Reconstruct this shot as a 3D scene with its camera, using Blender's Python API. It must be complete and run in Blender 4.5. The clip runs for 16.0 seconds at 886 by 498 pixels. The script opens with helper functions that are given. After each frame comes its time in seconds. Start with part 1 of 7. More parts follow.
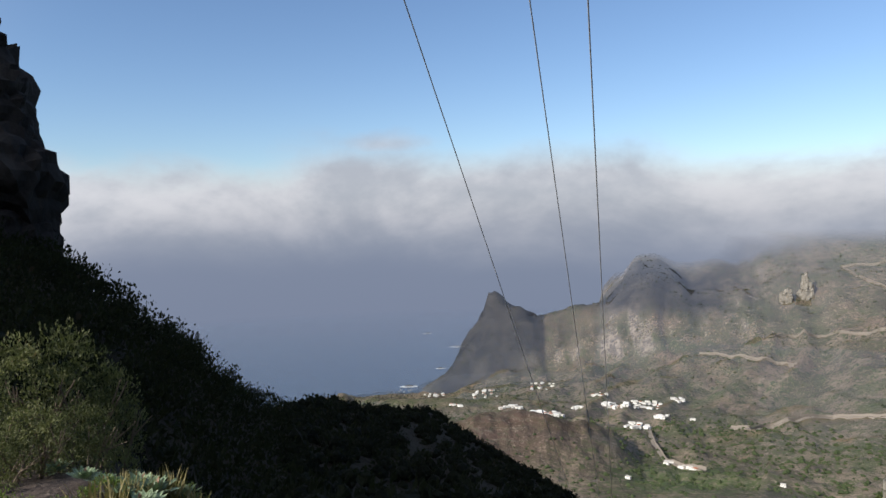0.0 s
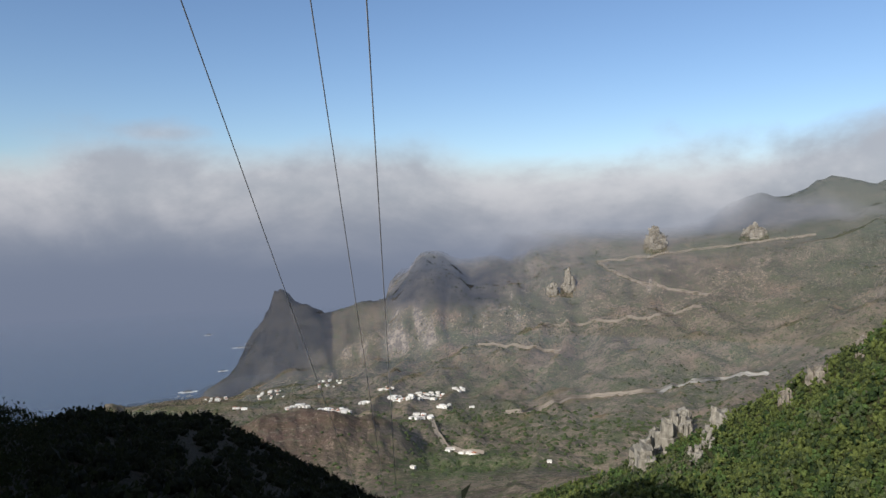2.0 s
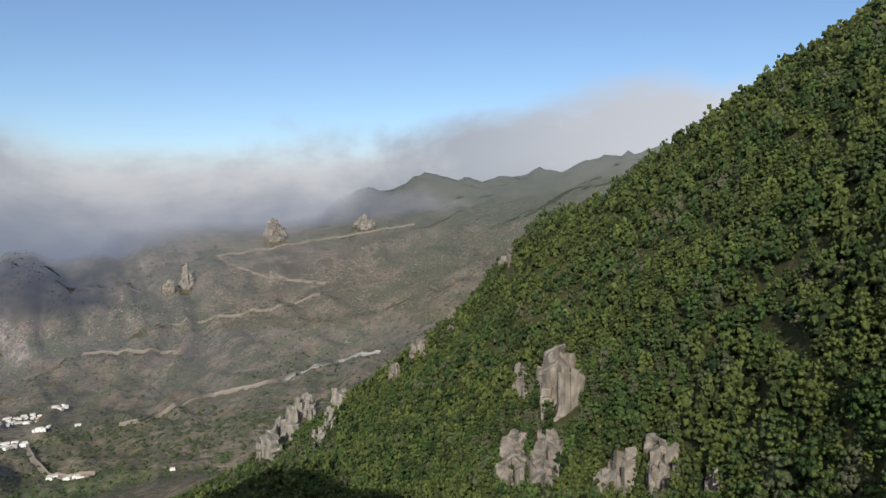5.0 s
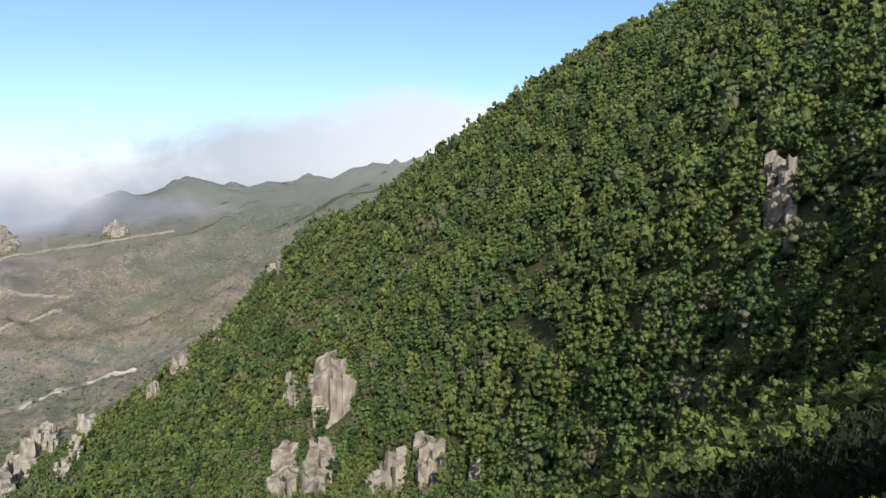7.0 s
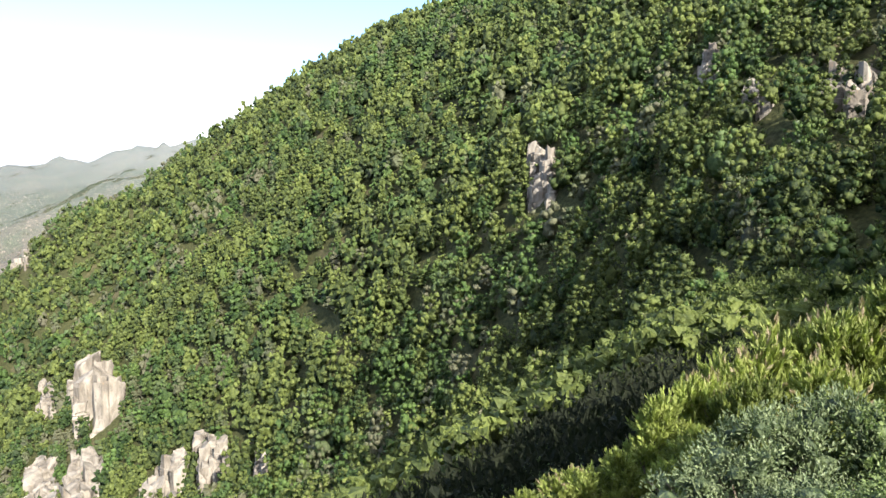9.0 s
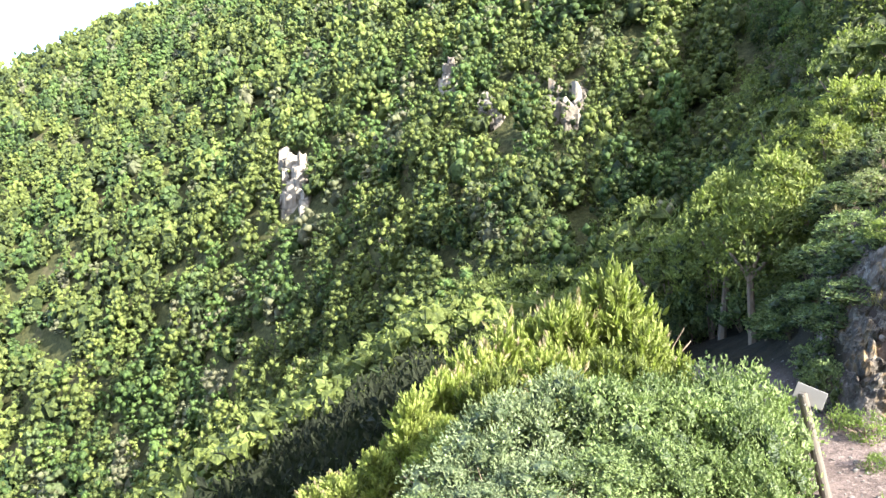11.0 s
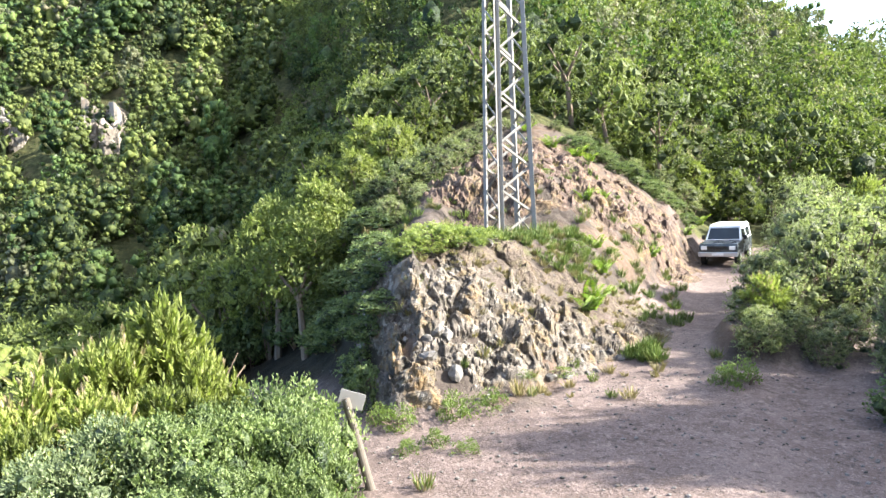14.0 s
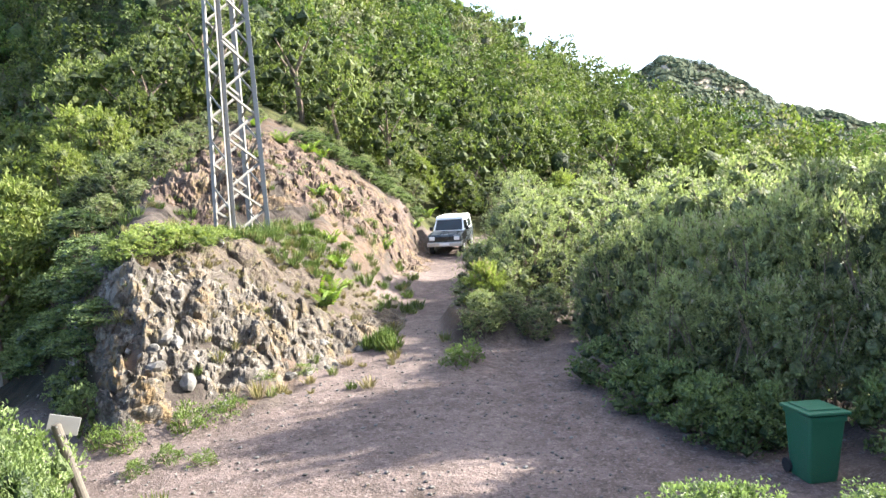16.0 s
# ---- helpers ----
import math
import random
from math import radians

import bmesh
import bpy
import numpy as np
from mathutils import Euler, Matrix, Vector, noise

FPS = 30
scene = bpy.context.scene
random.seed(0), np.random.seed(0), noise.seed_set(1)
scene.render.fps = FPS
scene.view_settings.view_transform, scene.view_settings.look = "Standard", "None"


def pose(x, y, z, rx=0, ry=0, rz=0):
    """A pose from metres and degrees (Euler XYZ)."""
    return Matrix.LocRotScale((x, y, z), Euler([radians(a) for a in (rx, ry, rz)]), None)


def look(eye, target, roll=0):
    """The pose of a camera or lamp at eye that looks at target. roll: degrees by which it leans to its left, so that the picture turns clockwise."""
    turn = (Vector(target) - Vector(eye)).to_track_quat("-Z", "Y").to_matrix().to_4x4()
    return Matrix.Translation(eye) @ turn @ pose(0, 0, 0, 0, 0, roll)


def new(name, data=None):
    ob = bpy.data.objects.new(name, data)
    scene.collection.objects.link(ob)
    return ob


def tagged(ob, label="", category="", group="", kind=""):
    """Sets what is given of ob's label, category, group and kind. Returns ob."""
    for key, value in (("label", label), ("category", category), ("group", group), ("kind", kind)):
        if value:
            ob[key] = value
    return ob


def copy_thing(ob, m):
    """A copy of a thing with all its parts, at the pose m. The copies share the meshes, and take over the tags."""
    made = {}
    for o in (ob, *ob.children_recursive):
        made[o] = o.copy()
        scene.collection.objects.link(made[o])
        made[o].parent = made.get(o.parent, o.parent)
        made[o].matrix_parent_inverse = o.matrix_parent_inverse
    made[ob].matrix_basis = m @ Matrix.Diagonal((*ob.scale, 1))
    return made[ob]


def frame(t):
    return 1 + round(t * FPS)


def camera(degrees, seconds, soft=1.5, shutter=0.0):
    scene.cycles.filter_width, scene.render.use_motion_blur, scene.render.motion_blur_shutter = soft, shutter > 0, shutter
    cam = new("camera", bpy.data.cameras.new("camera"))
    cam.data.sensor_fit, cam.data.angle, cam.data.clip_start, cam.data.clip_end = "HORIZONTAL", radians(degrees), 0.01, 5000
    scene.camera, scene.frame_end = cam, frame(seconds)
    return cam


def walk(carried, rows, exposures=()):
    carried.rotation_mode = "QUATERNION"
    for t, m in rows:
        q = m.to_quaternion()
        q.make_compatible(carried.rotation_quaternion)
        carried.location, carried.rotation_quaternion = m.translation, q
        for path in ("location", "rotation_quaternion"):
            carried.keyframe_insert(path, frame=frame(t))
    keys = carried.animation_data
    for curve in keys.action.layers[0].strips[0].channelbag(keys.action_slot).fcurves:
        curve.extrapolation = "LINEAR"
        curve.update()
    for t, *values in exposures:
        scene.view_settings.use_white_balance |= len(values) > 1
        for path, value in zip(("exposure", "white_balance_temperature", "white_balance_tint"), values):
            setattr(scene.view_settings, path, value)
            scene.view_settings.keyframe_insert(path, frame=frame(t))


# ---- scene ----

cam = camera(64.3, 16.0, soft=1.5)
PATH = [
    (0.0, pose(-0.000, 0.200, 0, 87.50, 1.34, 0.02)),
    (0.5, pose(0.016, 0.199, 0, 87.36, 1.66, -4.53)),
    (1.0, pose(0.030, 0.198, 0, 87.17, 1.22, -8.73)),
    (1.5, pose(0.045, 0.195, 0, 87.06, 0.72, -13.01)),
    (2.0, pose(0.059, 0.191, 0, 86.99, 0.51, -17.11)),
    (2.5, pose(0.073, 0.186, 0, 86.97, 0.47, -21.45)),
    (3.0, pose(0.091, 0.178, 0, 86.43, 0.13, -26.97)),
    (3.5, pose(0.106, 0.170, 0, 86.13, 0.30, -31.87)),
    (4.0, pose(0.119, 0.161, 0, 86.31, 0.66, -36.39)),
    (4.5, pose(0.133, 0.150, 0, 86.18, 0.71, -41.59)),
    (5.0, pose(0.147, 0.136, 0, 86.12, 0.62, -47.33)),
    (7.5, pose(0.187, 0.071, 0, 86.26, 0.03, -69.30)),
    (8.0, pose(0.191, 0.059, 0, 85.80, -0.10, -72.95)),
    (8.5, pose(0.196, 0.040, 0, 85.54, -0.11, -78.51)),
    (9.0, pose(0.199, 0.023, 0, 85.36, 0.24, -83.44)),
    (11.5, pose(0.189, -0.066, 0, 85.55, 1.10, -109.25)),
    (12.0, pose(0.181, -0.085, 0, 85.44, 1.44, -115.17)),
    (12.5, pose(0.176, -0.094, 0, 85.96, 2.08, -118.11)),
    (13.0, pose(0.169, -0.107, 0, 85.77, 2.13, -122.46)),
    (13.5, pose(0.147, -0.136, 0, 86.40, 1.17, -132.85)),
    (14.0, pose(0.133, -0.149, 0, 86.88, 2.15, -138.29)),
    (14.5, pose(0.122, -0.158, 0, 86.31, 3.00, -142.38)),
    (15.0, pose(0.105, -0.170, 0, 85.16, 3.19, -148.28)),
    (15.5, pose(0.086, -0.181, 0, 85.26, 3.17, -154.51)),
    (16.0, pose(0.070, -0.187, 0, 85.53, 3.25, -159.48)),
]
EXPOSURES = [(0, 0.25), (2.5, -0.02), (4.5, -0.12), (5, 0.0), (7.5, 0.75), (8.5, 1.22), (9, 1.7), (11.5, 2.9), (13, 2.92), (14, 2.7), (16, 2.58)]
walk(cam, PATH, EXPOSURES)

# ---------------------------------------------------------------- light
SUN_A = -124.0      # compass angle of the sun, clockwise from the first view
SUN_EL = 29.5


def way(a, el=0.0):
    a, el = radians(a), radians(el)
    return Vector((math.sin(a) * math.cos(el), math.cos(a) * math.cos(el), math.sin(el)))


sun = new("sun", bpy.data.lights.new("sun", "SUN"))
sun.data.energy, sun.data.angle, sun.data.color = 5.0, radians(0.6), (1.0, 0.945, 0.85)
sun.matrix_world = look((0, 0, 300), Vector((0, 0, 300)) - way(SUN_A, SUN_EL))


class Nodes:
    """Short hand for node trees."""

    def __init__(self, tree):
        self.tree = tree
        tree.nodes.clear()

    def add(self, kind, **values):
        node = self.tree.nodes.new(kind)
        for key, value in values.items():
            if key == "_operation":
                node.operation = value
            elif key == "_use_clamp":
                node.use_clamp = value
            elif key == "_interpolation_type":
                node.interpolation_type = value
            elif key == "_data_type":
                node.data_type = value
            elif key == "_blend_type":
                node.blend_type = value
            elif key == "_feature":
                node.feature = value
            elif key == "_attribute_name":
                node.attribute_name = value
            else:
                self.put(node, key, value)
        return node

    def put(self, node, key, value):
        sock = node.inputs[int(key[1:])] if key[0] == "i" and key[1:].isdigit() else node.inputs[key]
        if isinstance(value, bpy.types.NodeSocket):
            self.tree.links.new(value, sock)
        else:
            sock.default_value = value

    def math(self, op, a, b=0.0, c=0.0, clamp=False):
        return self.add("ShaderNodeMath", _operation=op, _use_clamp=clamp, i0=a, i1=b, i2=c).outputs[0]

    def span(self, value, lo, hi, a=0.0, b=1.0, smooth=True):
        n = self.add("ShaderNodeMapRange", _interpolation_type="SMOOTHSTEP" if smooth else "LINEAR", Value=value)
        for i, v in zip((1, 2, 3, 4), (lo, hi, a, b)):
            self.put(n, "i%d" % i, v)
        return n.outputs[0]

    def mix(self, fac, a, b, op="MIX"):
        n = self.add("ShaderNodeMix", _data_type="RGBA", _blend_type=op)
        for i, v in zip((0, 6, 7), (fac, a, b)):
            v = (*v, 1) if isinstance(v, tuple) and len(v) == 3 else v
            self.put(n, "i%d" % i, v)
        return n.outputs[2]

    def noise(self, vec, scale, detail=4.0, rough=0.55, distort=0.0):
        return self.add("ShaderNodeTexNoise", Vector=vec, Scale=scale, Detail=detail, Roughness=rough, Distortion=distort).outputs[0]


world = bpy.data.worlds.new("sky")
scene.world = world
world.use_nodes = True
N = Nodes(world.node_tree)
sky = N.add("ShaderNodeTexSky")
sky.sky_type, sky.sun_disc = "NISHITA", False
sky.sun_elevation, sky.sun_rotation = radians(SUN_EL), radians(SUN_A)
sky.altitude, sky.air_density, sky.dust_density, sky.ozone_density = 600, 1.0, 0.6, 2.0
coord = N.add("ShaderNodeTexCoord").outputs["Generated"]
xyz = N.add("ShaderNodeSeparateXYZ", Vector=coord)
flat = N.add("ShaderNodeMapping", Vector=coord, Scale=(1, 1, 1.7)).outputs[0]
billow = N.noise(flat, 3.2, 6, 0.55, 0.3)
wisps = N.noise(flat, 9.0, 5, 0.6)
height = xyz.outputs[2]                                    # sine of the elevation
lift = N.math("MULTIPLY_ADD", billow, 0.16, -0.08)
lift2 = N.math("MULTIPLY_ADD", wisps, 0.03, -0.015)
level = N.math("ADD", height, N.math("ADD", lift, lift2))
# the bank stands higher over the eastern mountains
east = N.span(xyz.outputs[0], 0.70, 0.93, 0.0, 0.055)
level = N.math("SUBTRACT", level, east)
bank = N.span(level, 0.112, 0.050)
# one small grey cloud floats over the bank
off = N.add("ShaderNodeVectorMath", _operation="SUBTRACT", i0=coord, i1=way(-4.8, 6.0)).outputs[0]
off = N.add("ShaderNodeMapping", Vector=off, Scale=(13, 13, 48)).outputs[0]
scud = N.add("ShaderNodeVectorMath", _operation="LENGTH", i0=off).outputs[1]
scud = N.math("MULTIPLY", N.span(N.math("ADD", scud, N.math("MULTIPLY_ADD", wisps, 1.6, -0.8)), 1.25, 0.2), 0.75)
bank = N.math("MAXIMUM", bank, scud)
sea_haze = N.span(N.math("MULTIPLY_ADD", lift, 0.5, height), 0.060, -0.085)
clear = N.add("ShaderNodeVectorMath", _operation="SCALE", i0=N.mix(1.0, sky.outputs[0], (0.92, 1.0, 1.12), "MULTIPLY"), Scale=0.110).outputs[0]
white = N.mix(N.span(N.math("MULTIPLY_ADD", wisps, 0.5, billow), 0.62, 0.92), (0.38, 0.40, 0.455), (0.58, 0.58, 0.62))
white = N.mix(N.math("MULTIPLY", east, 9.0), white, (0.80, 0.80, 0.83))
cloud = N.mix(sea_haze, white, (0.17, 0.205, 0.295))
# towards the sun the veil of cloud is brighter
sunward = N.add("ShaderNodeVectorMath", _operation="DOT_PRODUCT", i0=coord, i1=way(SUN_A, SUN_EL)).outputs[1]
glow = N.span(sunward, -0.35, 0.75, 1.0, 1.35)
cloud = N.add("ShaderNodeVectorMath", _operation="SCALE", i0=cloud, Scale=glow).outputs[0]
total = N.mix(N.math("MULTIPLY", bank, 0.94), clear, cloud)
# thin bright haze round the sun
total = N.mix(N.span(sunward, 0.0, 0.85, 0.0, 0.45), total, (1.25, 1.2, 1.12))
back = N.add("ShaderNodeBackground", Color=total, Strength=1.0)
N.add("ShaderNodeOutputWorld", Surface=back.outputs[0])

# ---------------------------------------------------------------- materials
def material(name):
    m = bpy.data.materials.new(name)
    m.use_nodes = True
    return m, Nodes(m.node_tree)


def finish(n, color, rough=0.8, bump=None, bump_size=0.02, strength=0.6, metal=0.0, spec=0.3, haze_fade=None, through_light=None, clear=0.32):
    b = n.add("ShaderNodeBsdfPrincipled", Roughness=rough, Metallic=metal)
    n.put(b, "Specular IOR Level", spec)
    n.put(b, "Base Color", (*color, 1) if isinstance(color, tuple) and len(color) == 3 else color)
    if bump is not None:
        n.put(b, "Normal", n.add("ShaderNodeBump", Height=bump, Distance=bump_size, Strength=strength).outputs[0])
    out = b.outputs[0]
    if through_light is not None:
        t = n.add("ShaderNodeBsdfTranslucent")
        n.put(t, "Color", through_light)
        out = n.add("ShaderNodeMixShader", i0=clear, i1=out, i2=t.outputs[0]).outputs[0]
    if haze_fade is not None:      # haze over distant land imitated by letting the sky show through
        out = n.add("ShaderNodeMixShader", i0=haze_fade, i1=out, i2=n.add("ShaderNodeBsdfTransparent").outputs[0]).outputs[0]
    n.add("ShaderNodeOutputMaterial", Surface=out)


def plain(name, color, rough=0.6, metal=0.0, vary=0.25, scale=6.0, bump=0.004, spec=0.4):
    """A painted, metal or wooden surface with grime at two scales."""
    m, n = material(name)
    p = n.add("ShaderNodeTexCoord").outputs["Object"]
    a, b = n.noise(p, scale, 5, 0.6), n.noise(p, scale * 9, 3, 0.6)
    k = n.math("MULTIPLY_ADD", n.math("ADD", a, n.math("MULTIPLY", b, 0.5)), 2 * vary, 1 - 1.5 * vary)
    c = n.add("ShaderNodeVectorMath", _operation="SCALE", i0=color, Scale=k).outputs[0]
    finish(n, c, n.math("MULTIPLY_ADD", a, 0.3, rough - 0.15, True), b, bump, 0.5, metal, spec)
    return m


def leaves(name, dark, light, dry=(0.16, 0.13, 0.07), dry_share=0.12, rough=0.5, grain=7.0, clear=0.32):
    """Leaves: colour varies from plant to plant (tint) and from leaf to leaf."""
    m, n = material(name)
    tint = n.add("ShaderNodeAttribute", _attribute_name="tint").outputs["Fac"]
    own = n.add("ShaderNodeObjectInfo").outputs["Random"]
    pos = n.add("ShaderNodeNewGeometry").outputs["Position"]
    speck = n.noise(pos, grain, 3, 0.7)
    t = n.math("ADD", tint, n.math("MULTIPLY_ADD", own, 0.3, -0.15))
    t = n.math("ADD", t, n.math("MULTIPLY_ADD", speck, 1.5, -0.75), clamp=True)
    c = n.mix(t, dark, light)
    c = n.mix(n.span(tint, 1.0 - dry_share * 1.7, 1.0 - dry_share * 0.9), c, dry)
    hue = n.add("ShaderNodeAttribute", _attribute_name="hue").outputs["Fac"]      # kinds of tree in the wood
    c = n.mix(n.span(hue, 0.25, 0.5), c, n.mix(1.0, c, (0.62, 0.84, 0.84), "MULTIPLY"))
    c = n.mix(n.span(hue, 0.62, 0.95, 0, 0.75), c, n.mix(speck, (0.07, 0.065, 0.04), (0.19, 0.175, 0.12)))
    lit = n.add("ShaderNodeVectorMath", _operation="MULTIPLY", i0=c, i1=(1.42, 1.58, 0.98)).outputs[0]
    finish(n, c, rough, speck, 0.9 / grain, 0.6, spec=0.3, through_light=lit, clear=clear)
    return m


# see-through share that grows with distance, imitating haze in the material
def haze_fade_by_distance(n, start, end, most):
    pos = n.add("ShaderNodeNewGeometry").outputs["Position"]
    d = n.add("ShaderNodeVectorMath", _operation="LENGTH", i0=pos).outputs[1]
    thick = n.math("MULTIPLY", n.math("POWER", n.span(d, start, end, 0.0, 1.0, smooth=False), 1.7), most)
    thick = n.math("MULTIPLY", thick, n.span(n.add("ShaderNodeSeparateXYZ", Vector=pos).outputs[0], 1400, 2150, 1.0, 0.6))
    # the last range's top fades see-through to imitate cloud round it
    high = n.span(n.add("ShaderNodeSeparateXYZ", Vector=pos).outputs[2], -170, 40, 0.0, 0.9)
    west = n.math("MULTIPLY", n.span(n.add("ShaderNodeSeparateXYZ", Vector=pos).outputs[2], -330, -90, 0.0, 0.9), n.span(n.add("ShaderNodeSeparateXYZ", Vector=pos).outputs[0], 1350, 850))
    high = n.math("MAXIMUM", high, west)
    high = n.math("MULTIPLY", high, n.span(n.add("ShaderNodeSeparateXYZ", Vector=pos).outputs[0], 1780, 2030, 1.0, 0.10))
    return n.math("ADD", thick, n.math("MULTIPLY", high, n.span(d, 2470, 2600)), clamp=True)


def near_ground():
    """Trodden volcanic earth, rock and scrub soil, told apart by two masks on the mesh."""
    m, n = material("trodden_earth_and_rock")
    pos = n.add("ShaderNodeNewGeometry").outputs["Position"]
    dirt = n.add("ShaderNodeAttribute", _attribute_name="dirt").outputs["Fac"]
    rock = n.add("ShaderNodeAttribute", _attribute_name="rock").outputs["Fac"]
    big, mid, fine = n.noise(pos, 0.35, 4), n.noise(pos, 2.2, 6, 0.65), n.noise(pos, 22, 4, 0.7)
    grit = n.add("ShaderNodeTexVoronoi", Vector=pos, Scale=26.0).outputs["Distance"]
    earth = n.mix(n.span(mid, 0.3, 0.7), (0.078, 0.058, 0.051), (0.140, 0.106, 0.095))
    earth = n.mix(n.span(big, 0.45, 0.65, 0, 0.6), earth, (0.16, 0.124, 0.112))
    earth = n.mix(n.span(fine, 0.52, 0.66, 0, 0.75), earth, (0.235, 0.19, 0.172))
    earth = n.mix(n.span(n.noise(pos, 60, 3, 0.7), 0.56, 0.64, 0, 0.6), earth, (0.035, 0.028, 0.024))
    earth = n.mix(n.span(n.noise(pos, 8.0, 5, 0.75), 0.48, 0.38, 0, 0.75), earth, (0.05, 0.04, 0.036))
    earth = n.mix(n.span(n.noise(pos, 5.0, 6, 0.8), 0.54, 0.64, 0, 0.6), earth, (0.225, 0.178, 0.16))
    # scrub soil coloured near-black to stand for shade on the spur
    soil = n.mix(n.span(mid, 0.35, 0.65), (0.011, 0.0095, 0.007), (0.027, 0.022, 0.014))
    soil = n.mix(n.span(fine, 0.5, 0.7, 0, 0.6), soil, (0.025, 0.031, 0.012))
    crack = n.add("ShaderNodeTexVoronoi", Vector=pos, Scale=2.1, _feature="DISTANCE_TO_EDGE").outputs["Distance"]
    stone = n.mix(n.span(mid, 0.35, 0.68), (0.038, 0.031, 0.027), (0.085, 0.069, 0.058))
    stone = n.mix(n.span(big, 0.5, 0.62, 0, 0.7), stone, (0.115, 0.076, 0.052))
    stone = n.mix(n.span(n.noise(pos, 5.0, 5), 0.56, 0.66, 0, 0.5), stone, (0.105, 0.086, 0.073))
    stone = n.mix(n.span(fine, 0.6, 0.72, 0, 0.55), stone, (0.10, 0.105, 0.042))
    stone = n.mix(n.span(crack, 0.05, 0.0, 0, 0.6), stone, (0.07, 0.06, 0.05))
    c = n.mix(rock, n.mix(dirt, soil, earth), stone)
    h = n.math("ADD", n.math("MULTIPLY", mid, 1.4), n.math("MULTIPLY", fine, 0.5))
    h = n.math("ADD", h, n.math("MULTIPLY", grit, 0.3))
    h = n.math("ADD", h, n.math("MULTIPLY", n.noise(pos, 9.0, 5, 0.7), 1.0))
    h = n.math("ADD", h, n.math("MULTIPLY", n.math("MULTIPLY", crack, rock), 3.0))
    finish(n, c, 0.93, h, 0.035, 0.8, spec=0.15)
    return m


def forest_floor():
    m, n = material("shaded_forest_floor")
    pos = n.add("ShaderNodeNewGeometry").outputs["Position"]
    a, b = n.noise(pos, 0.12, 5, 0.6), n.noise(pos, 1.6, 5, 0.65)
    c = n.mix(n.span(b, 0.35, 0.7), (0.03, 0.035, 0.015), (0.075, 0.075, 0.03))
    c = n.mix(n.span(a, 0.55, 0.7, 0, 0.5), c, (0.12, 0.095, 0.06))
    finish(n, c, 0.95, b, 0.4, 0.8, spec=0.1)
    return m


def valley_ground():
    """Dry slopes with scrub, terraces, bare red earth and basalt crags, the headland's painted darker for cloud shadow.
    """
    m, n = material("dry_valley_slopes")
    geo = n.add("ShaderNodeNewGeometry")
    pos = geo.outputs["Position"]
    steep = n.add("ShaderNodeSeparateXYZ", Vector=geo.outputs["Normal"]).outputs[2]
    rock = n.add("ShaderNodeAttribute", _attribute_name="rock").outputs["Fac"]
    big, mid, fine = n.noise(pos, 0.0022, 5, 0.6), n.noise(pos, 0.012, 7, 0.68), n.noise(pos, 0.075, 5, 0.7)
    c = n.mix(n.span(mid, 0.42, 0.58), (0.057, 0.044, 0.034), (0.120, 0.095, 0.071))
    green = n.math("MULTIPLY", n.span(big, 0.42, 0.6), n.span(mid, 0.62, 0.36))
    c = n.mix(n.math("MULTIPLY", green, 0.7), c, (0.060, 0.072, 0.030))
    c = n.mix(n.span(fine, 0.50, 0.60, 0, 0.9), c, (0.047, 0.056, 0.024))
    c = n.mix(n.span(n.noise(pos, 0.02, 4), 0.62, 0.72, 0, 0.45), c, (0.18, 0.115, 0.075))
    c = n.mix(n.span(fine, 0.42, 0.33, 0, 0.5), c, (0.18, 0.15, 0.115))
    c = n.mix(n.span(n.noise(pos, 0.28, 3, 0.75), 0.52, 0.62, 0, 0.65), c, (0.034, 0.040, 0.019))
    c = n.mix(n.span(n.noise(pos, 0.0045, 4, 0.7), 0.52, 0.66, 0, 0.35), c, (0.125, 0.080, 0.060))
    bare = n.mix(n.span(fine, 0.4, 0.65), (0.08, 0.068, 0.057), (0.20, 0.17, 0.14))
    c = n.mix(n.math("MULTIPLY", n.span(n.add("ShaderNodeSeparateXYZ", Vector=pos).outputs[0], 1300, 2000), n.span(mid, 0.65, 0.35, 0.7, 1.0)), c, (0.026, 0.038, 0.021))
    cover = n.add("ShaderNodeAttribute", _attribute_name="cover").outputs["Fac"]
    c = n.mix(n.math("MULTIPLY", n.span(cover, 0.0, 1.0), n.span(mid, 0.3, 0.6, 0.6, 1.0)), c, n.mix(fine, (0.034, 0.022, 0.018), (0.075, 0.05, 0.041)))
    c = n.mix(n.math("MULTIPLY", n.span(cover, 0.0, -1.0), n.span(fine, 0.35, 0.6, 0.4, 0.95)), c, n.mix(mid, (0.025, 0.042, 0.012), (0.06, 0.085, 0.03)))
    tall = n.add("ShaderNodeSeparateXYZ", Vector=pos).outputs[2]
    step = n.math("FRACT", n.math("MULTIPLY_ADD", n.noise(pos, 0.006, 4, 0.6), 5.0, n.math("MULTIPLY", tall, 0.11)))      # old terraces
    wall = n.math("MULTIPLY", n.span(n.math("ABSOLUTE", n.math("ADD", step, -0.5)), 0.12, 0.02), n.span(n.noise(pos, 0.004, 3, 0.5), 0.46, 0.58, 0, 0.5))
    c = n.mix(wall, c, n.mix(fine, (0.03, 0.034, 0.018), (0.13, 0.112, 0.09)))
    c = n.mix(n.span(n.noise(pos, 0.14, 5, 0.8), 0.46, 0.36, 0, 0.6), c, (0.18, 0.142, 0.110))
    c = n.mix(n.span(n.noise(pos, 0.11, 5, 0.8), 0.54, 0.63, 0, 0.7), c, (0.030, 0.034, 0.019))
    c = n.mix(n.span(steep, 0.83, 0.66), c, bare)
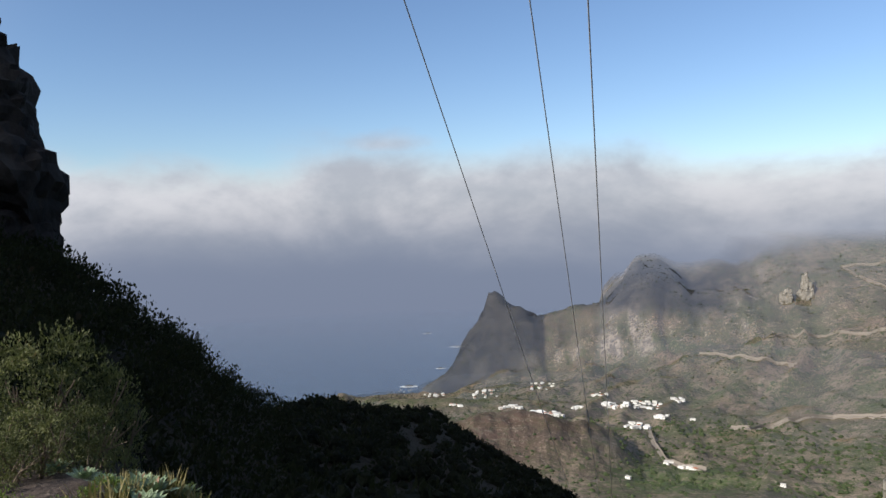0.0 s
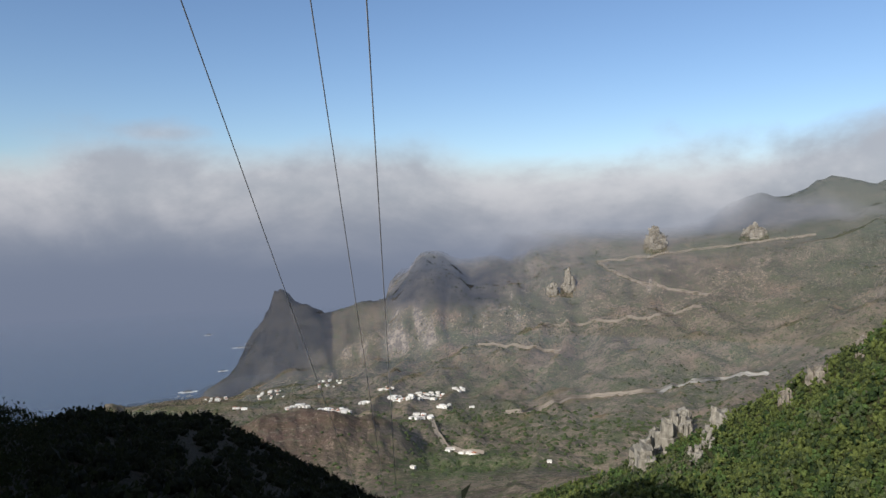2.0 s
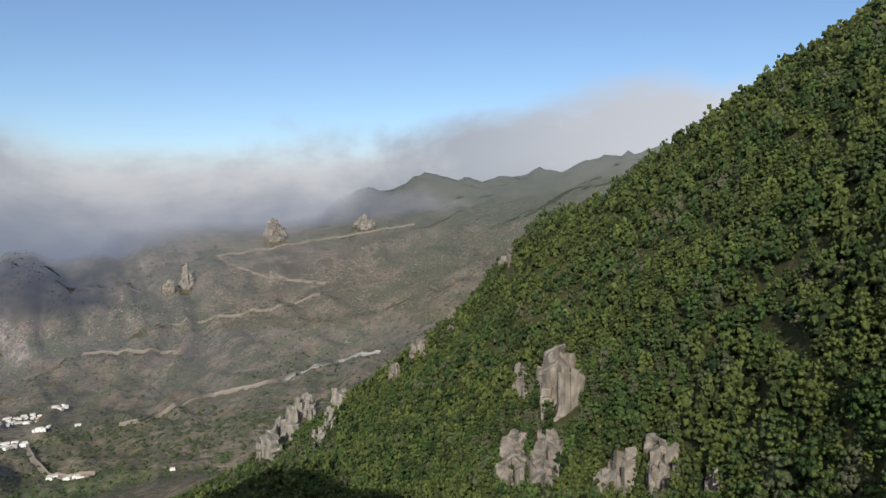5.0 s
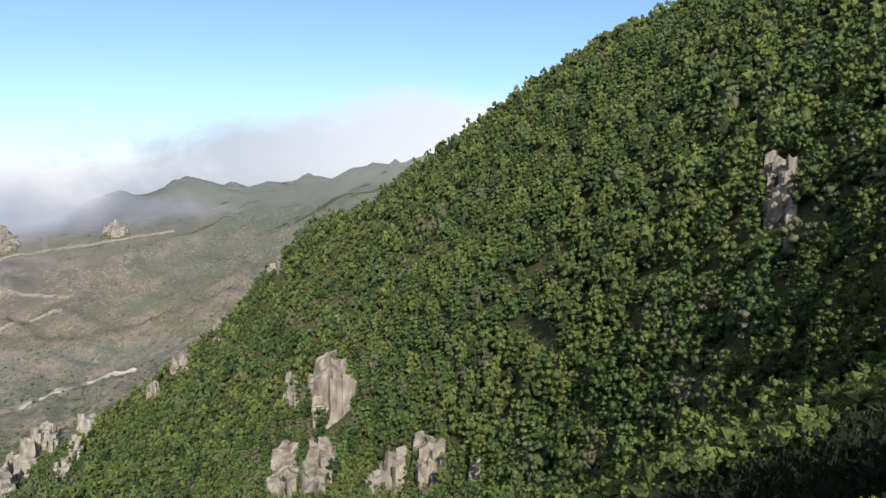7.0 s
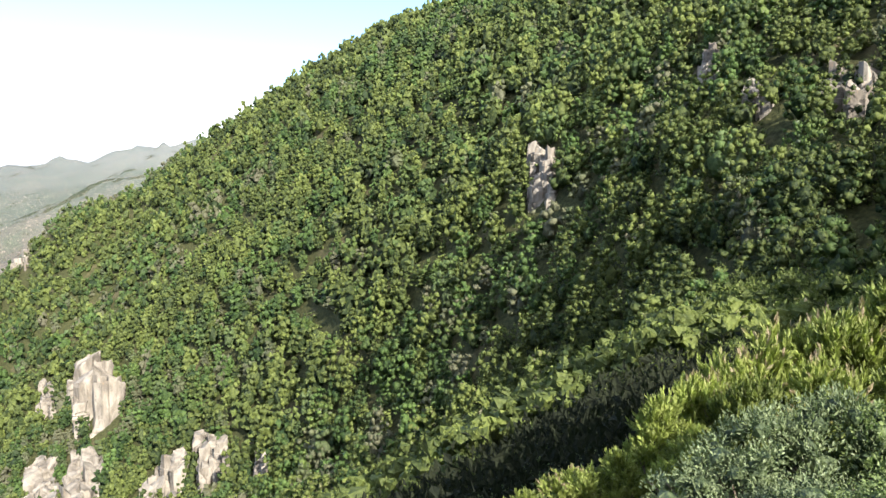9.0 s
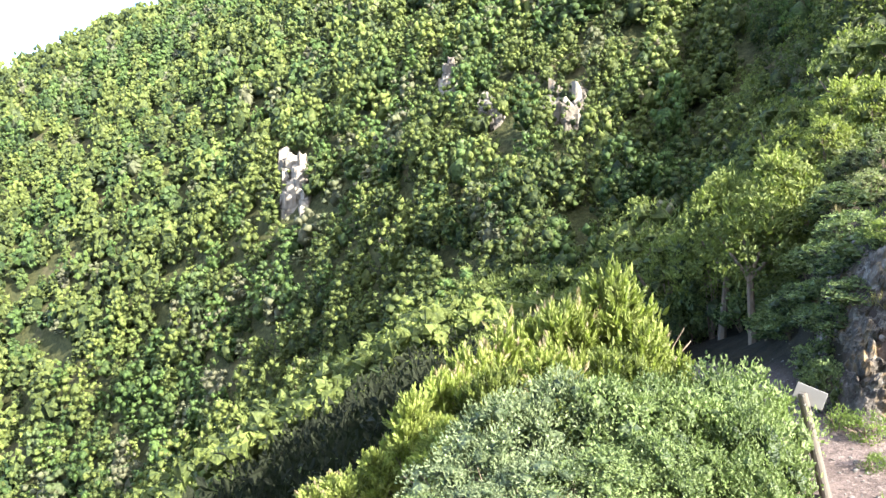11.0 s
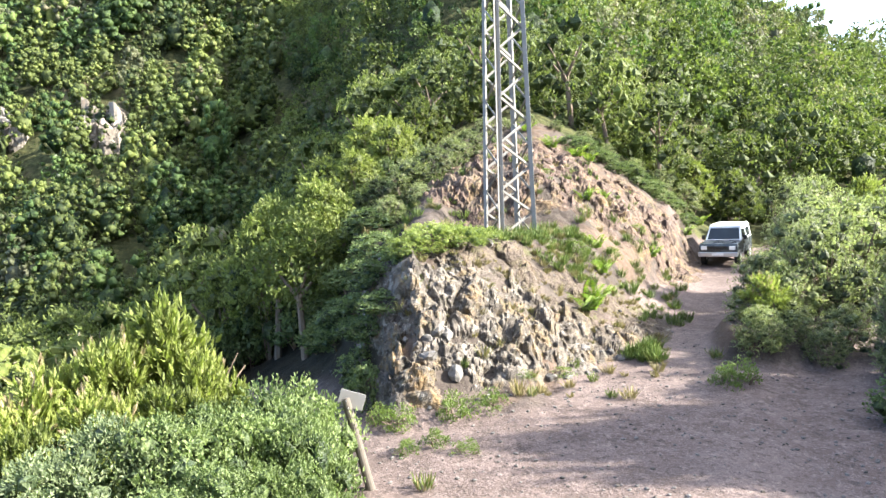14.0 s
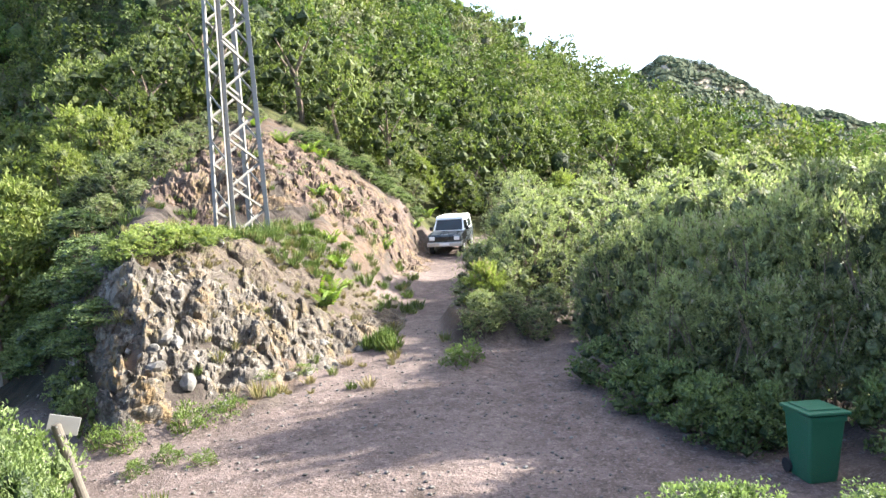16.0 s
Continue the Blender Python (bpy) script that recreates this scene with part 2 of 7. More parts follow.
    # basalt on the headland, its colour darkened to stand for cloud shadow
    c = n.mix(rock, c, n.mix(n.span(mid, 0.35, 0.65), (0.015, 0.014, 0.014), (0.042, 0.038, 0.033)))
    c = n.add("ShaderNodeVectorMath", _operation="SCALE", i0=c, Scale=1.65).outputs[0]
    # imitated haze by distance, plus a fixed share on the hill behind
    finish(n, c, 0.95, n.math("ADD", mid, n.math("MULTIPLY", fine, 0.35)), 14.0, 0.9, spec=0.1, haze_fade=n.math("MAXIMUM", haze_fade_by_distance(n, 300, 3200, 0.76), n.span(n.add("ShaderNodeSeparateXYZ", Vector=pos).outputs[1], -330, -430, 0.0, 0.2)))
    return m


def sea_water():
    m, n = material("haze_faded_sea_water")
    pos = n.add("ShaderNodeNewGeometry").outputs["Position"]
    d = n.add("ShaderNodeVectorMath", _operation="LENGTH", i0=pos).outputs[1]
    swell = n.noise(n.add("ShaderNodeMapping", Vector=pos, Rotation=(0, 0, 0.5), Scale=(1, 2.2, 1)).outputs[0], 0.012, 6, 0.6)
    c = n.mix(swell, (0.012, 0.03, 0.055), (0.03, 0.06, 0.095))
    # turns see-through with distance to imitate haze over the water
    finish(n, c, 0.32, swell, 8.0, 0.35, spec=0.5, haze_fade=n.span(d, 1600, 4700, 0.25, 1.0, smooth=False))
    return m


def rock_face(name, dark, light, stain, scale=0.5, haze_fade=None):
    m, n = material(name)
    pos = n.add("ShaderNodeNewGeometry").outputs["Position"]
    tall = n.add("ShaderNodeMapping", Vector=pos, Scale=(1, 1, 0.35)).outputs[0]
    a, b, f = n.noise(tall, scale, 6, 0.65), n.noise(tall, scale * 5, 5, 0.7), n.noise(pos, scale * 26, 3, 0.7)
    c = n.mix(n.span(a, 0.35, 0.65), dark, light)
    c = n.mix(n.span(b, 0.55, 0.7, 0, 0.7), c, stain)
    c = n.mix(n.span(b, 0.42, 0.32, 0, 0.6), c, (0.05, 0.045, 0.04))
    h = n.math("ADD", b, n.math("MULTIPLY", f, 0.4))
    finish(n, c, 0.92, h, 0.5 / scale * 0.12, 0.8, spec=0.15, haze_fade=haze_fade_by_distance(n, 300, 3200, 0.76) if haze_fade else None)
    return m


def haze_faded(name, color, vary=0.3, scale=0.3, fixed_fade=None):
    """A plain surface far down in the valley, faded see-through to imitate haze."""
    m, n = material(name)
    p = n.add("ShaderNodeNewGeometry").outputs["Position"]
    k = n.math("MULTIPLY_ADD", n.noise(p, scale, 4, 0.6), 2 * vary, 1 - vary)
    c = n.add("ShaderNodeVectorMath", _operation="SCALE", i0=color, Scale=k).outputs[0]
    finish(n, c, 0.85, spec=0.2, haze_fade=haze_fade_by_distance(n, 300, 3200, 0.76) if fixed_fade is None else fixed_fade)
    return m


EARTH, FLOOR, VALLEY, SEA = near_ground(), forest_floor(), valley_ground(), sea_water()
PALE_ROCK = rock_face("pale_weathered_cliff", (0.12, 0.104, 0.086), (0.275, 0.247, 0.207), (0.22, 0.16, 0.11), 0.35)
CREST_ROCK = rock_face("grey_ridge_crag", (0.13, 0.12, 0.10), (0.29, 0.27, 0.235), (0.11, 0.11, 0.07), 0.35)
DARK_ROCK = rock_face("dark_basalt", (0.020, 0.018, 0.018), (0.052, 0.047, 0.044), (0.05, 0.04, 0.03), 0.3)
CRAG_ROCK = rock_face("valley_crag", (0.18, 0.165, 0.145), (0.36, 0.335, 0.295), (0.24, 0.16, 0.11), 0.08, haze_fade=True)
STONE = rock_face("grey_lichened_stone", (0.07, 0.066, 0.062), (0.165, 0.157, 0.148), (0.15, 0.11, 0.065), 2.2)


def outcrop_rock(name, dark, light, pale):
    """Broken rock with ochre lichen, dry moss, and earth and straw where the soil mask says so."""
    m, n = material(name)
    pos = n.add("ShaderNodeNewGeometry").outputs["Position"]
    big, mid, fine = n.noise(pos, 0.7, 4, 0.6), n.noise(pos, 3.2, 6, 0.68), n.noise(pos, 19, 4, 0.7)
    c = n.mix(n.span(mid, 0.38, 0.62), dark, light)
    c = n.mix(n.span(n.noise(pos, 6.0, 5, 0.6), 0.55, 0.63, 0, 0.8), c, pale)
    c = n.mix(n.math("MULTIPLY", n.span(big, 0.47, 0.6), n.span(mid, 0.45, 0.6)), c, (0.145, 0.10, 0.055))
    c = n.mix(n.span(n.noise(pos, 2.0, 5, 0.7), 0.53, 0.65, 0, 0.85), c, (0.140, 0.108, 0.066))
    c = n.mix(n.span(fine, 0.58, 0.7, 0, 0.6), c, (0.085, 0.095, 0.035))
    c = n.mix(n.span(fine, 0.40, 0.32, 0, 0.6), c, (0.035, 0.03, 0.026))
    soil = n.add("ShaderNodeAttribute", _attribute_name="soil").outputs["Fac"]
    earth = n.mix(n.span(mid, 0.35, 0.65), (0.050, 0.038, 0.031), (0.098, 0.077, 0.062))
    earth = n.mix(n.span(n.noise(pos, 9.0, 5, 0.7), 0.5, 0.62, 0, 0.7), earth, (0.125, 0.107, 0.066))
    earth = n.mix(n.span(n.noise(pos, 1.4, 4, 0.6), 0.55, 0.68, 0, 0.55), earth, (0.085, 0.098, 0.034))
    earth = n.mix(n.span(fine, 0.44, 0.36, 0, 0.6), earth, (0.030, 0.023, 0.019))
    c = n.mix(n.math("MULTIPLY", n.span(n.math("MULTIPLY_ADD", fine, 0.5, n.math("ADD", soil, -0.25)), 0.15, 0.65), 0.9), c, earth)
    finish(n, c, 0.93, n.math("ADD", mid, n.math("MULTIPLY", fine, 0.5)), 0.09, 0.9, spec=0.15)
    return m


EARTH_ROCK = outcrop_rock("grey_ochre_outcrop_rock", (0.056, 0.049, 0.043), (0.138, 0.122, 0.106), (0.215, 0.20, 0.18))
HILL_ROCK = outcrop_rock("reddish_brown_hill_rock", (0.050, 0.036, 0.031), (0.125, 0.088, 0.072), (0.17, 0.125, 0.10))
FOREST = leaves("laurel_forest_leaves", (0.018, 0.032, 0.010), (0.170, 0.205, 0.052), (0.20, 0.18, 0.115), 0.07, 0.65, 2.4, 0.32)
PALE_LEAF = leaves("pale_grey_green_leaves", (0.035, 0.055, 0.025), (0.27, 0.32, 0.17), (0.25, 0.2, 0.12), 0.06)
HEATH = leaves("tree_heath_needles", (0.030, 0.044, 0.013), (0.27, 0.31, 0.080), (0.24, 0.19, 0.12), 0.12, clear=0.4)
BROAD = leaves("broad_bramble_leaves", (0.022, 0.040, 0.014), (0.215, 0.275, 0.105), (0.25, 0.20, 0.11), 0.06)
YELLOW_LEAF = leaves("yellow_green_leaves", (0.08, 0.115, 0.03), (0.29, 0.33, 0.10), (0.25, 0.2, 0.08), 0.05, clear=0.4)
FERN = leaves("fern_fronds", (0.10, 0.17, 0.02), (0.24, 0.33, 0.045), (0.25, 0.2, 0.08), 0.05)
DRY = leaves("dry_grass_blades", (0.16, 0.135, 0.06), (0.34, 0.29, 0.15), (0.12, 0.14, 0.04), 0.2)
OLIVE = leaves("grey_green_shrub_leaves", (0.045, 0.055, 0.022), (0.20, 0.205, 0.095), (0.22, 0.15, 0.09), 0.14)
BARK = plain("grey_brown_bark", (0.16, 0.125, 0.095), 0.9, vary=0.35, scale=9, bump=0.02, spec=0.15)
TALL_HEATH = leaves("grey_green_heath_needles", (0.036, 0.046, 0.022), (0.32, 0.36, 0.17), (0.27, 0.235, 0.19), 0.24, clear=0.42)
# leaves coloured near-black, the spur's shade put into the colour
SCRUB_SHADE = leaves("shade_painted_scrub_leaves", (0.006, 0.009, 0.0045), (0.021, 0.026, 0.011), (0.035, 0.028, 0.018), 0.1, 0.95)
SUCCULENT = leaves("fleshy_succulent_leaves", (0.10, 0.15, 0.09), (0.26, 0.33, 0.20), (0.25, 0.15, 0.1), 0.08, 0.4, clear=0.1)
WEED = leaves("low_green_weeds", (0.06, 0.10, 0.025), (0.17, 0.22, 0.055), (0.24, 0.2, 0.1), 0.15)
# fixed see-through share imitates haze on the far hill
HILL_FAR = haze_faded("haze_faded_hill_wood", (0.07, 0.088, 0.045), 0.5, 0.05, 0.4)
SCRUB_FAR = haze_faded("far_scrub", (0.045, 0.062, 0.025), 0.5, 0.05)
ROAD = haze_faded("pale_road_cut", (0.235, 0.205, 0.178), 0.25, 0.05)
ASPHALT = haze_faded("grey_mountain_road", (0.30, 0.29, 0.275), 0.15, 0.05)
WHITEWASH = haze_faded("whitewashed_wall", (0.78, 0.77, 0.74), 0.08, 0.2)
ROOF = haze_faded("pale_flat_roof", (0.62, 0.58, 0.53), 0.2, 0.2)
TILE_ROOF = haze_faded("red_tiled_roof", (0.36, 0.16, 0.10), 0.2, 0.2)
WINDOW_DARK = haze_faded("dark_far_window", (0.06, 0.06, 0.07), 0.2, 0.2)
FOAM = haze_faded("white_surf", (0.85, 0.87, 0.88), 0.15, 0.05)
SKERRY = haze_faded("dark_skerry", (0.05, 0.05, 0.05), 0.3, 0.05)
GALV = plain("galvanised_steel", (0.205, 0.196, 0.178), 0.6, 0.15, 0.15, 3.0, 0.001)
CABLE = plain("weathered_cable", (0.5, 0.5, 0.51), 0.6, 0.3, 0.1, 1.0, 0.0)
BIN_GREEN = plain("green_bin_plastic", (0.022, 0.105, 0.055), 0.42, 0.0, 0.12, 4.0, 0.001, 0.5)
RUBBER = plain("black_rubber", (0.02, 0.02, 0.02), 0.8, 0.0, 0.2, 8.0, 0.002)
GREY_WOOD = plain("grey_weathered_wood", (0.10, 0.088, 0.074), 0.85, 0.0, 0.3, 12.0, 0.006, 0.2)
SIGN_BACK = plain("pale_painted_board", (0.165, 0.16, 0.15), 0.6, 0.0, 0.15, 6.0, 0.002)
CAR_PAINT = plain("dark_grey_green_car_paint", (0.045, 0.055, 0.058), 0.28, 0.2, 0.08, 3.0, 0.0, 0.6)
CAR_WHITE = plain("white_car_roof_paint", (0.78, 0.79, 0.78), 0.35, 0.0, 0.06, 3.0, 0.0, 0.5)
SILVER = plain("silver_trim", (0.42, 0.42, 0.42), 0.35, 0.7, 0.1, 3.0, 0.0)
LAMP_GLASS = plain("clear_lamp_glass", (0.75, 0.76, 0.74), 0.12, 0.0, 0.08, 9.0, 0.002, 0.7)
WINDSCREEN = plain("tinted_window_glass", (0.05, 0.065, 0.075), 0.07, 0.0, 0.1, 3.0, 0.0, 0.8)
PLATE = plain("pale_plate", (0.7, 0.7, 0.68), 0.4)

# ---------------------------------------------------------------- helpers for meshes
def lattice(ix, iy, seed):
    v = np.sin(ix * 127.1 + iy * 311.7 + seed * 74.7) * 43758.5453
    return v - np.floor(v)


def value_noise(x, y, seed=0):
    ix, iy = np.floor(x), np.floor(y)
    fx, fy = x - ix, y - iy
    fx, fy = fx * fx * (3 - 2 * fx), fy * fy * (3 - 2 * fy)
    a = lattice(ix, iy, seed) * (1 - fx) + lattice(ix + 1, iy, seed) * fx
    b = lattice(ix, iy + 1, seed) * (1 - fx) + lattice(ix + 1, iy + 1, seed) * fx
    return (a * (1 - fy) + b * fy) * 2 - 1


def fbm(x, y, octaves=4, seed=0, ridged=False):
    out, amp = np.zeros_like(np.asarray(x, float)), 1.0
    for o in range(octaves):
        v = value_noise(x * 2.03 ** o + o * 17.3, y * 2.03 ** o - o * 9.1, seed + o)
        out += amp * ((1 - 2 * np.abs(v)) if ridged else v)
        amp *= 0.5
    return out


def mesh_of(name, verts, faces, mats=(), smooth=False, tint=None):
    """A mesh from arrays: verts (n, 3) and faces (m, 3) or (m, 4)."""
    me = bpy.data.meshes.new(name)
    verts, faces = np.asarray(verts, np.float32), np.asarray(faces, np.int32)
    k = faces.shape[1]
    me.vertices.add(len(verts)), me.loops.add(faces.size), me.polygons.add(len(faces))
    me.vertices.foreach_set("co", verts.ravel())
    me.loops.foreach_set("vertex_index", faces.ravel())
    me.polygons.foreach_set("loop_start", np.arange(0, faces.size, k, dtype=np.int32))
    me.polygons.foreach_set("use_smooth", np.full(len(faces), smooth))
    me.update(calc_edges=True)
    for m in mats:
        me.materials.append(m)
    if tint is not None:
        mask(me, "tint", tint)
    return me


def mask(me, name, values):
    me.attributes.new(name, "FLOAT", "POINT").data.foreach_set("value", np.asarray(values, np.float32))


def part(name, data, mat, parent, label=""):
    """ONE mesh object under a thing or a part; data is a bmesh or a mesh."""
    if isinstance(data, bmesh.types.BMesh):
        me = bpy.data.meshes.new(name)
        data.to_mesh(me)
        data.free()
    else:
        me = data
    if mat is not None:
        me.materials.clear()
        me.materials.append(mat)
    ob = new(name, me)
    ob.parent = parent
    return tagged(ob, label)


# ---------------------------------------------------------------- the land
# the unseen hill from -130 to -60 is added to shade the spur
# The lie of the land round the eye, which is at height 0: lines that run round the place, from near to far,
# each as compass angle, distance and height.
# the mound on which one stands
MOUND_TOP = [(-165, 1.2, -1.75), (195, 1.2, -1.75)]
MOUND_EDGE = [(-165, 4, -1.9), (-40, 6.2, -1.92), (-27, 6.2, -1.95), (-20, 5.6, -2.05), (-14, 4.8, -2.15), (-8, 4.2, -2.15), (20, 4, -2.1), (60, 3.4, -2.0), (130, 3.4, -2.0), (160, 3.6, -2.05), (180, 3.8, -2.1), (195, 4, -1.9)]
# its foot: the clearing on one side, the gully's brink on the other
MOUND_FOOT = [(-165, 11, -3.6), (-110, 12, -3.0), (-60, 12, -2.2), (-40, 12, -3.0), (-30, 12, -2.8), (-20, 13, -5.0), (-10, 20, -8.6), (0, 25, -12), (20, 25, -13), (60, 20, -13),
    (85, 14, -7.5), (95, 12, -5.6), (105, 12, -4.9), (115, 12, -4.5), (121, 11, -4.3), (126, 8.5, -4.0), (150, 7.0, -3.9), (180, 7.0, -3.95), (188, 7.5, -3.95), (195, 11, -3.6)]
# far side of the clearing, bottom of the gully, crest of the shaded spur
GULLY_BOTTOM = [(-165, 30, -3), (-128, 30, 0), (-102, 32, 20), (-75, 34, 25), (-60, 35, 18), (-34, 34, 0), (-29, 34, -1.5), (-25, 36, -3.7), (-20, 40, -6.6), (-15, 50, -12.2), (-10, 75, -18.9), (-1.4, 105, -28.6), (2.7, 110, -35.4),
    (10.4, 105, -42.6), (25, 100, -52), (40, 110, -62), (60, 90, -50), (75, 80, -38), (89, 65, -22.5), (97, 52, -14), (102, 44, -10.5), (108, 37, -8.6), (115, 30, -7.4),
    (122, 23, -5.2), (128, 16, -4.1), (131, 14.1, -3.85), (134, 13.1, -3.85), (140, 13.2, -3.8), (150, 16, -3.6), (160, 20, -3.3), (165, 16, -3.7), (180, 11, -3.95), (188, 11.5, -3.9), (195, 30, -3)]
# top of the rock outcrop, far bank of the gully
FAR_BANK = [(-165, 50, -2), (-130, 50, 6), (-108, 54, 38), (-82, 60, 50), (-60, 65, 40), (-34, 50, 4), (-29, 45, -4), (-20, 60, -18), (-10, 130, -50), (0, 180, -75), (25, 200, -95), (40, 230, -100), (52, 190, -82), (60, 160, -72),
    (75, 105, -47), (80, 95, -40), (89, 78, -27), (97, 66, -17.8), (102, 58, -13.4), (106, 55, -10.6), (115, 44, -7.2), (122, 36, -5.6), (128, 26, -4.0), (132, 15.6, -1.7), (135.7, 14.7, -0.95),
    (143, 17.2, -0.7), (150, 20, -1.3), (154, 22, -2.6), (158, 31, -2.5), (162, 32, -2.5), (170, 26, -2.9), (180, 20, -3.2), (195, 50, -2)]
# the bare hill behind the pylon, and half-way up the wooded slope
HALF_WAY = [(-165, 80, -1.5), (-130, 80, 12), (-108, 84, 60), (-60, 95, 64), (-34, 70, 2), (-29, 60, -15), (-20, 120, -50), (-10, 250, -110), (0, 320, -140), (25, 320, -150), (40, 335, -115), (52, 295, -58), (60, 255, -33),
    (75, 195, 6), (89, 165, 28), (102, 140, 36), (115, 115, 36), (122, 80, 18), (128, 46, 5), (134, 29, 0.2), (138, 27, 1.2), (142, 27, 2.0), (146, 27.5, 2.3), (149, 28, 1.7), (152, 29, 0.9), (156, 30.5, -0.4),
    (158, 33, -1.6), (162, 38, -2.2), (170, 42, -1.5), (180, 42, -1.5), (195, 80, -1.5)]
# crest of the wooded ridge
RIDGE_CREST = [(-165, 110, -4), (-130, 120, 20), (-100, 130, 82), (-60, 150, 88), (-34, 110, 5), (-29, 100, -40), (-20, 200, -95), (-10, 380, -170), (10, 450, -215), (23, 420, -182), (32, 440, -161), (38.6, 430, -126), (43, 420, -96),
    (48, 400, -62), (51.6, 380, -28), (55.2, 366, -7), (59.3, 352, 0.5), (62.6, 340, 16.5), (66.4, 326, 30), (69.5, 315, 40), (75, 295, 56.5), (78.5, 284, 66), (83, 272, 73.5), (90, 255, 81), (105, 225, 82), (120, 195, 75), (140, 155, 56),
    (150, 135, 42), (155, 125, 33), (160.7, 112, 25), (166, 104, 18.3), (172, 95, 10.5), (178, 90, 4.8), (182, 88, 0.8), (187, 86, -3), (195, 110, -4)]
# floor of the great valley
VALLEY_FLOOR = [(-165, 300, -20), (-60, 300, 60), (-34, 300, -60), (-20, 700, -290), (-10, 760, -300), (0, 850, -322), (10, 900, -348), (20, 900, -338), (30, 900, -335), (38, 900, -305), (43, 900, -290), (50, 900, -210),
    (62, 900, -90), (75, 600, 0), (120, 350, 40), (160, 300, -10), (182, 300, -20), (195, 300, -20)]
# the village shelf
VILLAGE_SHELF = [(-165, 700, 20), (-60, 700, 20), (-34, 900, -330), (-20, 1500, -480), (-10, 1700, -445), (0, 1500, -402), (10, 1500, -408), (18, 1500, -402), (24, 1450, -400), (30, 1500, -376), (36, 1500, -350),
    (42, 1550, -332), (50, 1500, -240), (62, 1500, -70), (120, 700, 60), (150, 600, 20), (165, 620, 30), (172, 640, 66), (177, 640, 102), (180, 640, 94), (185, 630, 58), (190, 620, 30), (195, 700, 20)]
# lower slopes above the shore
LOWER_SLOPES = [(-165, 1200, -100), (-40, 1800, -560), (-20, 2300, -610), (-5, 2350, -606), (0, 2250, -580), (5, 2150, -482), (10, 2050, -442), (16, 1950, -405), (22, 1900, -362), (30, 1950, -312), (37, 2000, -262),
    (45, 2000, -230), (52, 2000, -170), (62, 2000, 0), (120, 1500, 60), (175, 1000, 60), (195, 1200, -100)]
# the headland with its horn, the saddle and the hills above the roads
HEADLAND = [(-165, 2000, -300), (-40, 2600, -660), (-2.5, 2420, -612), (0.5, 2400, -515), (1.9, 2400, -392), (3.0, 2400, -342), (3.5, 2400, -258), (4.3, 2400, -239), (4.8, 2400, -266), (5.9, 2400, -286),
    (6.8, 2400, -312), (8.4, 2400, -329), (10.7, 2400, -312), (13, 2400, -273), (14.2, 2400, -227), (14.9, 2400, -176), (15.5, 2400, -160), (16.1, 2400, -167), (16.7, 2400, -172), (17.4, 2400, -192), (18.4, 2400, -206), (19.3, 2400, -230), (23.3, 2400, -220),
    (29.4, 2400, -184), (34.7, 2400, -155), (40, 2400, -115), (45, 2400, -86), (52, 2400, -40), (62, 2400, 60), (120, 2000, 60), (175, 1500, 60), (195, 2000, -300)]
# the last range under the clouds
LAST_RANGE = [(-165, 3000, -600), (-40, 2900, -680), (11.8, 2900, -660), (12.6, 3000, -330), (15.3, 3000, -200), (17.6, 3000, -105), (20.3, 3000, -20), (26.7, 3000, 26), (31, 3000, 48), (36, 3000, 31),
    (40, 3000, 12), (44, 3000, 45), (45.7, 3000, 98), (50, 3000, 74), (54, 3000, 78), (60, 3000, 145), (70, 3000, 210), (120, 2600, 60), (175, 2300, 60), (195, 3000, -600)]
SEABED = [(-165, 3800, -700), (195, 3800, -700)]
LINES = [MOUND_TOP, MOUND_EDGE, MOUND_FOOT, GULLY_BOTTOM, FAR_BANK, HALF_WAY, RIDGE_CREST, VALLEY_FLOOR, VILLAGE_SHELF, LOWER_SLOPES, HEADLAND, LAST_RANGE, SEABED]
COLS = np.concatenate([np.arange(-165, -36, 2.0), np.arange(-36, 0, 0.46), np.arange(0.1, 25, 0.23), np.arange(25.2, 195.01, 0.46), [195.0]])
ROWS = np.concatenate([[0.06, 0.5], np.linspace(1.2, 40, 125), np.geomspace(40.5, 600, 72), np.geomspace(607, 3800, 150)])


def lie_of_land():
    a = COLS
    rs, zs = [], []
    for line in LINES:
        t = np.array(line)
        rs.append(np.exp(np.interp(a, t[:, 0], np.log(t[:, 1]))))
        zs.append(np.interp(a, t[:, 0], t[:, 2]))
    rs, zs = np.array(rs), np.array(zs)
    z = np.array([np.interp(ROWS, rs[:, j], zs[:, j]) for j in range(len(a))])
    # round the breaks of slope
    wide = np.where(ROWS < 40, 2, np.where(ROWS < 600, 3, 1))
    soft = z.copy()
    for k in (1, 2, 3):
        for s in (-k, k):
            moved = np.roll(z, s, axis=1)
            soft += np.where(wide >= k, moved, z)
    soft[:, 3:-3] = soft[:, 3:-3] / 7
    soft[:, :3], soft[:, -3:] = z[:, :3], z[:, -3:]
    return soft, rs, zs


LAND, LINE_R, LINE_Z = lie_of_land()
AA, RR = np.meshgrid(COLS, ROWS, indexing="ij")
XX, YY = np.sin(np.radians(AA)) * RR, np.cos(np.radians(AA)) * RR


def line_distance(k, a):
    return np.interp(a, COLS, LINE_R[k])


def ramp(v, lo, hi):
    t = np.clip((v - lo) / (hi - lo), 0, 1)
    return t * t * (3 - 2 * t)


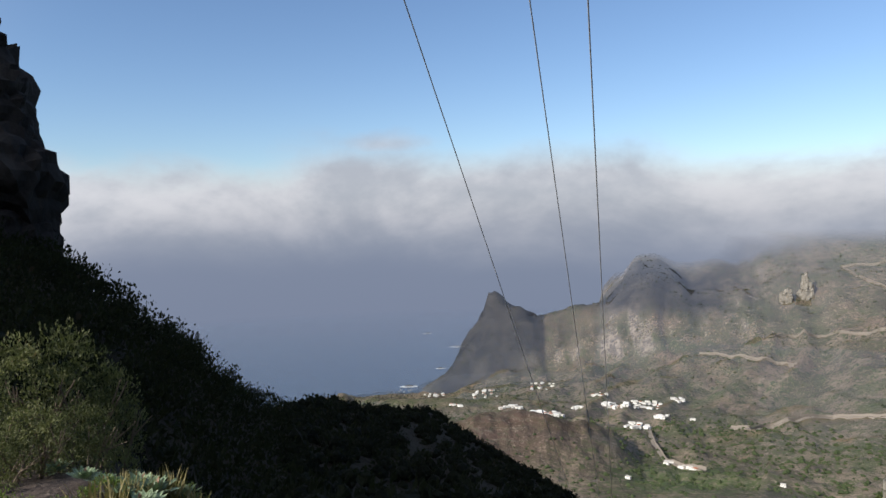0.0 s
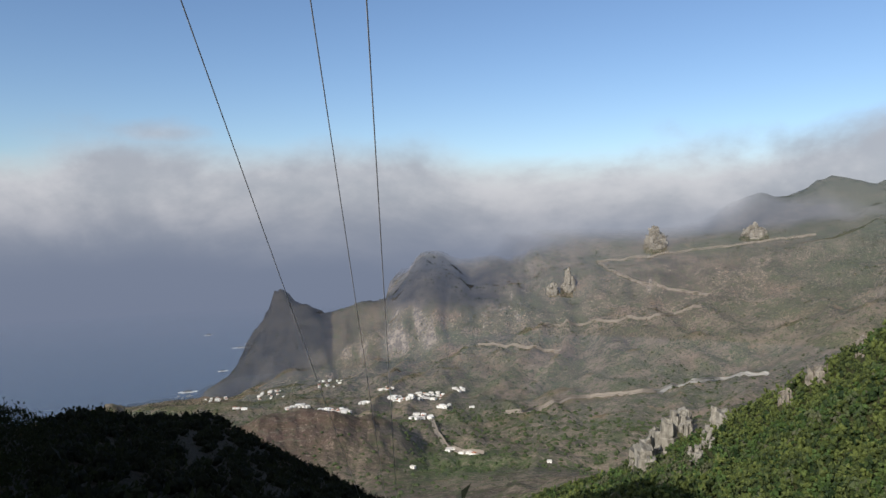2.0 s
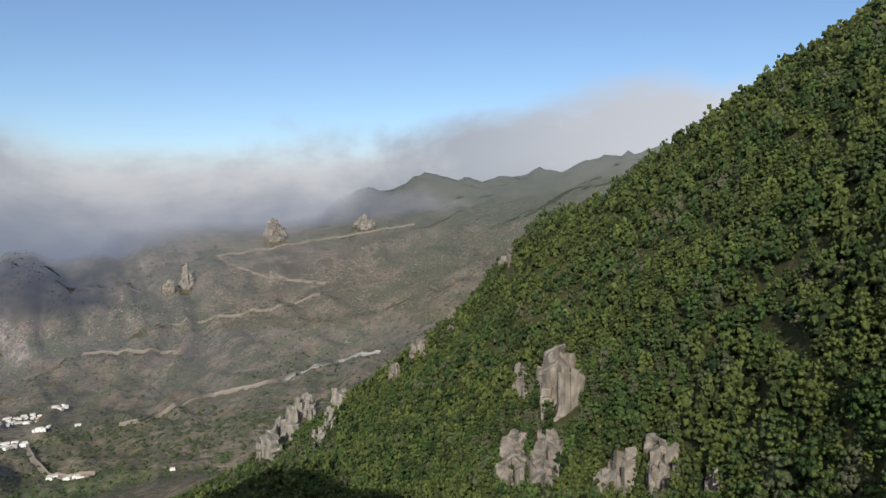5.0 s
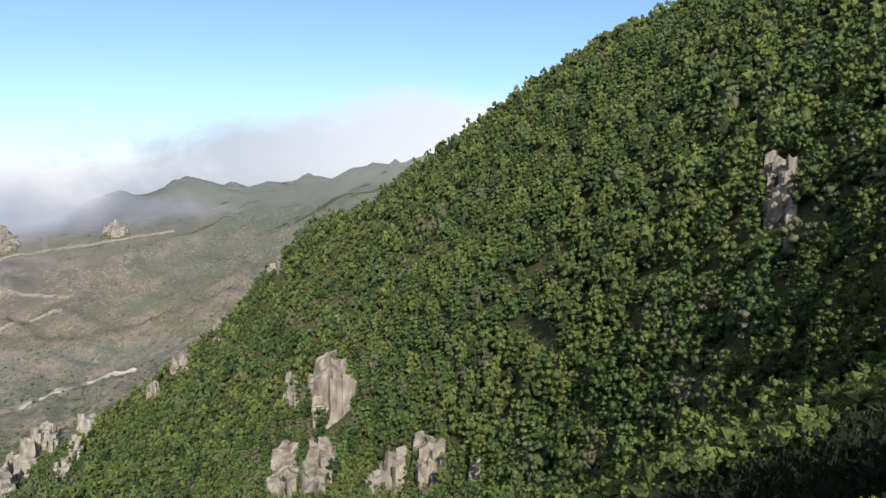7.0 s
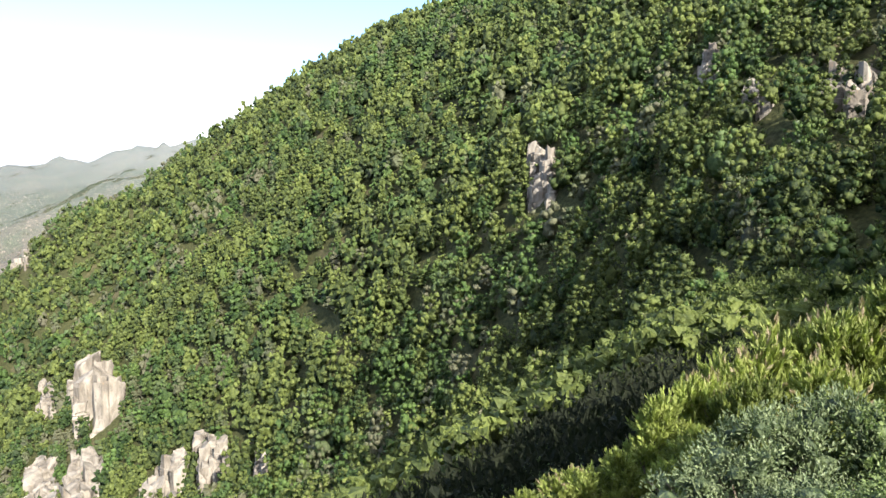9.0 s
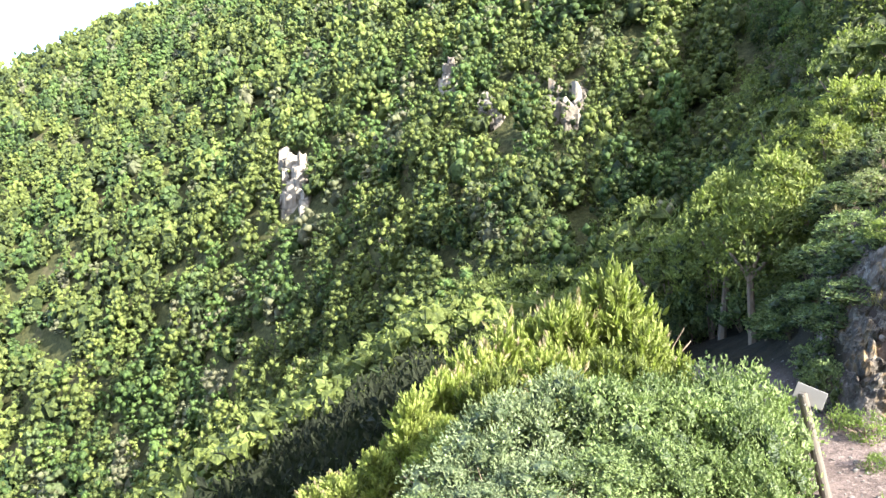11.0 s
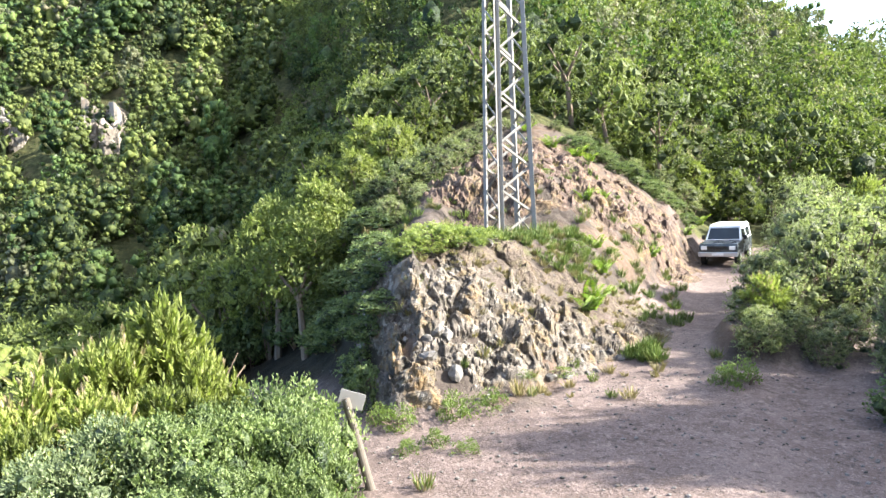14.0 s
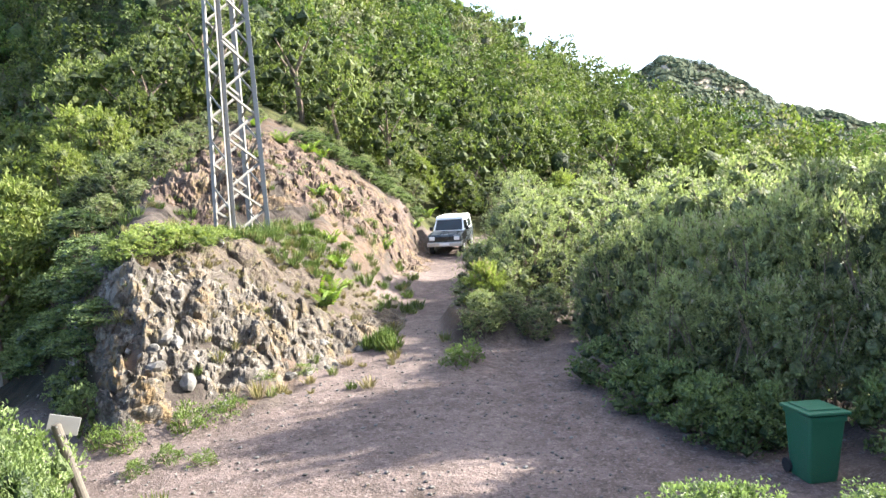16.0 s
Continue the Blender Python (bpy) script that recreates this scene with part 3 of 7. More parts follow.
def near_path(x, y, points, width, soft):
    """1 on a path through points, 0 outside it."""
    best = np.full(np.shape(x), 1e9)
    for (ax, ay), (bx, by) in zip(points, points[1:]):
        dx, dy = bx - ax, by - ay
        t = np.clip(((x - ax) * dx + (y - ay) * dy) / (dx * dx + dy * dy), 0, 1)
        best = np.minimum(best, np.hypot(x - ax - t * dx, y - ay - t * dy))
    return 1 - ramp(best, width - soft, width + soft)


def spot(a, r):
    return (math.sin(radians(a)) * r, math.cos(radians(a)) * r)


TRACK = [spot(150, 10), spot(153, 15), spot(156.5, 20), spot(158.8, 26), spot(160, 31), spot(161, 40)]
SIDE_TRACK = [spot(162, 11), spot(166.2, 15.5), spot(170, 19), spot(176, 24)]
FOOTPATH = [spot(131.5, 12), spot(126, 18), spot(121, 22), spot(117, 26)]
ISLAND = [spot(162.6, 17.7), spot(164.2, 20.5), spot(165.6, 25)]
edge_noise = fbm(XX * 0.5, YY * 0.5, 3, 5)
CLEARING = ramp(AA, 127, 133) * ramp(RR, 5.2, 6.6) * (1 - ramp(RR + edge_noise * 1.0, np.interp(AA, [126, 131, 137, 144, 150, 156, 160, 163, 170, 175, 182, 186, 190], [8, 11.5, 13, 14.4, 15.5, 16.5, 16, 15, 14.5, 12.6, 11, 10.4, 9]), np.interp(AA, [126, 131, 134, 190], [10, 13.0, 16, 17])))
CLEARING *= (AA > 126)
DIRT = np.clip(np.maximum.reduce([CLEARING, 0.55 * (1 - ramp(RR + edge_noise, 6.5, 9.5)), near_path(XX, YY, TRACK, 1.45, 0.4), near_path(XX, YY, SIDE_TRACK, 1.7, 0.5), near_path(XX, YY, FOOTPATH, 0.45, 0.35)]), 0, 1)
ROCKY = ramp(AA, np.interp(RR, [13, 17, 22], [131.6, 133.6, 135.5]), np.interp(RR, [13, 17, 22], [133.5, 135.4, 137.5])) * (1 - ramp(AA, 154, 158)) * ramp(RR, 12.6, 13.6) * (1 - ramp(RR, 30, 33))
ROCKY = ROCKY * (1 - near_path(XX, YY, TRACK, 1.5, 0.4))
BANK = near_path(XX + 0.3 * edge_noise, YY, ISLAND, 1.15, 0.25)
DIRT = DIRT * (1 - BANK)
# the part of the headland painted dark for cloud shadow
SHADED_HEAD = ramp(AA, -3, 0) * (1 - ramp(AA, 19.5, 24)) * ramp(RR, 1980, 2200)
SHADED_HEAD *= 1 - ramp(RR, 2430, 2530)
SHADED_HEAD *= np.where(AA > 8, ramp(LAND, -345, -300), 1)

z = LAND
z += np.where(RR < 45, fbm(XX * 0.45, YY * 0.45, 4, 1) * 0.10 * (1 - 0.75 * DIRT) * ramp(RR, 2, 6), 0)
blocky = fbm(XX * 0.9, YY * 0.9, 4, 8, True)
z += ROCKY * np.clip(blocky, -1.2, 1.2) * np.interp(RR, [12, 15, 18, 24, 32], [0.1, 0.34, 0.16, 0.2, 0.1])
z += 0.5 * BANK * (1 + 0.25 * edge_noise)      # the cut bank between the two tracks
# a hollow behind the pylon hill
z -= np.interp(AA, [109, 114, 119, 126, 131, 138, 148, 156, 166], [0, 4, 8, 9.5, 7, 5, 4, 3.5, 0]) * ramp(RR, 30, 48) * (1 - ramp(RR, 62, 108))
# the wooded shoulder above it, added to throw shade on the far slope
z += 9 * np.exp(-((AA - 141) / 9.0) ** 2 - ((RR - 74) / 21) ** 2)
z += (15 - 11 * ramp(AA, 10, 12.5)) * SHADED_HEAD * ramp(RR, 2200, 2380) * fbm(XX * 0.013, YY * 0.013, 4, 74, True) - (4 + 18 * ramp(AA, 9.5, 13.5)) * SHADED_HEAD * ramp(RR, 2200, 2380)
mid_zone = ramp(RR, 45, 80) * (1 - ramp(RR, 600, 800))
z += mid_zone * fbm(XX * 0.02, YY * 0.02, 4, 3, True) * np.interp(RR, [45, 150, 400], [0.6, 2.2, 4.0]) * np.where(AA < 22, 0.5, 1.0)
far_zone = ramp(RR, 650, 1000)
ribs = fbm(XX * 0.0042, YY * 0.0042, 5, 12, True)
z += far_zone * ribs * np.interp(RR, [650, 1200, 2000, 2300, 2400, 3000], [6, 9, 14, 14, 7, 12]) * ramp(z, -612, -520)
z += far_zone * fbm(XX * 0.013, YY * 0.013, 4, 15, True) * np.interp(RR, [650, 1500, 2100, 2400, 3000], [2, 4, 7, 5, 6]) * ramp(z, -612, -520)
z += far_zone * fbm(XX * 0.045, YY * 0.045, 3, 18, True) * (2.6 + 2.4 * SHADED_HEAD)
bent = AA + 5.0 * fbm(XX * 0.0016, YY * 0.0016, 2, 52)
down = fbm(bent * 0.33, RR * 0.0016, 2, 27, True)      # ribs and gullies that run down the slopes
z += far_zone * down * np.interp(RR, [700, 1200, 1700, 2300, 2600, 3000], [3, 6, 12, 14, 12, 24]) * ramp(z, -612, -520) * ramp(AA, 2, 12)
# low brown hill before the village, and a knoll on the shore
buttress = np.abs(np.sin(np.radians(AA * 72 + 25 * fbm(XX * 0.004, YY * 0.004, 2, 33)))) ** 0.7
z += 17 * buttress * ramp(AA, 8.5, 11) * (1 - ramp(AA, 22, 25)) * np.exp(-((RR - 2080) / 130) ** 2)
z += 60 * np.exp(-((AA - 6.5) / 7.4) ** 4 - ((RR - 985) / 130) ** 2)
# the shelf on which the pylon stands
z -= np.maximum(z + 0.8, 0) * ramp(AA, 137, 140) * (1 - ramp(AA, 148, 151)) * ramp(RR, 15, 16) * (1 - ramp(RR, 20.9, 22.6))
z += 52 * np.exp(-((AA + 8.5) / 1.35) ** 2 - ((RR - 1350) / 90) ** 2)


def ground_z(x, y):
    """Height of the ground under a point."""
    a, r = math.degrees(math.atan2(x, y)), math.hypot(x, y)
    a = a + 360 if a < -165 else a
    i = min(max(int(np.searchsorted(COLS, a)) - 1, 0), len(COLS) - 2)
    j = min(max(int(np.searchsorted(ROWS, r)) - 1, 0), len(ROWS) - 2)
    u, v = (a - COLS[i]) / max(COLS[i + 1] - COLS[i], 1e-6), (r - ROWS[j]) / (ROWS[j + 1] - ROWS[j])
    u, v = min(max(u, 0), 1), min(max(v, 0), 1)
    return float((LAND[i, j] * (1 - v) + LAND[i, j + 1] * v) * (1 - u) + (LAND[i + 1, j] * (1 - v) + LAND[i + 1, j + 1] * v) * u)


def ground_many(x, y):
    a, r = np.degrees(np.arctan2(x, y)), np.hypot(x, y)
    a = np.where(a < -165, a + 360, a)
    i = np.clip(np.searchsorted(COLS, a) - 1, 0, len(COLS) - 2)
    j = np.clip(np.searchsorted(ROWS, r) - 1, 0, len(ROWS) - 2)
    u = np.clip((a - COLS[i]) / np.maximum(COLS[i + 1] - COLS[i], 1e-6), 0, 1)
    v = np.clip((r - ROWS[j]) / (ROWS[j + 1] - ROWS[j]), 0, 1)
    return (LAND[i, j] * (1 - v) + LAND[i, j + 1] * v) * (1 - u) + (LAND[i + 1, j] * (1 - v) + LAND[i + 1, j + 1] * v) * u


def on_ground(a, r, sink=0.0):
    x, y = spot(a, r)
    return Vector((x, y, ground_z(x, y) - sink))


def seen_ground(a, el, start=10.0):
    """The place on the land where a line of sight from the mound at this angle first meets it, past start metres."""
    rows = ROWS[ROWS >= start]
    x, y = math.sin(radians(a)) * rows, math.cos(radians(a)) * rows
    up = np.degrees(np.arctan2(ground_many(x, y), rows))
    hit = np.nonzero(up >= el)[0]
    r = rows[hit[0]] if len(hit) else rows[np.argmax(up)]
    if len(hit) and hit[0] > 0:
        k = hit[0]
        r = rows[k - 1] + (rows[k] - rows[k - 1]) * (el - up[k - 1]) / max(up[k] - up[k - 1], 1e-6)
    return on_ground(a, float(r))


def build_ground():
    nc, nr = len(COLS), len(ROWS)
    verts = np.stack([XX, YY, LAND], -1).reshape(-1, 3)
    i, j = np.meshgrid(np.arange(nc - 1), np.arange(nr - 1), indexing="ij")
    q = np.stack([i * nr + j, i * nr + j + 1, (i + 1) * nr + j + 1, (i + 1) * nr + j], -1).reshape(-1, 4)
    # close the ground under the eye
    hub = len(verts)
    verts = np.concatenate([verts, [[0.013, 0.017, LAND[0, 0]]]])
    k = np.arange(0, nc - 1, 2)
    fan = np.stack([np.full(len(k), hub), k * nr, (k + 1) * nr, np.minimum(k + 2, nc - 1) * nr], -1)
    top = LAND.ravel()[q].max(1)
    shown = top > -625          # the rest would show through the see-through sea
    q = q[shown]
    count = len(q)
    q = np.concatenate([q, fan[fan[:, 2] != fan[:, 3]]])
    me = mesh_of("ground", verts, q, (EARTH, FLOOR, VALLEY), smooth=True)
    mask(me, "dirt", np.append(DIRT.ravel(), 0))
    # the headland's painted cloud shadow shares the rock mask
    mask(me, "rock", np.append(np.clip(ROCKY + SHADED_HEAD + 0.9 * BANK, 0, 1).ravel(), 0))
    brown = np.exp(-((AA - 6.5) / 8.0) ** 4 - ((RR - 960) / 150) ** 2)
    green = np.exp(-((AA - 17.0) / 8.0) ** 2 - ((RR - 890) / 130) ** 2)
    mask(me, "cover", np.append((brown - green).ravel(), 0))
    a, r = COLS[i.ravel()][shown], ROWS[j.ravel()][shown]      # seabed left out
    wood = (r > line_distance(3, a) + 1) & (a > 20) & ((a < 129) | (r > line_distance(5, a) + 1)) & (r > 30)
    kind = np.where(r > line_distance(6, a) + 60, 2, np.where(wood, 1, 0))
    me.polygons.foreach_set("material_index", np.append(kind, np.zeros(len(q) - count)).astype(np.int32))
    return tagged(new("ground", me), "dry volcanic mountain land with a trodden earth clearing", "ground", kind="structure")


ground = build_ground()


def build_sea():
    a = np.arange(-60, 26, 2.0)
    r = np.geomspace(1500, 4900, 40)
    g, h = np.meshgrid(np.radians(a), r, indexing="ij")
    verts = np.stack([np.sin(g) * h, np.cos(g) * h, np.full(g.shape, -600.0)], -1).reshape(-1, 3)
    n = len(r)
    i, j = np.meshgrid(np.arange(len(a) - 1), np.arange(n - 1), indexing="ij")
    q = np.stack([i * n + j, i * n + j + 1, (i + 1) * n + j + 1, (i + 1) * n + j], -1).reshape(-1, 4)
    return tagged(new("water", mesh_of("water", verts, q, (SEA,), True)), "calm grey-blue sea, faded see-through to imitate haze", "sea", kind="structure")


sea = build_sea()

# ---------------------------------------------------------------- plants
rng = np.random.default_rng(7)


def unit(v):
    return v / np.maximum(np.linalg.norm(v, axis=-1, keepdims=True), 1e-9)


def cards(centres, along, facing, length, width, bend=0.0):
    """Leaves as pointed four-cornered blades (two triangles folded along the midrib)."""
    along = unit(along)
    side = unit(np.cross(along, facing))
    nrm = unit(np.cross(side, along))
    L, Wd = np.asarray(length)[:, None], np.asarray(width)[:, None]
    root, tip = centres - along * L * 0.5, centres + along * L * 0.5 - nrm * L * bend
    mid = centres + nrm * Wd * 0.18
    a, b = mid + side * Wd * 0.5, mid - side * Wd * 0.5
    n = len(centres)
    v = np.stack([root, a, tip, b], 1).reshape(-1, 3)
    k = np.arange(n)[:, None] * 4
    f = np.concatenate([k + np.array([[0, 1, 2]]), k + np.array([[0, 2, 3]])], 1).reshape(-1, 3)
    return v, f


def ball_points(n, gen):
    return unit(gen.normal(size=(n, 3)))


def icosphere(level):
    bm = bmesh.new()
    bmesh.ops.create_icosphere(bm, subdivisions=level, radius=1)
    v = np.array([p.co[:] for p in bm.verts])
    f = np.array([[p.index for p in q.verts] for q in bm.faces])
    bm.free()
    return v, f


ICO1 = icosphere(1)
OCTA = (np.array([[1, 0, 0], [-1, 0, 0], [0, 1, 0], [0, -1, 0], [0, 0, 1], [0, 0, -1.0]]),
        np.array([[0, 2, 4], [2, 1, 4], [1, 3, 4], [3, 0, 4], [2, 0, 5], [1, 2, 5], [3, 1, 5], [0, 3, 5]]))


def puffs(gen, count, wide, high, puff, per, leaf, slim=0.4, upright=0.5, low=0.08, core=ICO1, loose=0.35):
    """The foliage of a plant as many rounded puffs of leaves on a dome. Gives vertices, triangles and each leaf's own shade."""
    vs, fs, ts, base = [], [], [], 0
    for k in range(count):
        t = (k + gen.random()) / count
        ang = k * 2.39996 + gen.normal() * 0.25
        lift = low + (1 - low) * t
        ring = math.sqrt(max(1 - max(lift - 0.35, 0) ** 2 / 0.43, 0.02)) * (0.55 + 0.45 * min(lift / 0.3, 1))
        rad = max(wide / 2 * ring - puff * 0.7, 0) * (0.72 + 0.36 * gen.random())
        s = puff * (0.7 + 0.6 * gen.random())
        c = np.array([math.cos(ang) * rad, math.sin(ang) * rad, max((high - puff * 0.8) * lift, puff * 0.4) + gen.normal() * puff * 0.2])
        # the core takes the darkest leaf colour, standing in for shade inside
        if core is not None:
            sv, sf = core
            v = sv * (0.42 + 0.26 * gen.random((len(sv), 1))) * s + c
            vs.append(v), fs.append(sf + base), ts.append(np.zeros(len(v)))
            base += len(v)
        d = ball_points(per, gen)
        d[:, 2] = np.where(d[:, 2] < -0.35, -d[:, 2], d[:, 2])
        p = c + d * s * (0.72 + loose * gen.random((per, 1)))
        along = d * 0.7 + gen.normal(size=d.shape) * 0.45 + np.array([0, 0, upright])
        ln = leaf * (0.65 + 0.7 * gen.random(per))
        v, f = cards(p, along, d + gen.normal(size=d.shape) * 0.5, ln, ln * slim, 0.12)
        vs.append(v), fs.append(f + base), ts.append(np.repeat(np.clip(0.5 * gen.random() + 0.5 * gen.random(per), 0, 1), 4))
        base += len(v)
    return np.concatenate(vs), np.concatenate(fs), np.concatenate(ts)


def tree_top(gen, clumps, wide, high, size, cards_n=0, leaf=0.2, near=False):
    """A far tree's crown: small ragged clumps of leaves over a heart coloured dark for inner shade, with loose leaves
    where it is near enough.
    """
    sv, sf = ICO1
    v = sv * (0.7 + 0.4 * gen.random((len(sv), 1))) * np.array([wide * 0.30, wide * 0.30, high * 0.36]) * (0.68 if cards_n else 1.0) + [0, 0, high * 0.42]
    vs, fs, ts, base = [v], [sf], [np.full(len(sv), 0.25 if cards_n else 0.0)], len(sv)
    boughs = 5 + int(gen.integers(0, 3))
    for k in range(clumps):
        t = (k + gen.random()) / clumps
        lift = 0.2 + 0.76 * t
        bough = k % boughs
        g = bough * 6.283 / boughs + gen.normal() * 0.42 + 0.8 * math.sin(bough * 5)
        rad = wide * 0.46 * math.sqrt(max(1 - ((lift - 0.40) / 0.62) ** 2, 0.04)) * (0.7 + 0.38 * gen.random()) * (0.8 + 0.3 * math.sin(bough * 3.7))
        c = np.array([math.cos(g) * rad, math.sin(g) * rad, high * lift])
        s = size * (0.65 + 0.7 * gen.random())
        shade = (0.28 if cards_n else 0.15) + 0.5 * gen.random() + (0.2 if bough % 2 else 0.0)
        if not near:
            ov, of = OCTA
            turn = np.linalg.qr(gen.normal(size=(3, 3)))[0]
            v = (ov * (0.5 + 0.7 * gen.random((6, 1)))) @ turn * s * (0.85 if cards_n else 1.0) + c
            vs.append(v), fs.append(of + base), ts.append(np.full(6, shade))
            base += 6
        if cards_n:
            d = ball_points(cards_n, gen)
            d[:, 2] = np.where(d[:, 2] < -0.3, -d[:, 2], d[:, 2])
            ln = leaf * (0.6 + 0.8 * gen.random(cards_n))
            v, f = cards(c + d * s * ((0.35 if near else 0.55) + 0.55 * gen.random((cards_n, 1))), gen.normal(size=d.shape) + d * 0.5 + [0, 0, 0.4], d + gen.normal(size=d.shape) * 0.6, ln, ln * 0.62, 0.15)
            vs.append(v), fs.append(f + base), ts.append(np.repeat(np.clip(shade + 0.22 * gen.normal(size=cards_n), 0, 1), 4))
            base += len(v)
    return np.concatenate(vs), np.concatenate(fs), np.concatenate(ts)


def plumes(gen, lobes, each, needles, wide, high, long, thick, low=0.12, up=0.75, slim=0.36, heart=0.0):
    """Heath foliage: rounded lobes set with upright feathery plumes, each a sheaf of fine needles round its shoot."""
    vs, fs, ts, base = [], [], [], 0
    lobe = wide * (0.27 if lobes < 16 else 0.19)
    for k in range(lobes):
        t = (k + gen.random()) / lobes
        g, lift = k * 2.39996 + gen.normal() * 0.3, low + (1 - low) * t
        ring = math.sqrt(max(1 - max(lift - 0.3, 0) ** 2 / 0.55, 0.03)) * (0.7 + 0.3 * min(lift / 0.3, 1))
        rad = max(wide / 2 * ring - lobe * 0.55, 0) * (0.62 + 0.5 * gen.random())
        s = lobe * (0.7 + 0.55 * gen.random())
        c = np.array([math.cos(g) * rad, math.sin(g) * rad, max((high - s * 0.9) * lift, s * 0.3)])
        # heart in the darkest leaf colour, painted shade between the plumes
        if heart:
            sv, sf = ICO1
            v = sv * (0.75 + 0.4 * gen.random((len(sv), 1))) * s * heart + c
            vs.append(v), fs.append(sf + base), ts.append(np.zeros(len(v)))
            base += len(v)
        d = ball_points(each, gen)
        d[:, 2] = np.where(d[:, 2] < -0.45, -d[:, 2], d[:, 2])
        axis = unit(d + np.array([0, 0, up]) + gen.normal(size=d.shape) * 0.25)
        foot = c + d * s * (0.3 + 0.6 * np.sqrt(gen.random((each, 1))))
        ln = long * (0.55 + 0.8 * gen.random((each, 1)))
        shade = 0.35 * gen.random() + 0.45 * gen.random(each)
        u = (np.arange(needles) + gen.random((each, needles))) / needles
        out = unit(np.cross(np.repeat(axis[:, None], needles, 1), gen.normal(size=(each, needles, 3))))
        p = foot[:, None] + axis[:, None] * (ln[:, None] * u[..., None]) + out * (thick * (1.05 - 0.8 * u))[..., None]
        along = axis[:, None] + out * 0.55
        size = ((0.34 + 0.3 * (slim > 0.4)) * ln * (1.15 - 0.45 * u) * (0.8 + 0.4 * gen.random((each, needles)))).ravel()
        v, f = cards(p.reshape(-1, 3), along.reshape(-1, 3), out.reshape(-1, 3) + gen.normal(size=(each * needles, 3)) * 0.25, size, size * slim, 0.05)
        young = np.clip(shade[:, None] + 0.28 * u - 0.05, 0, 1)
        vs.append(v), fs.append(f + base), ts.append(np.repeat(young.ravel(), 4))
        base += len(v)
    return np.concatenate(vs), np.concatenate(fs), np.concatenate(ts)


def joined(name, template, places, sizes, turns, mat, gen, label, category, smooth=False, kinds=False):
    """Very many plants in one mesh of kind stuff."""
    tv, tf = [t[0] for t in template], [t[1] for t in template]
    pick = gen.integers(0, len(template), len(places))
    vs, fs, ts, hs, base = [], [], [], [], 0
    for k in range(len(template)):
        sel = pick == k
        if not sel.any():
            continue
        c, s = np.cos(turns[sel]), np.sin(turns[sel])
        v = tv[k][None] * sizes[sel][:, None, :]
        x = v[..., 0] * c[:, None] - v[..., 1] * s[:, None]
        y = v[..., 0] * s[:, None] + v[..., 1] * c[:, None]
        v = np.stack([x, y, v[..., 2]], -1) + places[sel][:, None]
        m = len(v)
        f = tf[k][None] + (np.arange(m) * len(tv[k]))[:, None, None] + base
        vs.append(v.reshape(-1, 3)), fs.append(f.reshape(-1, 3))
        own = template[k][2] if len(template[k]) > 2 else np.full(len(tv[k]), 0.5)
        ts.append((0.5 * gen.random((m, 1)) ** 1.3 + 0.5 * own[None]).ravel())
        if kinds:      # stands of one kind, with strays
            q = places[sel]
            h = 0.45 + 0.45 * fbm(q[:, 0] * 0.03, q[:, 2] * 0.03 + q[:, 1] * 0.02, 3, 91) + 0.28 * gen.normal(size=m)
            hs.append(np.repeat(np.clip(h - 0.18, 0, 1), len(tv[k])))
        base += m * len(tv[k])
    me = mesh_of(name, np.concatenate(vs), np.concatenate(fs), (mat,), smooth, np.concatenate(ts))
    if kinds:
        mask(me, "hue", np.concatenate(hs))
    return tagged(new(name, me), label, category, kind="stuff")


CLIFFS = [(53.7, -15.8, -12.6, 1.3), (56.8, -17.0, -12.4, 3.9), (52.9, -23, -17.4, 2.3), (55.7, -23.4, -17.6, 2.6), (61.3, -23.6, -19.5, 2.9), (64.8, -22.4, -17.5, 2.8), (68.7, -22.1, -19.4, 1.4),
          (52.4, -5.5, -3.9, 1.2), (45.2, -12.6, -10.9, 1.6), (43.2, -14.3, -12.9, 1.0), (47.9, -10.4, -8.5, 0.7), (91.5, -1.1, 4.3, 2.4), (103.9, 7.5, 10.8, 1.5), (107.1, 5.2, 8.2, 1.9), (112, 5.2, 8.6, 1.3), (113.7, 5.0, 8.7, 1.5),
          (35.8, -17.3, -15.2, 2.2), (34.2, -18.8, -16.3, 1.9), (33.0, -20.0, -18.0, 1.6), (38.7, -16.4, -14.8, 1.4), (37.8, -18.1, -16.2, 1.3), (36.9, -19.3, -17.7, 1.2)]


# ---- outcrops that break through the wood: angle, elevation, width, height in metres, distance beyond which to look
def no_wood(a, r, el):
    """True where a bare cliff stands in the wooded slope."""
    bare = np.zeros(np.shape(a), bool)
    for c, lo, hi, wide in CLIFFS:
        bare |= (np.abs(a - c) < (0.46 if c > 40 else 0.3) * wide) & (el > lo - 0.1 * (hi - lo) - (1.3 if c > 85 else 0.0)) & (el < hi - 0.15 * (hi - lo))
    return bare


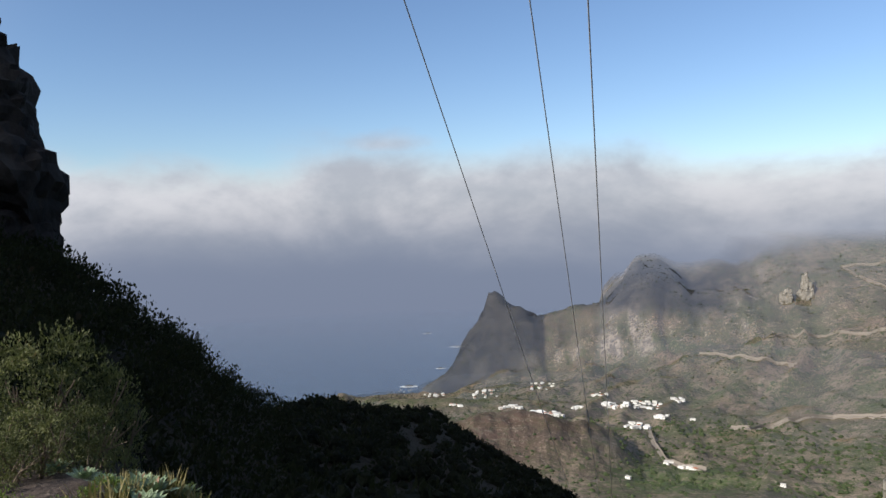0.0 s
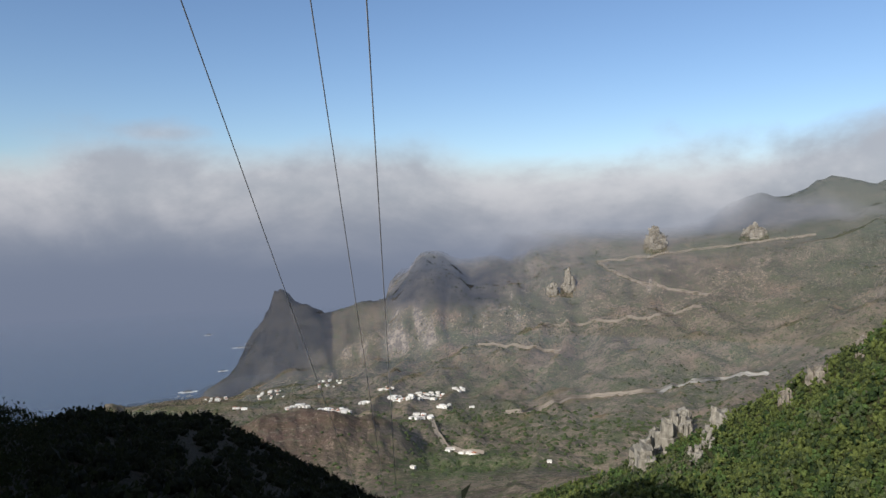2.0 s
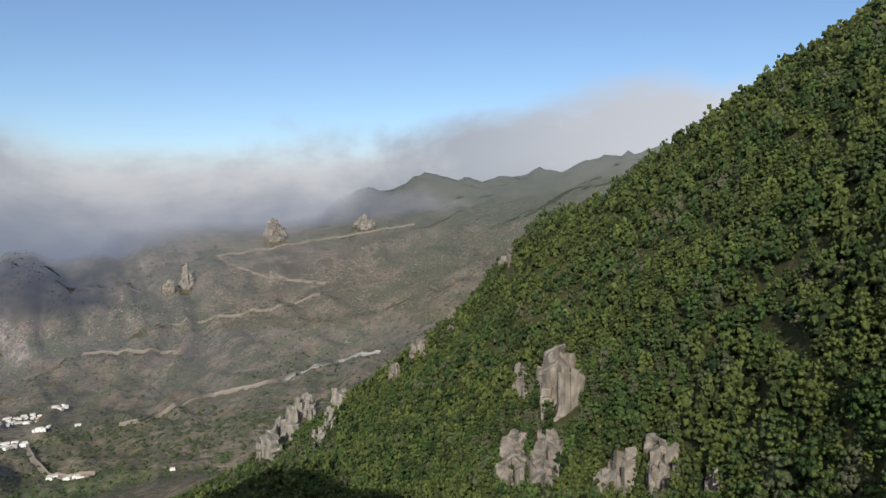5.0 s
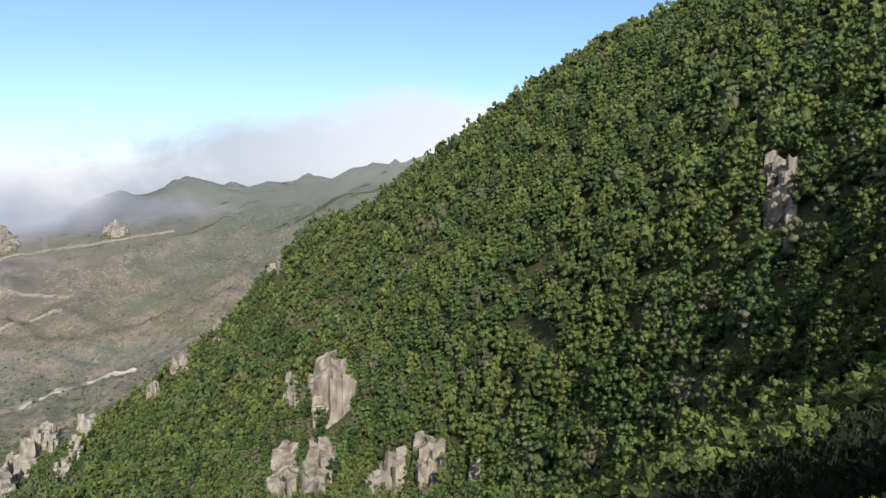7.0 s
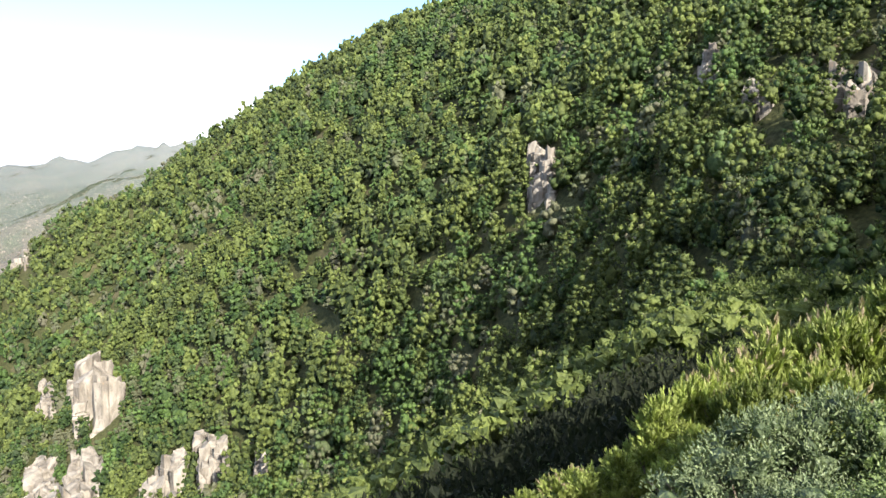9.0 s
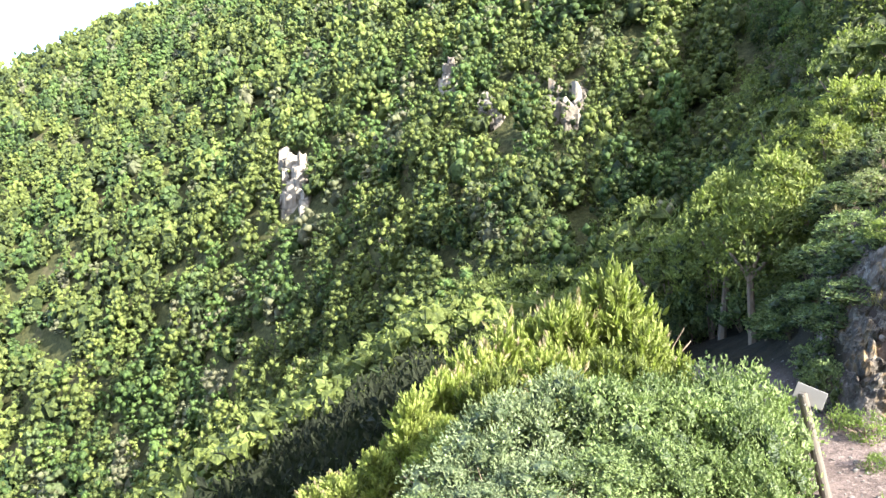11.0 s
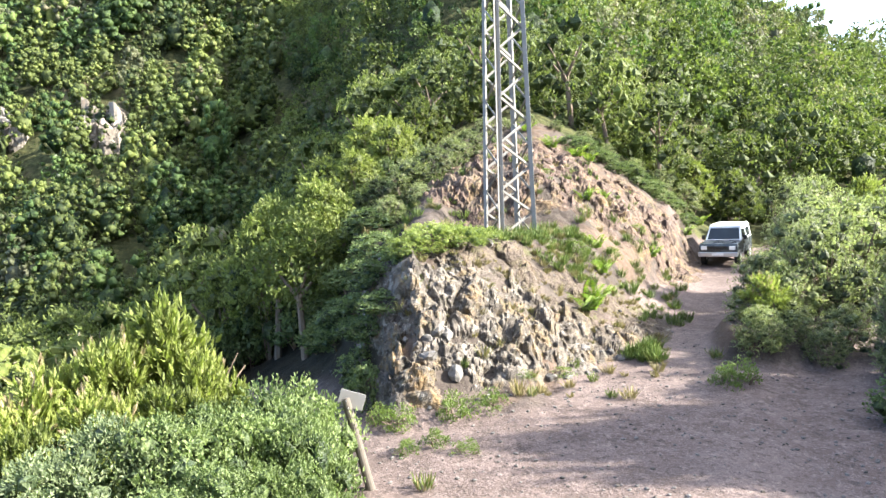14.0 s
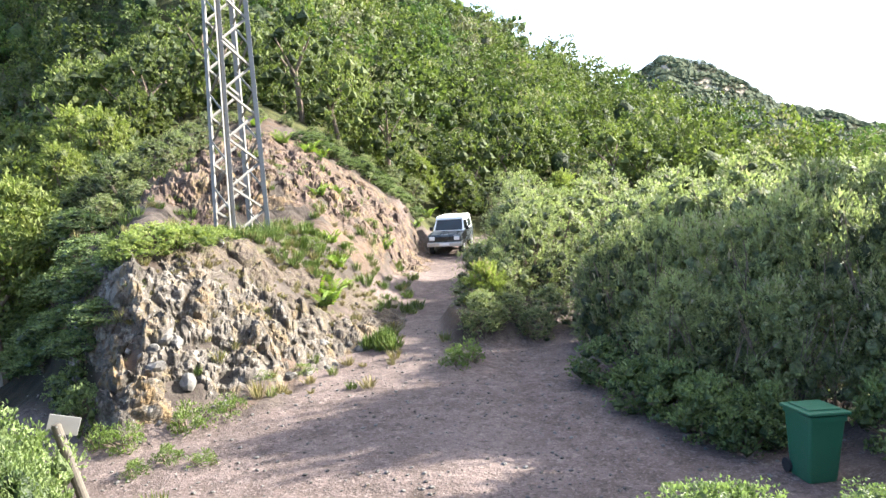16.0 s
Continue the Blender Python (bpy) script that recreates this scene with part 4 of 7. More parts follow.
def wood_places(gen):
    got = []
    a0, a1 = 22.0, 192.0
    r = 19.0
    while r < 470:
        gap = np.interp(r, [19, 60, 120, 250, 450], [2.6, 2.7, 2.8, 3.1, 4.2])
        n = int(radians(a1 - a0) * r / gap)
        a = a0 + (np.arange(n) + gen.random(n)) * (a1 - a0) / n
        rr = r + (gen.random(n) - 0.5) * gap * 1.7
        foot = np.where(a < 102, 24.0, 19.0)
        foot = np.where(a < 118, foot, np.where(a < 129, line_distance(3, a) + 2, line_distance(5, a) + 1.5))
        foot = np.where((a > 118) & (a < 131), np.maximum(foot, 27), foot)
        ok = (rr > foot) & ~((a > 78) & (a < 106) & (rr < 0.95 * line_distance(3, a))) & (rr < line_distance(6, a) + 7) & ((a > 68) | (rr > 60))
        got.append(np.stack([a[ok], rr[ok]], 1))
        r += gap * 0.86
    p = np.concatenate(got)
    x, y = np.sin(np.radians(p[:, 0])) * p[:, 1], np.cos(np.radians(p[:, 0])) * p[:, 1]
    gz = ground_many(x, y)
    el = np.degrees(np.arctan2(gz + 1.5, p[:, 1]))
    keep = (~no_wood(p[:, 0], p[:, 1], el) | ((gen.random(len(el)) < 0.24) & (p[:, 0] < 80))) & (el > -27)
    keep &= near_path(x, y, TRACK, 3.0, 0.5) < 0.5
    keep &= (p[:, 0] < 138) | (p[:, 1] > 100) | (gen.random(len(el)) < np.interp(p[:, 0], [156, 163], [0.62, 0.9]))
    return p[keep], np.stack([x, y, gz], 1)[keep]


wood_polar, wood_xyz = wood_places(rng)
order = np.argsort(wood_polar[:, 1])
near_ids, far_ids = order[:110], order[110:]


def tree_kind(k, low=0.04):
    """One laurel or heath tree: a leaning tapered trunk with limbs, and a crown."""
    gen = np.random.default_rng(100 + k)
    root = new("tree")
    bm = bmesh.new()
    h = 2.6 + gen.random()

    def limb(a, b, ra, rb):
        d = (b - a).to_track_quat("Z", "Y").to_matrix().to_4x4()
        m = Matrix.Translation((a + b) / 2) @ d
        bmesh.ops.create_cone(bm, segments=7, radius1=ra, radius2=rb, depth=(b - a).length, matrix=m)
    top = Vector((gen.normal() * 0.25, gen.normal() * 0.25, h * 0.62))
    limb(Vector((0, 0, -0.6)), top, 0.14, 0.09)
    for q in range(4):
        e = top + Vector((math.cos(q * 1.6 + gen.random()) * 0.9, math.sin(q * 1.6 + gen.random()) * 0.9, 0.8 + 0.5 * gen.random()))
        limb(top - Vector((0, 0, 0.3 * gen.random())), e, 0.075, 0.03)
    part("trunk", bm, BARK, root)
    v, f, t = puffs(gen, 36, 3.8, 4.6, 0.52, 32 if low < 0.1 else 80, 0.17, 0.55, 0.4, low, OCTA if low < 0.1 else None, 0.4)
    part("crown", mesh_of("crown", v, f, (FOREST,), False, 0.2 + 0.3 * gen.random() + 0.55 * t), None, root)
    return root


kinds = [tree_kind(k) for k in range(5)]
first = {}
for i, idx in enumerate(near_ids):
    x, y, gz = wood_xyz[idx]
    k = i % 5
    s = (0.75 + 0.5 * rng.random()) * (0.5 if wood_polar[idx, 0] < 118 and wood_polar[idx, 1] < line_distance(3, wood_polar[idx, 0]) else 1.0)
    m = pose(x, y, gz - 0.1, 0, 0, rng.random() * 360)
    if k not in first:
        kinds[k].matrix_world, first[k], ob = m, 1, kinds[k]
    else:
        ob = copy_thing(kinds[k], m)
    ob.scale = (s, s, s * (0.85 + 0.3 * rng.random()))
    tagged(ob, "dense evergreen laurel tree on the wooded slope", "tree", "trees of the wooded slope")

fine_set = [tree_top(np.random.default_rng(200 + k), 34, 4.4, 5.0, 0.58, 18, 0.26, True) for k in range(6)]
gully_set = [tree_top(np.random.default_rng(230 + k), 42, 4.6, 5.0, 0.42, 9, 0.20) for k in range(6)]
middle_set = [tree_top(np.random.default_rng(250 + k), 23, 4.4, 5.0, 0.59, 6, 0.27) for k in range(8)]
rough_set = [tree_top(np.random.default_rng(300 + k), 19, 4.4, 5.0, 0.60) for k in range(12)]
plain_set = [tree_top(np.random.default_rng(380 + k), 4, 4.4, 5.0, 1.2) for k in range(6)]      # high on the ridge
coarse_set = [tree_top(np.random.default_rng(350 + k), 9, 4.4, 5.0, 0.88) for k in range(12)]
wa, wr = wood_polar[far_ids, 0], wood_polar[far_ids, 1]
reach_of = np.where(np.degrees(np.arctan2(wood_xyz[far_ids, 2], wr)) > 17.5, 1000.0, np.where(wa > 126, wr * 0.66, np.where(wr < 88, -1.0, wr)))      # the slope over the track is seen largest
for lo, hi, sets, nm in ((-5, 0, gully_set, "wood"), (0, 66, fine_set, "wood"), (66, 128, middle_set, "wood"), (128, 240, rough_set, "wood"), (240, 900, coarse_set, "wood"), (900, 1100, plain_set, "wood")):
    ids = far_ids[(reach_of >= lo) & (reach_of < hi)]
    n = len(ids)
    s = (0.62 + 0.66 * rng.random(n) ** 1.3) * np.where((wood_polar[ids, 0] < 118) & (wood_polar[ids, 1] < line_distance(3, wood_polar[ids, 0])), 0.5, np.where(wood_polar[ids, 1] < 100, np.interp(wood_polar[ids, 0], [138, 142, 156, 163], [1.0, 1.3, 1.3, 1.0]), 1.0))
    sizes = np.stack([s, s, s * (0.8 + 0.45 * rng.random(n))], 1)
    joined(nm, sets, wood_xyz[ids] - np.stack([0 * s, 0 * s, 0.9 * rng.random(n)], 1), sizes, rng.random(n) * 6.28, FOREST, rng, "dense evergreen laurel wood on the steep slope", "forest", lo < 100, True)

# ---------------------------------------------------------------- rocks
def lump(gen, size, level=3, rough=0.28, scale=1.0):
    """An angular stone: a ball cut by planes and roughened."""
    v, f = icosphere(level)
    d = v.copy()
    for _ in range(9):
        n = ball_points(1, gen)[0]
        cut = 0.62 + 0.3 * gen.random()
        t = d @ n
        d = d - np.outer(np.maximum(t - cut, 0), n)
    k = np.array([noise.fractal(Vector(p) * scale * 2.3, 0.8, 2.1, 5) for p in v])
    d = d * (1 + rough * k[:, None])
    return d * np.asarray(size), f


def block(gen, size, rough=0.14):
    """A cliff column: an irregular prism that steps back in ledges, with a broken top."""
    sides, levels = 9, 8
    ang = np.sort((np.arange(sides) + 0.75 * gen.random(sides)) / sides * 2 * math.pi)
    foot = np.stack([np.cos(ang), np.sin(ang)], 1)
    foot /= (np.abs(foot) ** 7).sum(1, keepdims=True) ** (1 / 7)
    rows, scale, drift, slant = [], 1.08, np.zeros(2), gen.normal(size=2) * 0.13
    heights = np.sort(np.concatenate([[-1.0, 0.92], gen.uniform(-0.8, 0.85, levels - 2)]))
    for i, h in enumerate(heights):
        jag = 1 + rough * gen.normal(size=(sides, 1)) * 0.5
        tip = (0.07 * gen.normal(size=sides) + foot @ slant) * (i == levels - 1)
        rows.append(np.column_stack([foot * scale * jag + drift, h + tip]))
        if gen.random() < 0.4:      # a ledge
            scale *= 1 - 0.12 * gen.random()
            drift = drift + gen.normal(size=2) * 0.06
            rows.append(np.column_stack([foot * scale * jag + drift, h + tip + 0.03]))
        scale *= 0.985
    rows.append(np.column_stack([foot * scale * 0.9 + drift, 0.97 + foot @ slant + 0.05 * gen.normal(size=sides)]))
    v = np.concatenate(rows) * np.asarray(size)
    n = len(rows)
    i, j = np.meshgrid(np.arange(n - 1), np.arange(sides), indexing="ij")
    q = np.stack([i * sides + j, i * sides + (j + 1) % sides, (i + 1) * sides + (j + 1) % sides, (i + 1) * sides + j], -1).reshape(-1, 4)
    f = np.concatenate([q[:, [0, 1, 2]], q[:, [0, 2, 3]], [[(n - 1) * sides, (n - 1) * sides + k, (n - 1) * sides + k + 1] for k in range(1, sides - 1)]])
    return v, f


def outcrop(a, lo, hi, wide, mat, label, seed, start=40.0, sink=0.35, chunk=1.0, taper=0.0):
    """A bare cliff in a slope, where it is seen at these angles: angular upright blocks bedded in the ground."""
    gen = np.random.default_rng(seed)
    c = seen_ground(a, (lo + hi) / 2, start)
    root = new("cliff")
    root.matrix_world = pose(c.x, c.y, c.z, 0, 0, -a)
    inv = root.matrix_world.inverted()
    rc = math.hypot(c.x, c.y)
    w, h = 2 * rc * math.tan(radians(wide / 2)), rc * radians(hi - lo)
    half = max(w / (6.4 if h > 20 else 4.0), 0.8)
    pieces = min(int(w * h / (half * half * 5.6) * 2.0) + 5, 70)
    for k in range(pieces):
        u, t = (k * 0.618 + 0.2 * gen.random()) % 1.0 - 0.5, (k + gen.random()) / pieces * 0.62
        p = seen_ground(a + u * wide * 0.88 * (1 - 0.5 * t * taper), lo + (hi - lo) * t, start)
        sx = chunk * half * (0.65 + 0.7 * gen.random())
        sx, sz = 0.78 * sx, sx * (1.7 + 1.0 * gen.random())
        v, f = block(gen, (sx, 0.6 * sx + 0.14 * h, sz), 0.13)
        g = gen.normal() * 0.12
        v = np.stack([v[:, 0] * math.cos(g) - v[:, 1] * math.sin(g), v[:, 0] * math.sin(g) + v[:, 1] * math.cos(g), v[:, 2]], 1)
        q = inv @ p
        v = v + np.array([q.x, q.y + sink * (0.5 * sx + 0.22 * h), q.z])
        part("rock", mesh_of("rock", v, f, (mat,), False), None, root)
    return tagged(root, label, "cliff", "cliffs in the slopes")


for i, (a, lo, hi, wide) in enumerate(CLIFFS):
    ridge_end = a < 40
    outcrop(a, lo, hi, wide, CREST_ROCK if ridge_end else PALE_ROCK, "broken grey crag on the end of the wooded ridge" if ridge_end else "pale weathered cliff breaking through the laurel wood",
            500 + i, 330.0 if ridge_end else 60.0, 0.85 if ridge_end else 0.55 if hi - lo < 2 else 0.4, 0.75 if a < 53 and hi - lo < 2 else 1.0, 0.9 if ridge_end else 0.4)


def valley_crag(a, lo, hi, wide, seed):
    """A broken rock knoll on the far slope, widest at its foot."""
    gen = np.random.default_rng(seed)
    c = seen_ground(a, lo, 1300.0)
    root = new("crag")
    root.matrix_world = pose(c.x, c.y, c.z, 0, 0, -a)
    rc = math.hypot(c.x, c.y)
    w, h = rc * radians(wide), rc * radians(hi - lo)
    for k in range(20):
        t = (k / 20) ** 1.3
        sx, sz = w * (0.13 + 0.12 * gen.random()) * (1.15 - 0.5 * t), h * (0.16 + 0.14 * gen.random())
        v, f = block(gen, (sx, 0.8 * sx, 1.3 * sz), 0.3)
        v = v + np.array([gen.uniform(-0.42, 0.42) * w * (1 - 0.8 * t), gen.normal() * 0.08 * w, t * h * 0.68])
        part("rock", mesh_of("rock", v, f, (CRAG_ROCK,), False), None, root)
    return tagged(root, "weathered crag on the far valley slope", "cliff", "cliffs in the slopes")


for i, (a, lo, hi, wide) in enumerate([(27.15, -6.4, -4.5, 1.3), (33.8, -2.9, -1.2, 1.9), (40.9, -2.1, -1.0, 1.8), (26.0, -6.6, -5.7, 1.2)]):
    valley_crag(a, lo, hi, wide, 560 + i)


def left_cliff():
    """The dark basalt tower that stands over the shaded slope: bulging lobes, one on another."""
    gen = np.random.default_rng(31)
    root = new("rock_tower")
    root.matrix_world = pose(*on_ground(-34, 34.5), 0, 0, 34)
    z0 = root.matrix_world.translation.z
    for a, el, r, sx, sz in ((-32.7, 3.0, 34.3, 3.0, 3.0), (-32.3, -1.4, 34.2, 2.4, 2.8), (-32.9, 7.2, 34.4, 3.0, 2.3), (-34.9, 10.8, 34.8, 3.1, 2.7), (-35.5, 5.0, 35.6, 4.0, 7.0), (-38.2, 13, 36, 3.4, 5.2), (-38, 2, 35, 4.0, 6.0), (-42, 12, 38, 6.0, 9.0)):
        v, f = lump(gen, (sx, 3.0, sz), 4, 0.17, 2.2)
        x, y = spot(a, r)
        p = root.matrix_world.inverted() @ Vector((x, y, r * math.tan(radians(el))))
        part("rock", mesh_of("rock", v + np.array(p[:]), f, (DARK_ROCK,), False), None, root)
    return tagged(root, "dark basalt rock tower in shade above the slope", "rock")


left_cliff()


def craggy_sheet(a0, a1, na, nr, low, deep, size, strength, flat_top, earthy):
    """A bank of broken rock, cracked into blocks, between two lines round the place."""
    verts, soil = [], []
    for i in range(na):
        a = a0 + (a1 - a0) * i / (na - 1)
        lo, dp = np.interp(a, *low), np.interp(a, *deep)
        reach = lo + dp * np.linspace(0, 1, 160)
        rise = ground_many(np.sin(radians(a)) * reach, np.cos(radians(a)) * reach)
        run = np.concatenate([[0], np.cumsum(np.hypot(np.diff(reach), np.diff(rise)))])
        slope = np.gradient(rise, reach)
        for j in range(nr):
            t = j / (nr - 1)
            here = np.interp(t * run[-1], run, reach)
            x, y = spot(a, here)
            gz, tip = float(np.interp(here, reach, rise)), float(np.interp(here, reach, slope))
            p = Vector((x, y, gz * 1.25)) / size
            d, q = noise.voronoi(p * 1.25 + noise.noise_vector(p * 0.9) * 0.35)
            block = noise.cell(q[0] * 7.3)
            d2, _ = noise.voronoi(p * 3.6)
            crack = min((d[1] - d[0]) * 3.0, 1.0)
            edge = min(t * 7, (1 - t) * 4, i / 8, (na - 1 - i) / 14, 1.0)
            lift = edge * ((0.16 + 0.34 * block) * (0.35 + 0.65 * crack) + 0.12 * min((d2[1] - d2[0]) * 2.5, 1) + 0.09 * noise.fractal(p * 5, 0.8, 2.1, 4)) - 0.03
            cover = earthy(a, t) + 0.35 * noise.fractal(p * 0.9, 0.8, 2.0, 4)
            cover = min(max(cover, 0.0), 1.0)
            lift *= np.interp(t, [0, 0.55, 1], [1.0, 0.9, flat_top]) * strength * size * (1 - 0.72 * cover)
            soil.append(cover)
            out = (Vector((-x, -y, 0)).normalized() * max(tip, 0.25) + Vector((0, 0, 1))).normalized()
            verts.append(Vector((x, y, gz)) + out * lift)
    faces = [(i * nr + j, (i + 1) * nr + j, (i + 1) * nr + j + 1, i * nr + j + 1) for i in range(na - 1) for j in range(nr - 1)]
    return verts, faces, soil


def stone_outcrop():
    """The grey rock by the clearing: a cracked face with blocks bedded in it."""
    gen = np.random.default_rng(77)
    root = new("rock_outcrop")
    root.matrix_world = pose(*on_ground(140, 14.5))
    inv = root.matrix_world.inverted()
    verts, faces, soil = craggy_sheet(130.6, 156.1, 200, 120, ([130.6, 133.5, 140, 150, 156], [14.0, 12.9, 12.9, 15.6, 18.2]), ([130.6, 136, 145, 152, 156], [5.0, 5.4, 4.6, 3.4, 3.0]), 0.8, 0.95, 0.45,
                                       lambda a, t: np.interp(t, [0.0, 0.35, 0.6, 1], [0.0, 0.1, 0.7, 1.0]) + np.interp(a, [131, 139, 148, 155], [-0.55, -0.3, 0.15, 0.4]))
    face = part("rock_face", mesh_of("rock_face", [(inv @ v)[:] for v in verts], faces, (EARTH_ROCK,), False), None, root)
    mask(face.data, "soil", soil)
    shapes = [mesh_of("stone", *lump(gen, (1, 0.8, 0.75), 2, 0.3, 1.0), (STONE,), False) for _ in range(8)]
    for n in range(36):
        a = 131.2 + gen.random() * 22
        low = np.interp(a, [131, 140, 150, 154], [12.7, 13.0, 15.6, 17.3])
        deep = gen.random() ** 2.0
        r = low + deep * np.interp(a, [131, 136, 145, 152], [4.6, 4.6, 3.6, 2.4])
        s = (0.06 + 0.17 * gen.random() ** 2.5) * (1.2 - 0.4 * deep)
        p = on_ground(a, r, 0.1 * s)
        ob = part("stone", shapes[n % 8], None, root)
        ob.matrix_basis = inv @ (pose(p.x, p.y, p.z + 0.12 * ramp(deep, 0.02, 0.2), gen.normal() * 25, gen.normal() * 25, gen.random() * 360) @ Matrix.Diagonal((s, s, s * (0.8 + 0.6 * gen.random()), 1)))
    return tagged(root, "grey lichened rock outcrop beside the earth clearing", "rock")


stone_outcrop()


def hill_rock():
    """The bare reddish-brown rock of the hill behind the pylon."""
    root = new("rocky_hillside")
    root.matrix_world = pose(*on_ground(148, 25))
    inv = root.matrix_world.inverted()
    verts, faces, soil = craggy_sheet(136.0, 158.6, 150, 64, ([133, 143, 150, 156, 159], [20.5, 21.4, 22.2, 24.0, 27.5]), ([133, 143, 152, 156, 159], [7.5, 6.6, 7.0, 6.6, 4.6]), 0.62, 1.35, 0.6, lambda a, t: 0.25)
    face = part("rock_face", mesh_of("rock_face", [(inv @ v)[:] for v in verts], faces, (HILL_ROCK,), False), None, root)
    mask(face.data, "soil", soil)
    gen = np.random.default_rng(79)
    shapes = [mesh_of("boulder", *lump(gen, (1, 0.8, 0.7), 2, 0.3, 1.0), (HILL_ROCK,), False) for _ in range(6)]
    for n in range(60):
        a = 137 + 21 * gen.random()
        p = on_ground(a, np.interp(a, [137, 150, 158], [21.6, 23.2, 28]) + 5.0 * gen.random())
        s = 0.08 + 0.26 * gen.random() ** 2
        ob = part("boulder", shapes[n % 6], None, root)
        ob.matrix_basis = inv @ (pose(p.x, p.y, p.z + 0.1 * s, gen.normal() * 25, gen.normal() * 25, gen.random() * 360) @ Matrix.Diagonal((s, s, s, 1)))
    return tagged(root, "bare reddish-brown rocky hillside behind the pylon", "rock")


hill_rock()


def scattered_stones():
    """Loose stones and gravel on the trodden earth, past counting."""
    gen = np.random.default_rng(78)
    tv, tf = lump(gen, (1, 0.8, 0.6), 1, 0.2)
    pts, sizes = [], []
    while len(pts) < 4600:
        a, r = 128 + gen.random() * 62, 5.5 + gen.random() ** 0.8 * 14
        x, y = spot(a, r)
        if gen.random() < 0.55 + 0.45 * float(value_noise(np.array(x * 0.6), np.array(y * 0.6), 3)):
            s = 0.010 + 0.042 * gen.random() ** 4
            pts.append((x, y, ground_z(x, y) + s * 0.15)), sizes.append((s, s * (0.7 + 0.5 * gen.random()), s))
    joined("gravel", [(tv, tf)], np.array(pts), np.array(sizes), gen.random(len(pts)) * 6.28, STONE, gen, "loose grey stones on trodden reddish earth", "gravel")


scattered_stones()

# ---------------------------------------------------------------- shrubs near the clearing
def twigs(gen, count, spread, height, thick=0.018):
    """Bare grey stems that fork up through a shrub."""
    bm = bmesh.new()

    def limb(a, b, ra, rb):
        m = Matrix.Translation((a + b) / 2) @ (b - a).to_track_quat("Z", "Y").to_matrix().to_4x4()
        bmesh.ops.create_cone(bm, segments=5, radius1=ra, radius2=rb, depth=(b - a).length, matrix=m)
    for k in range(count):
        g = gen.random() * 6.28
        a = Vector((math.cos(g), math.sin(g), 0)) * 0.15 * spread
        b = a + Vector((math.cos(g) * spread * 0.5, math.sin(g) * spread * 0.5, height * (0.35 + 0.25 * gen.random())))
        limb(a - Vector((0, 0, 0.2)), b, thick * 1.6, thick)
        for q in range(3):
            e = b + Vector((math.cos(g) * 0.35 * spread + gen.normal() * 0.2 * spread, math.sin(g) * 0.35 * spread + gen.normal() * 0.2 * spread, height * (0.2 + 0.25 * gen.random())))
            limb(b, e, thick, thick * 0.45)
    return bm


def shrub_kind(name, arrays, mat, gen, stems=5, spread=1.0, height=1.0, tint=None):
    root = new(name)
    part("woody_base", twigs(gen, stems, spread, height), BARK, root)
    v, f, t = arrays
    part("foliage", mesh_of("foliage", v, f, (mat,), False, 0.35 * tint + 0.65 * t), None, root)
    root["made"] = 0
    return root


G = np.random.default_rng(11)
HEATH_KINDS = [shrub_kind("heath_shrub", plumes(G, 16, 46, 8, 2.1, 2.3, 0.24, 0.055, 0.1, 0.8, 0.41), HEATH, G, 5, 0.8, 1.8, 0.3 + 0.3 * k) for k in range(3)]
TALL_KINDS = [shrub_kind("tall_heath_shrub", plumes(G, 38, 34, 5, 2.6, 3.4, 0.15, 0.06, 0.1, 0.5, 0.46, 0.36), TALL_HEATH, G, 6, 1.15, 3.0, 0.2 + 0.3 * k) for k in range(3)]
BACK_KINDS = [shrub_kind("tall_heath_shrub", plumes(G, 32, 26, 4, 2.6, 3.4, 0.18, 0.085, 0.1, 0.4, 0.5, 0.42), TALL_HEATH, G, 8, 1.0, 2.8, 0.3 + 0.3 * k) for k in range(2)]
BRAMBLE_KINDS = [shrub_kind("bramble_shrub", puffs(G, 30, 1.9, 1.5, 0.24, 150, 0.062, 0.55, 0.3, 0.06, ICO1, 0.6), BROAD, G, 5, 0.5, 0.75, 0.2 + 0.3 * k) for k in range(3)]
PALE_KINDS = [shrub_kind("leafy_shrub", puffs(G, 34, 1.9, 1.7, 0.22, 120, 0.07, 0.36, 0.5, 0.06, ICO1, 0.75), PALE_LEAF, G, 6, 0.6, 1.0, 0.3 + 0.3 * k) for k in range(2)]
YELLOW_KINDS = [shrub_kind("yellow_shrub", puffs(G, 24, 1.9, 1.0, 0.2, 70, 0.08, 0.6, 0.5, 0.05, ICO1, 0.7), YELLOW_LEAF, G, 5, 0.5, 0.6, 0.3 + 0.3 * k) for k in range(2)]
LOW_BRAMBLE = [shrub_kind("bramble_shrub", puffs(G, 24, 1.9, 1.5, 0.28, 60, 0.10, 0.62, 0.3, 0.06, OCTA, 0.45), BROAD, G, 5, 0.5, 0.75, 0.2 + 0.3 * k) for k in range(2)]
OLIVE_KINDS = [shrub_kind("grey_green_shrub", puffs(G, 26, 1.6, 1.6, 0.22, 130, 0.055, 0.45, 0.6, 0.06, None, 0.6), OLIVE, G, 6, 0.7, 1.2, 0.3 + 0.3 * k) for k in range(2)]
WEED_KINDS = [shrub_kind("weed_clump", puffs(G, 9, 0.9, 0.55, 0.15, 80, 0.06, 0.45, 0.7, 0.05, None, 0.8), WEED, G, 4, 0.3, 0.4, 0.2 + 0.4 * k) for k in range(2)]
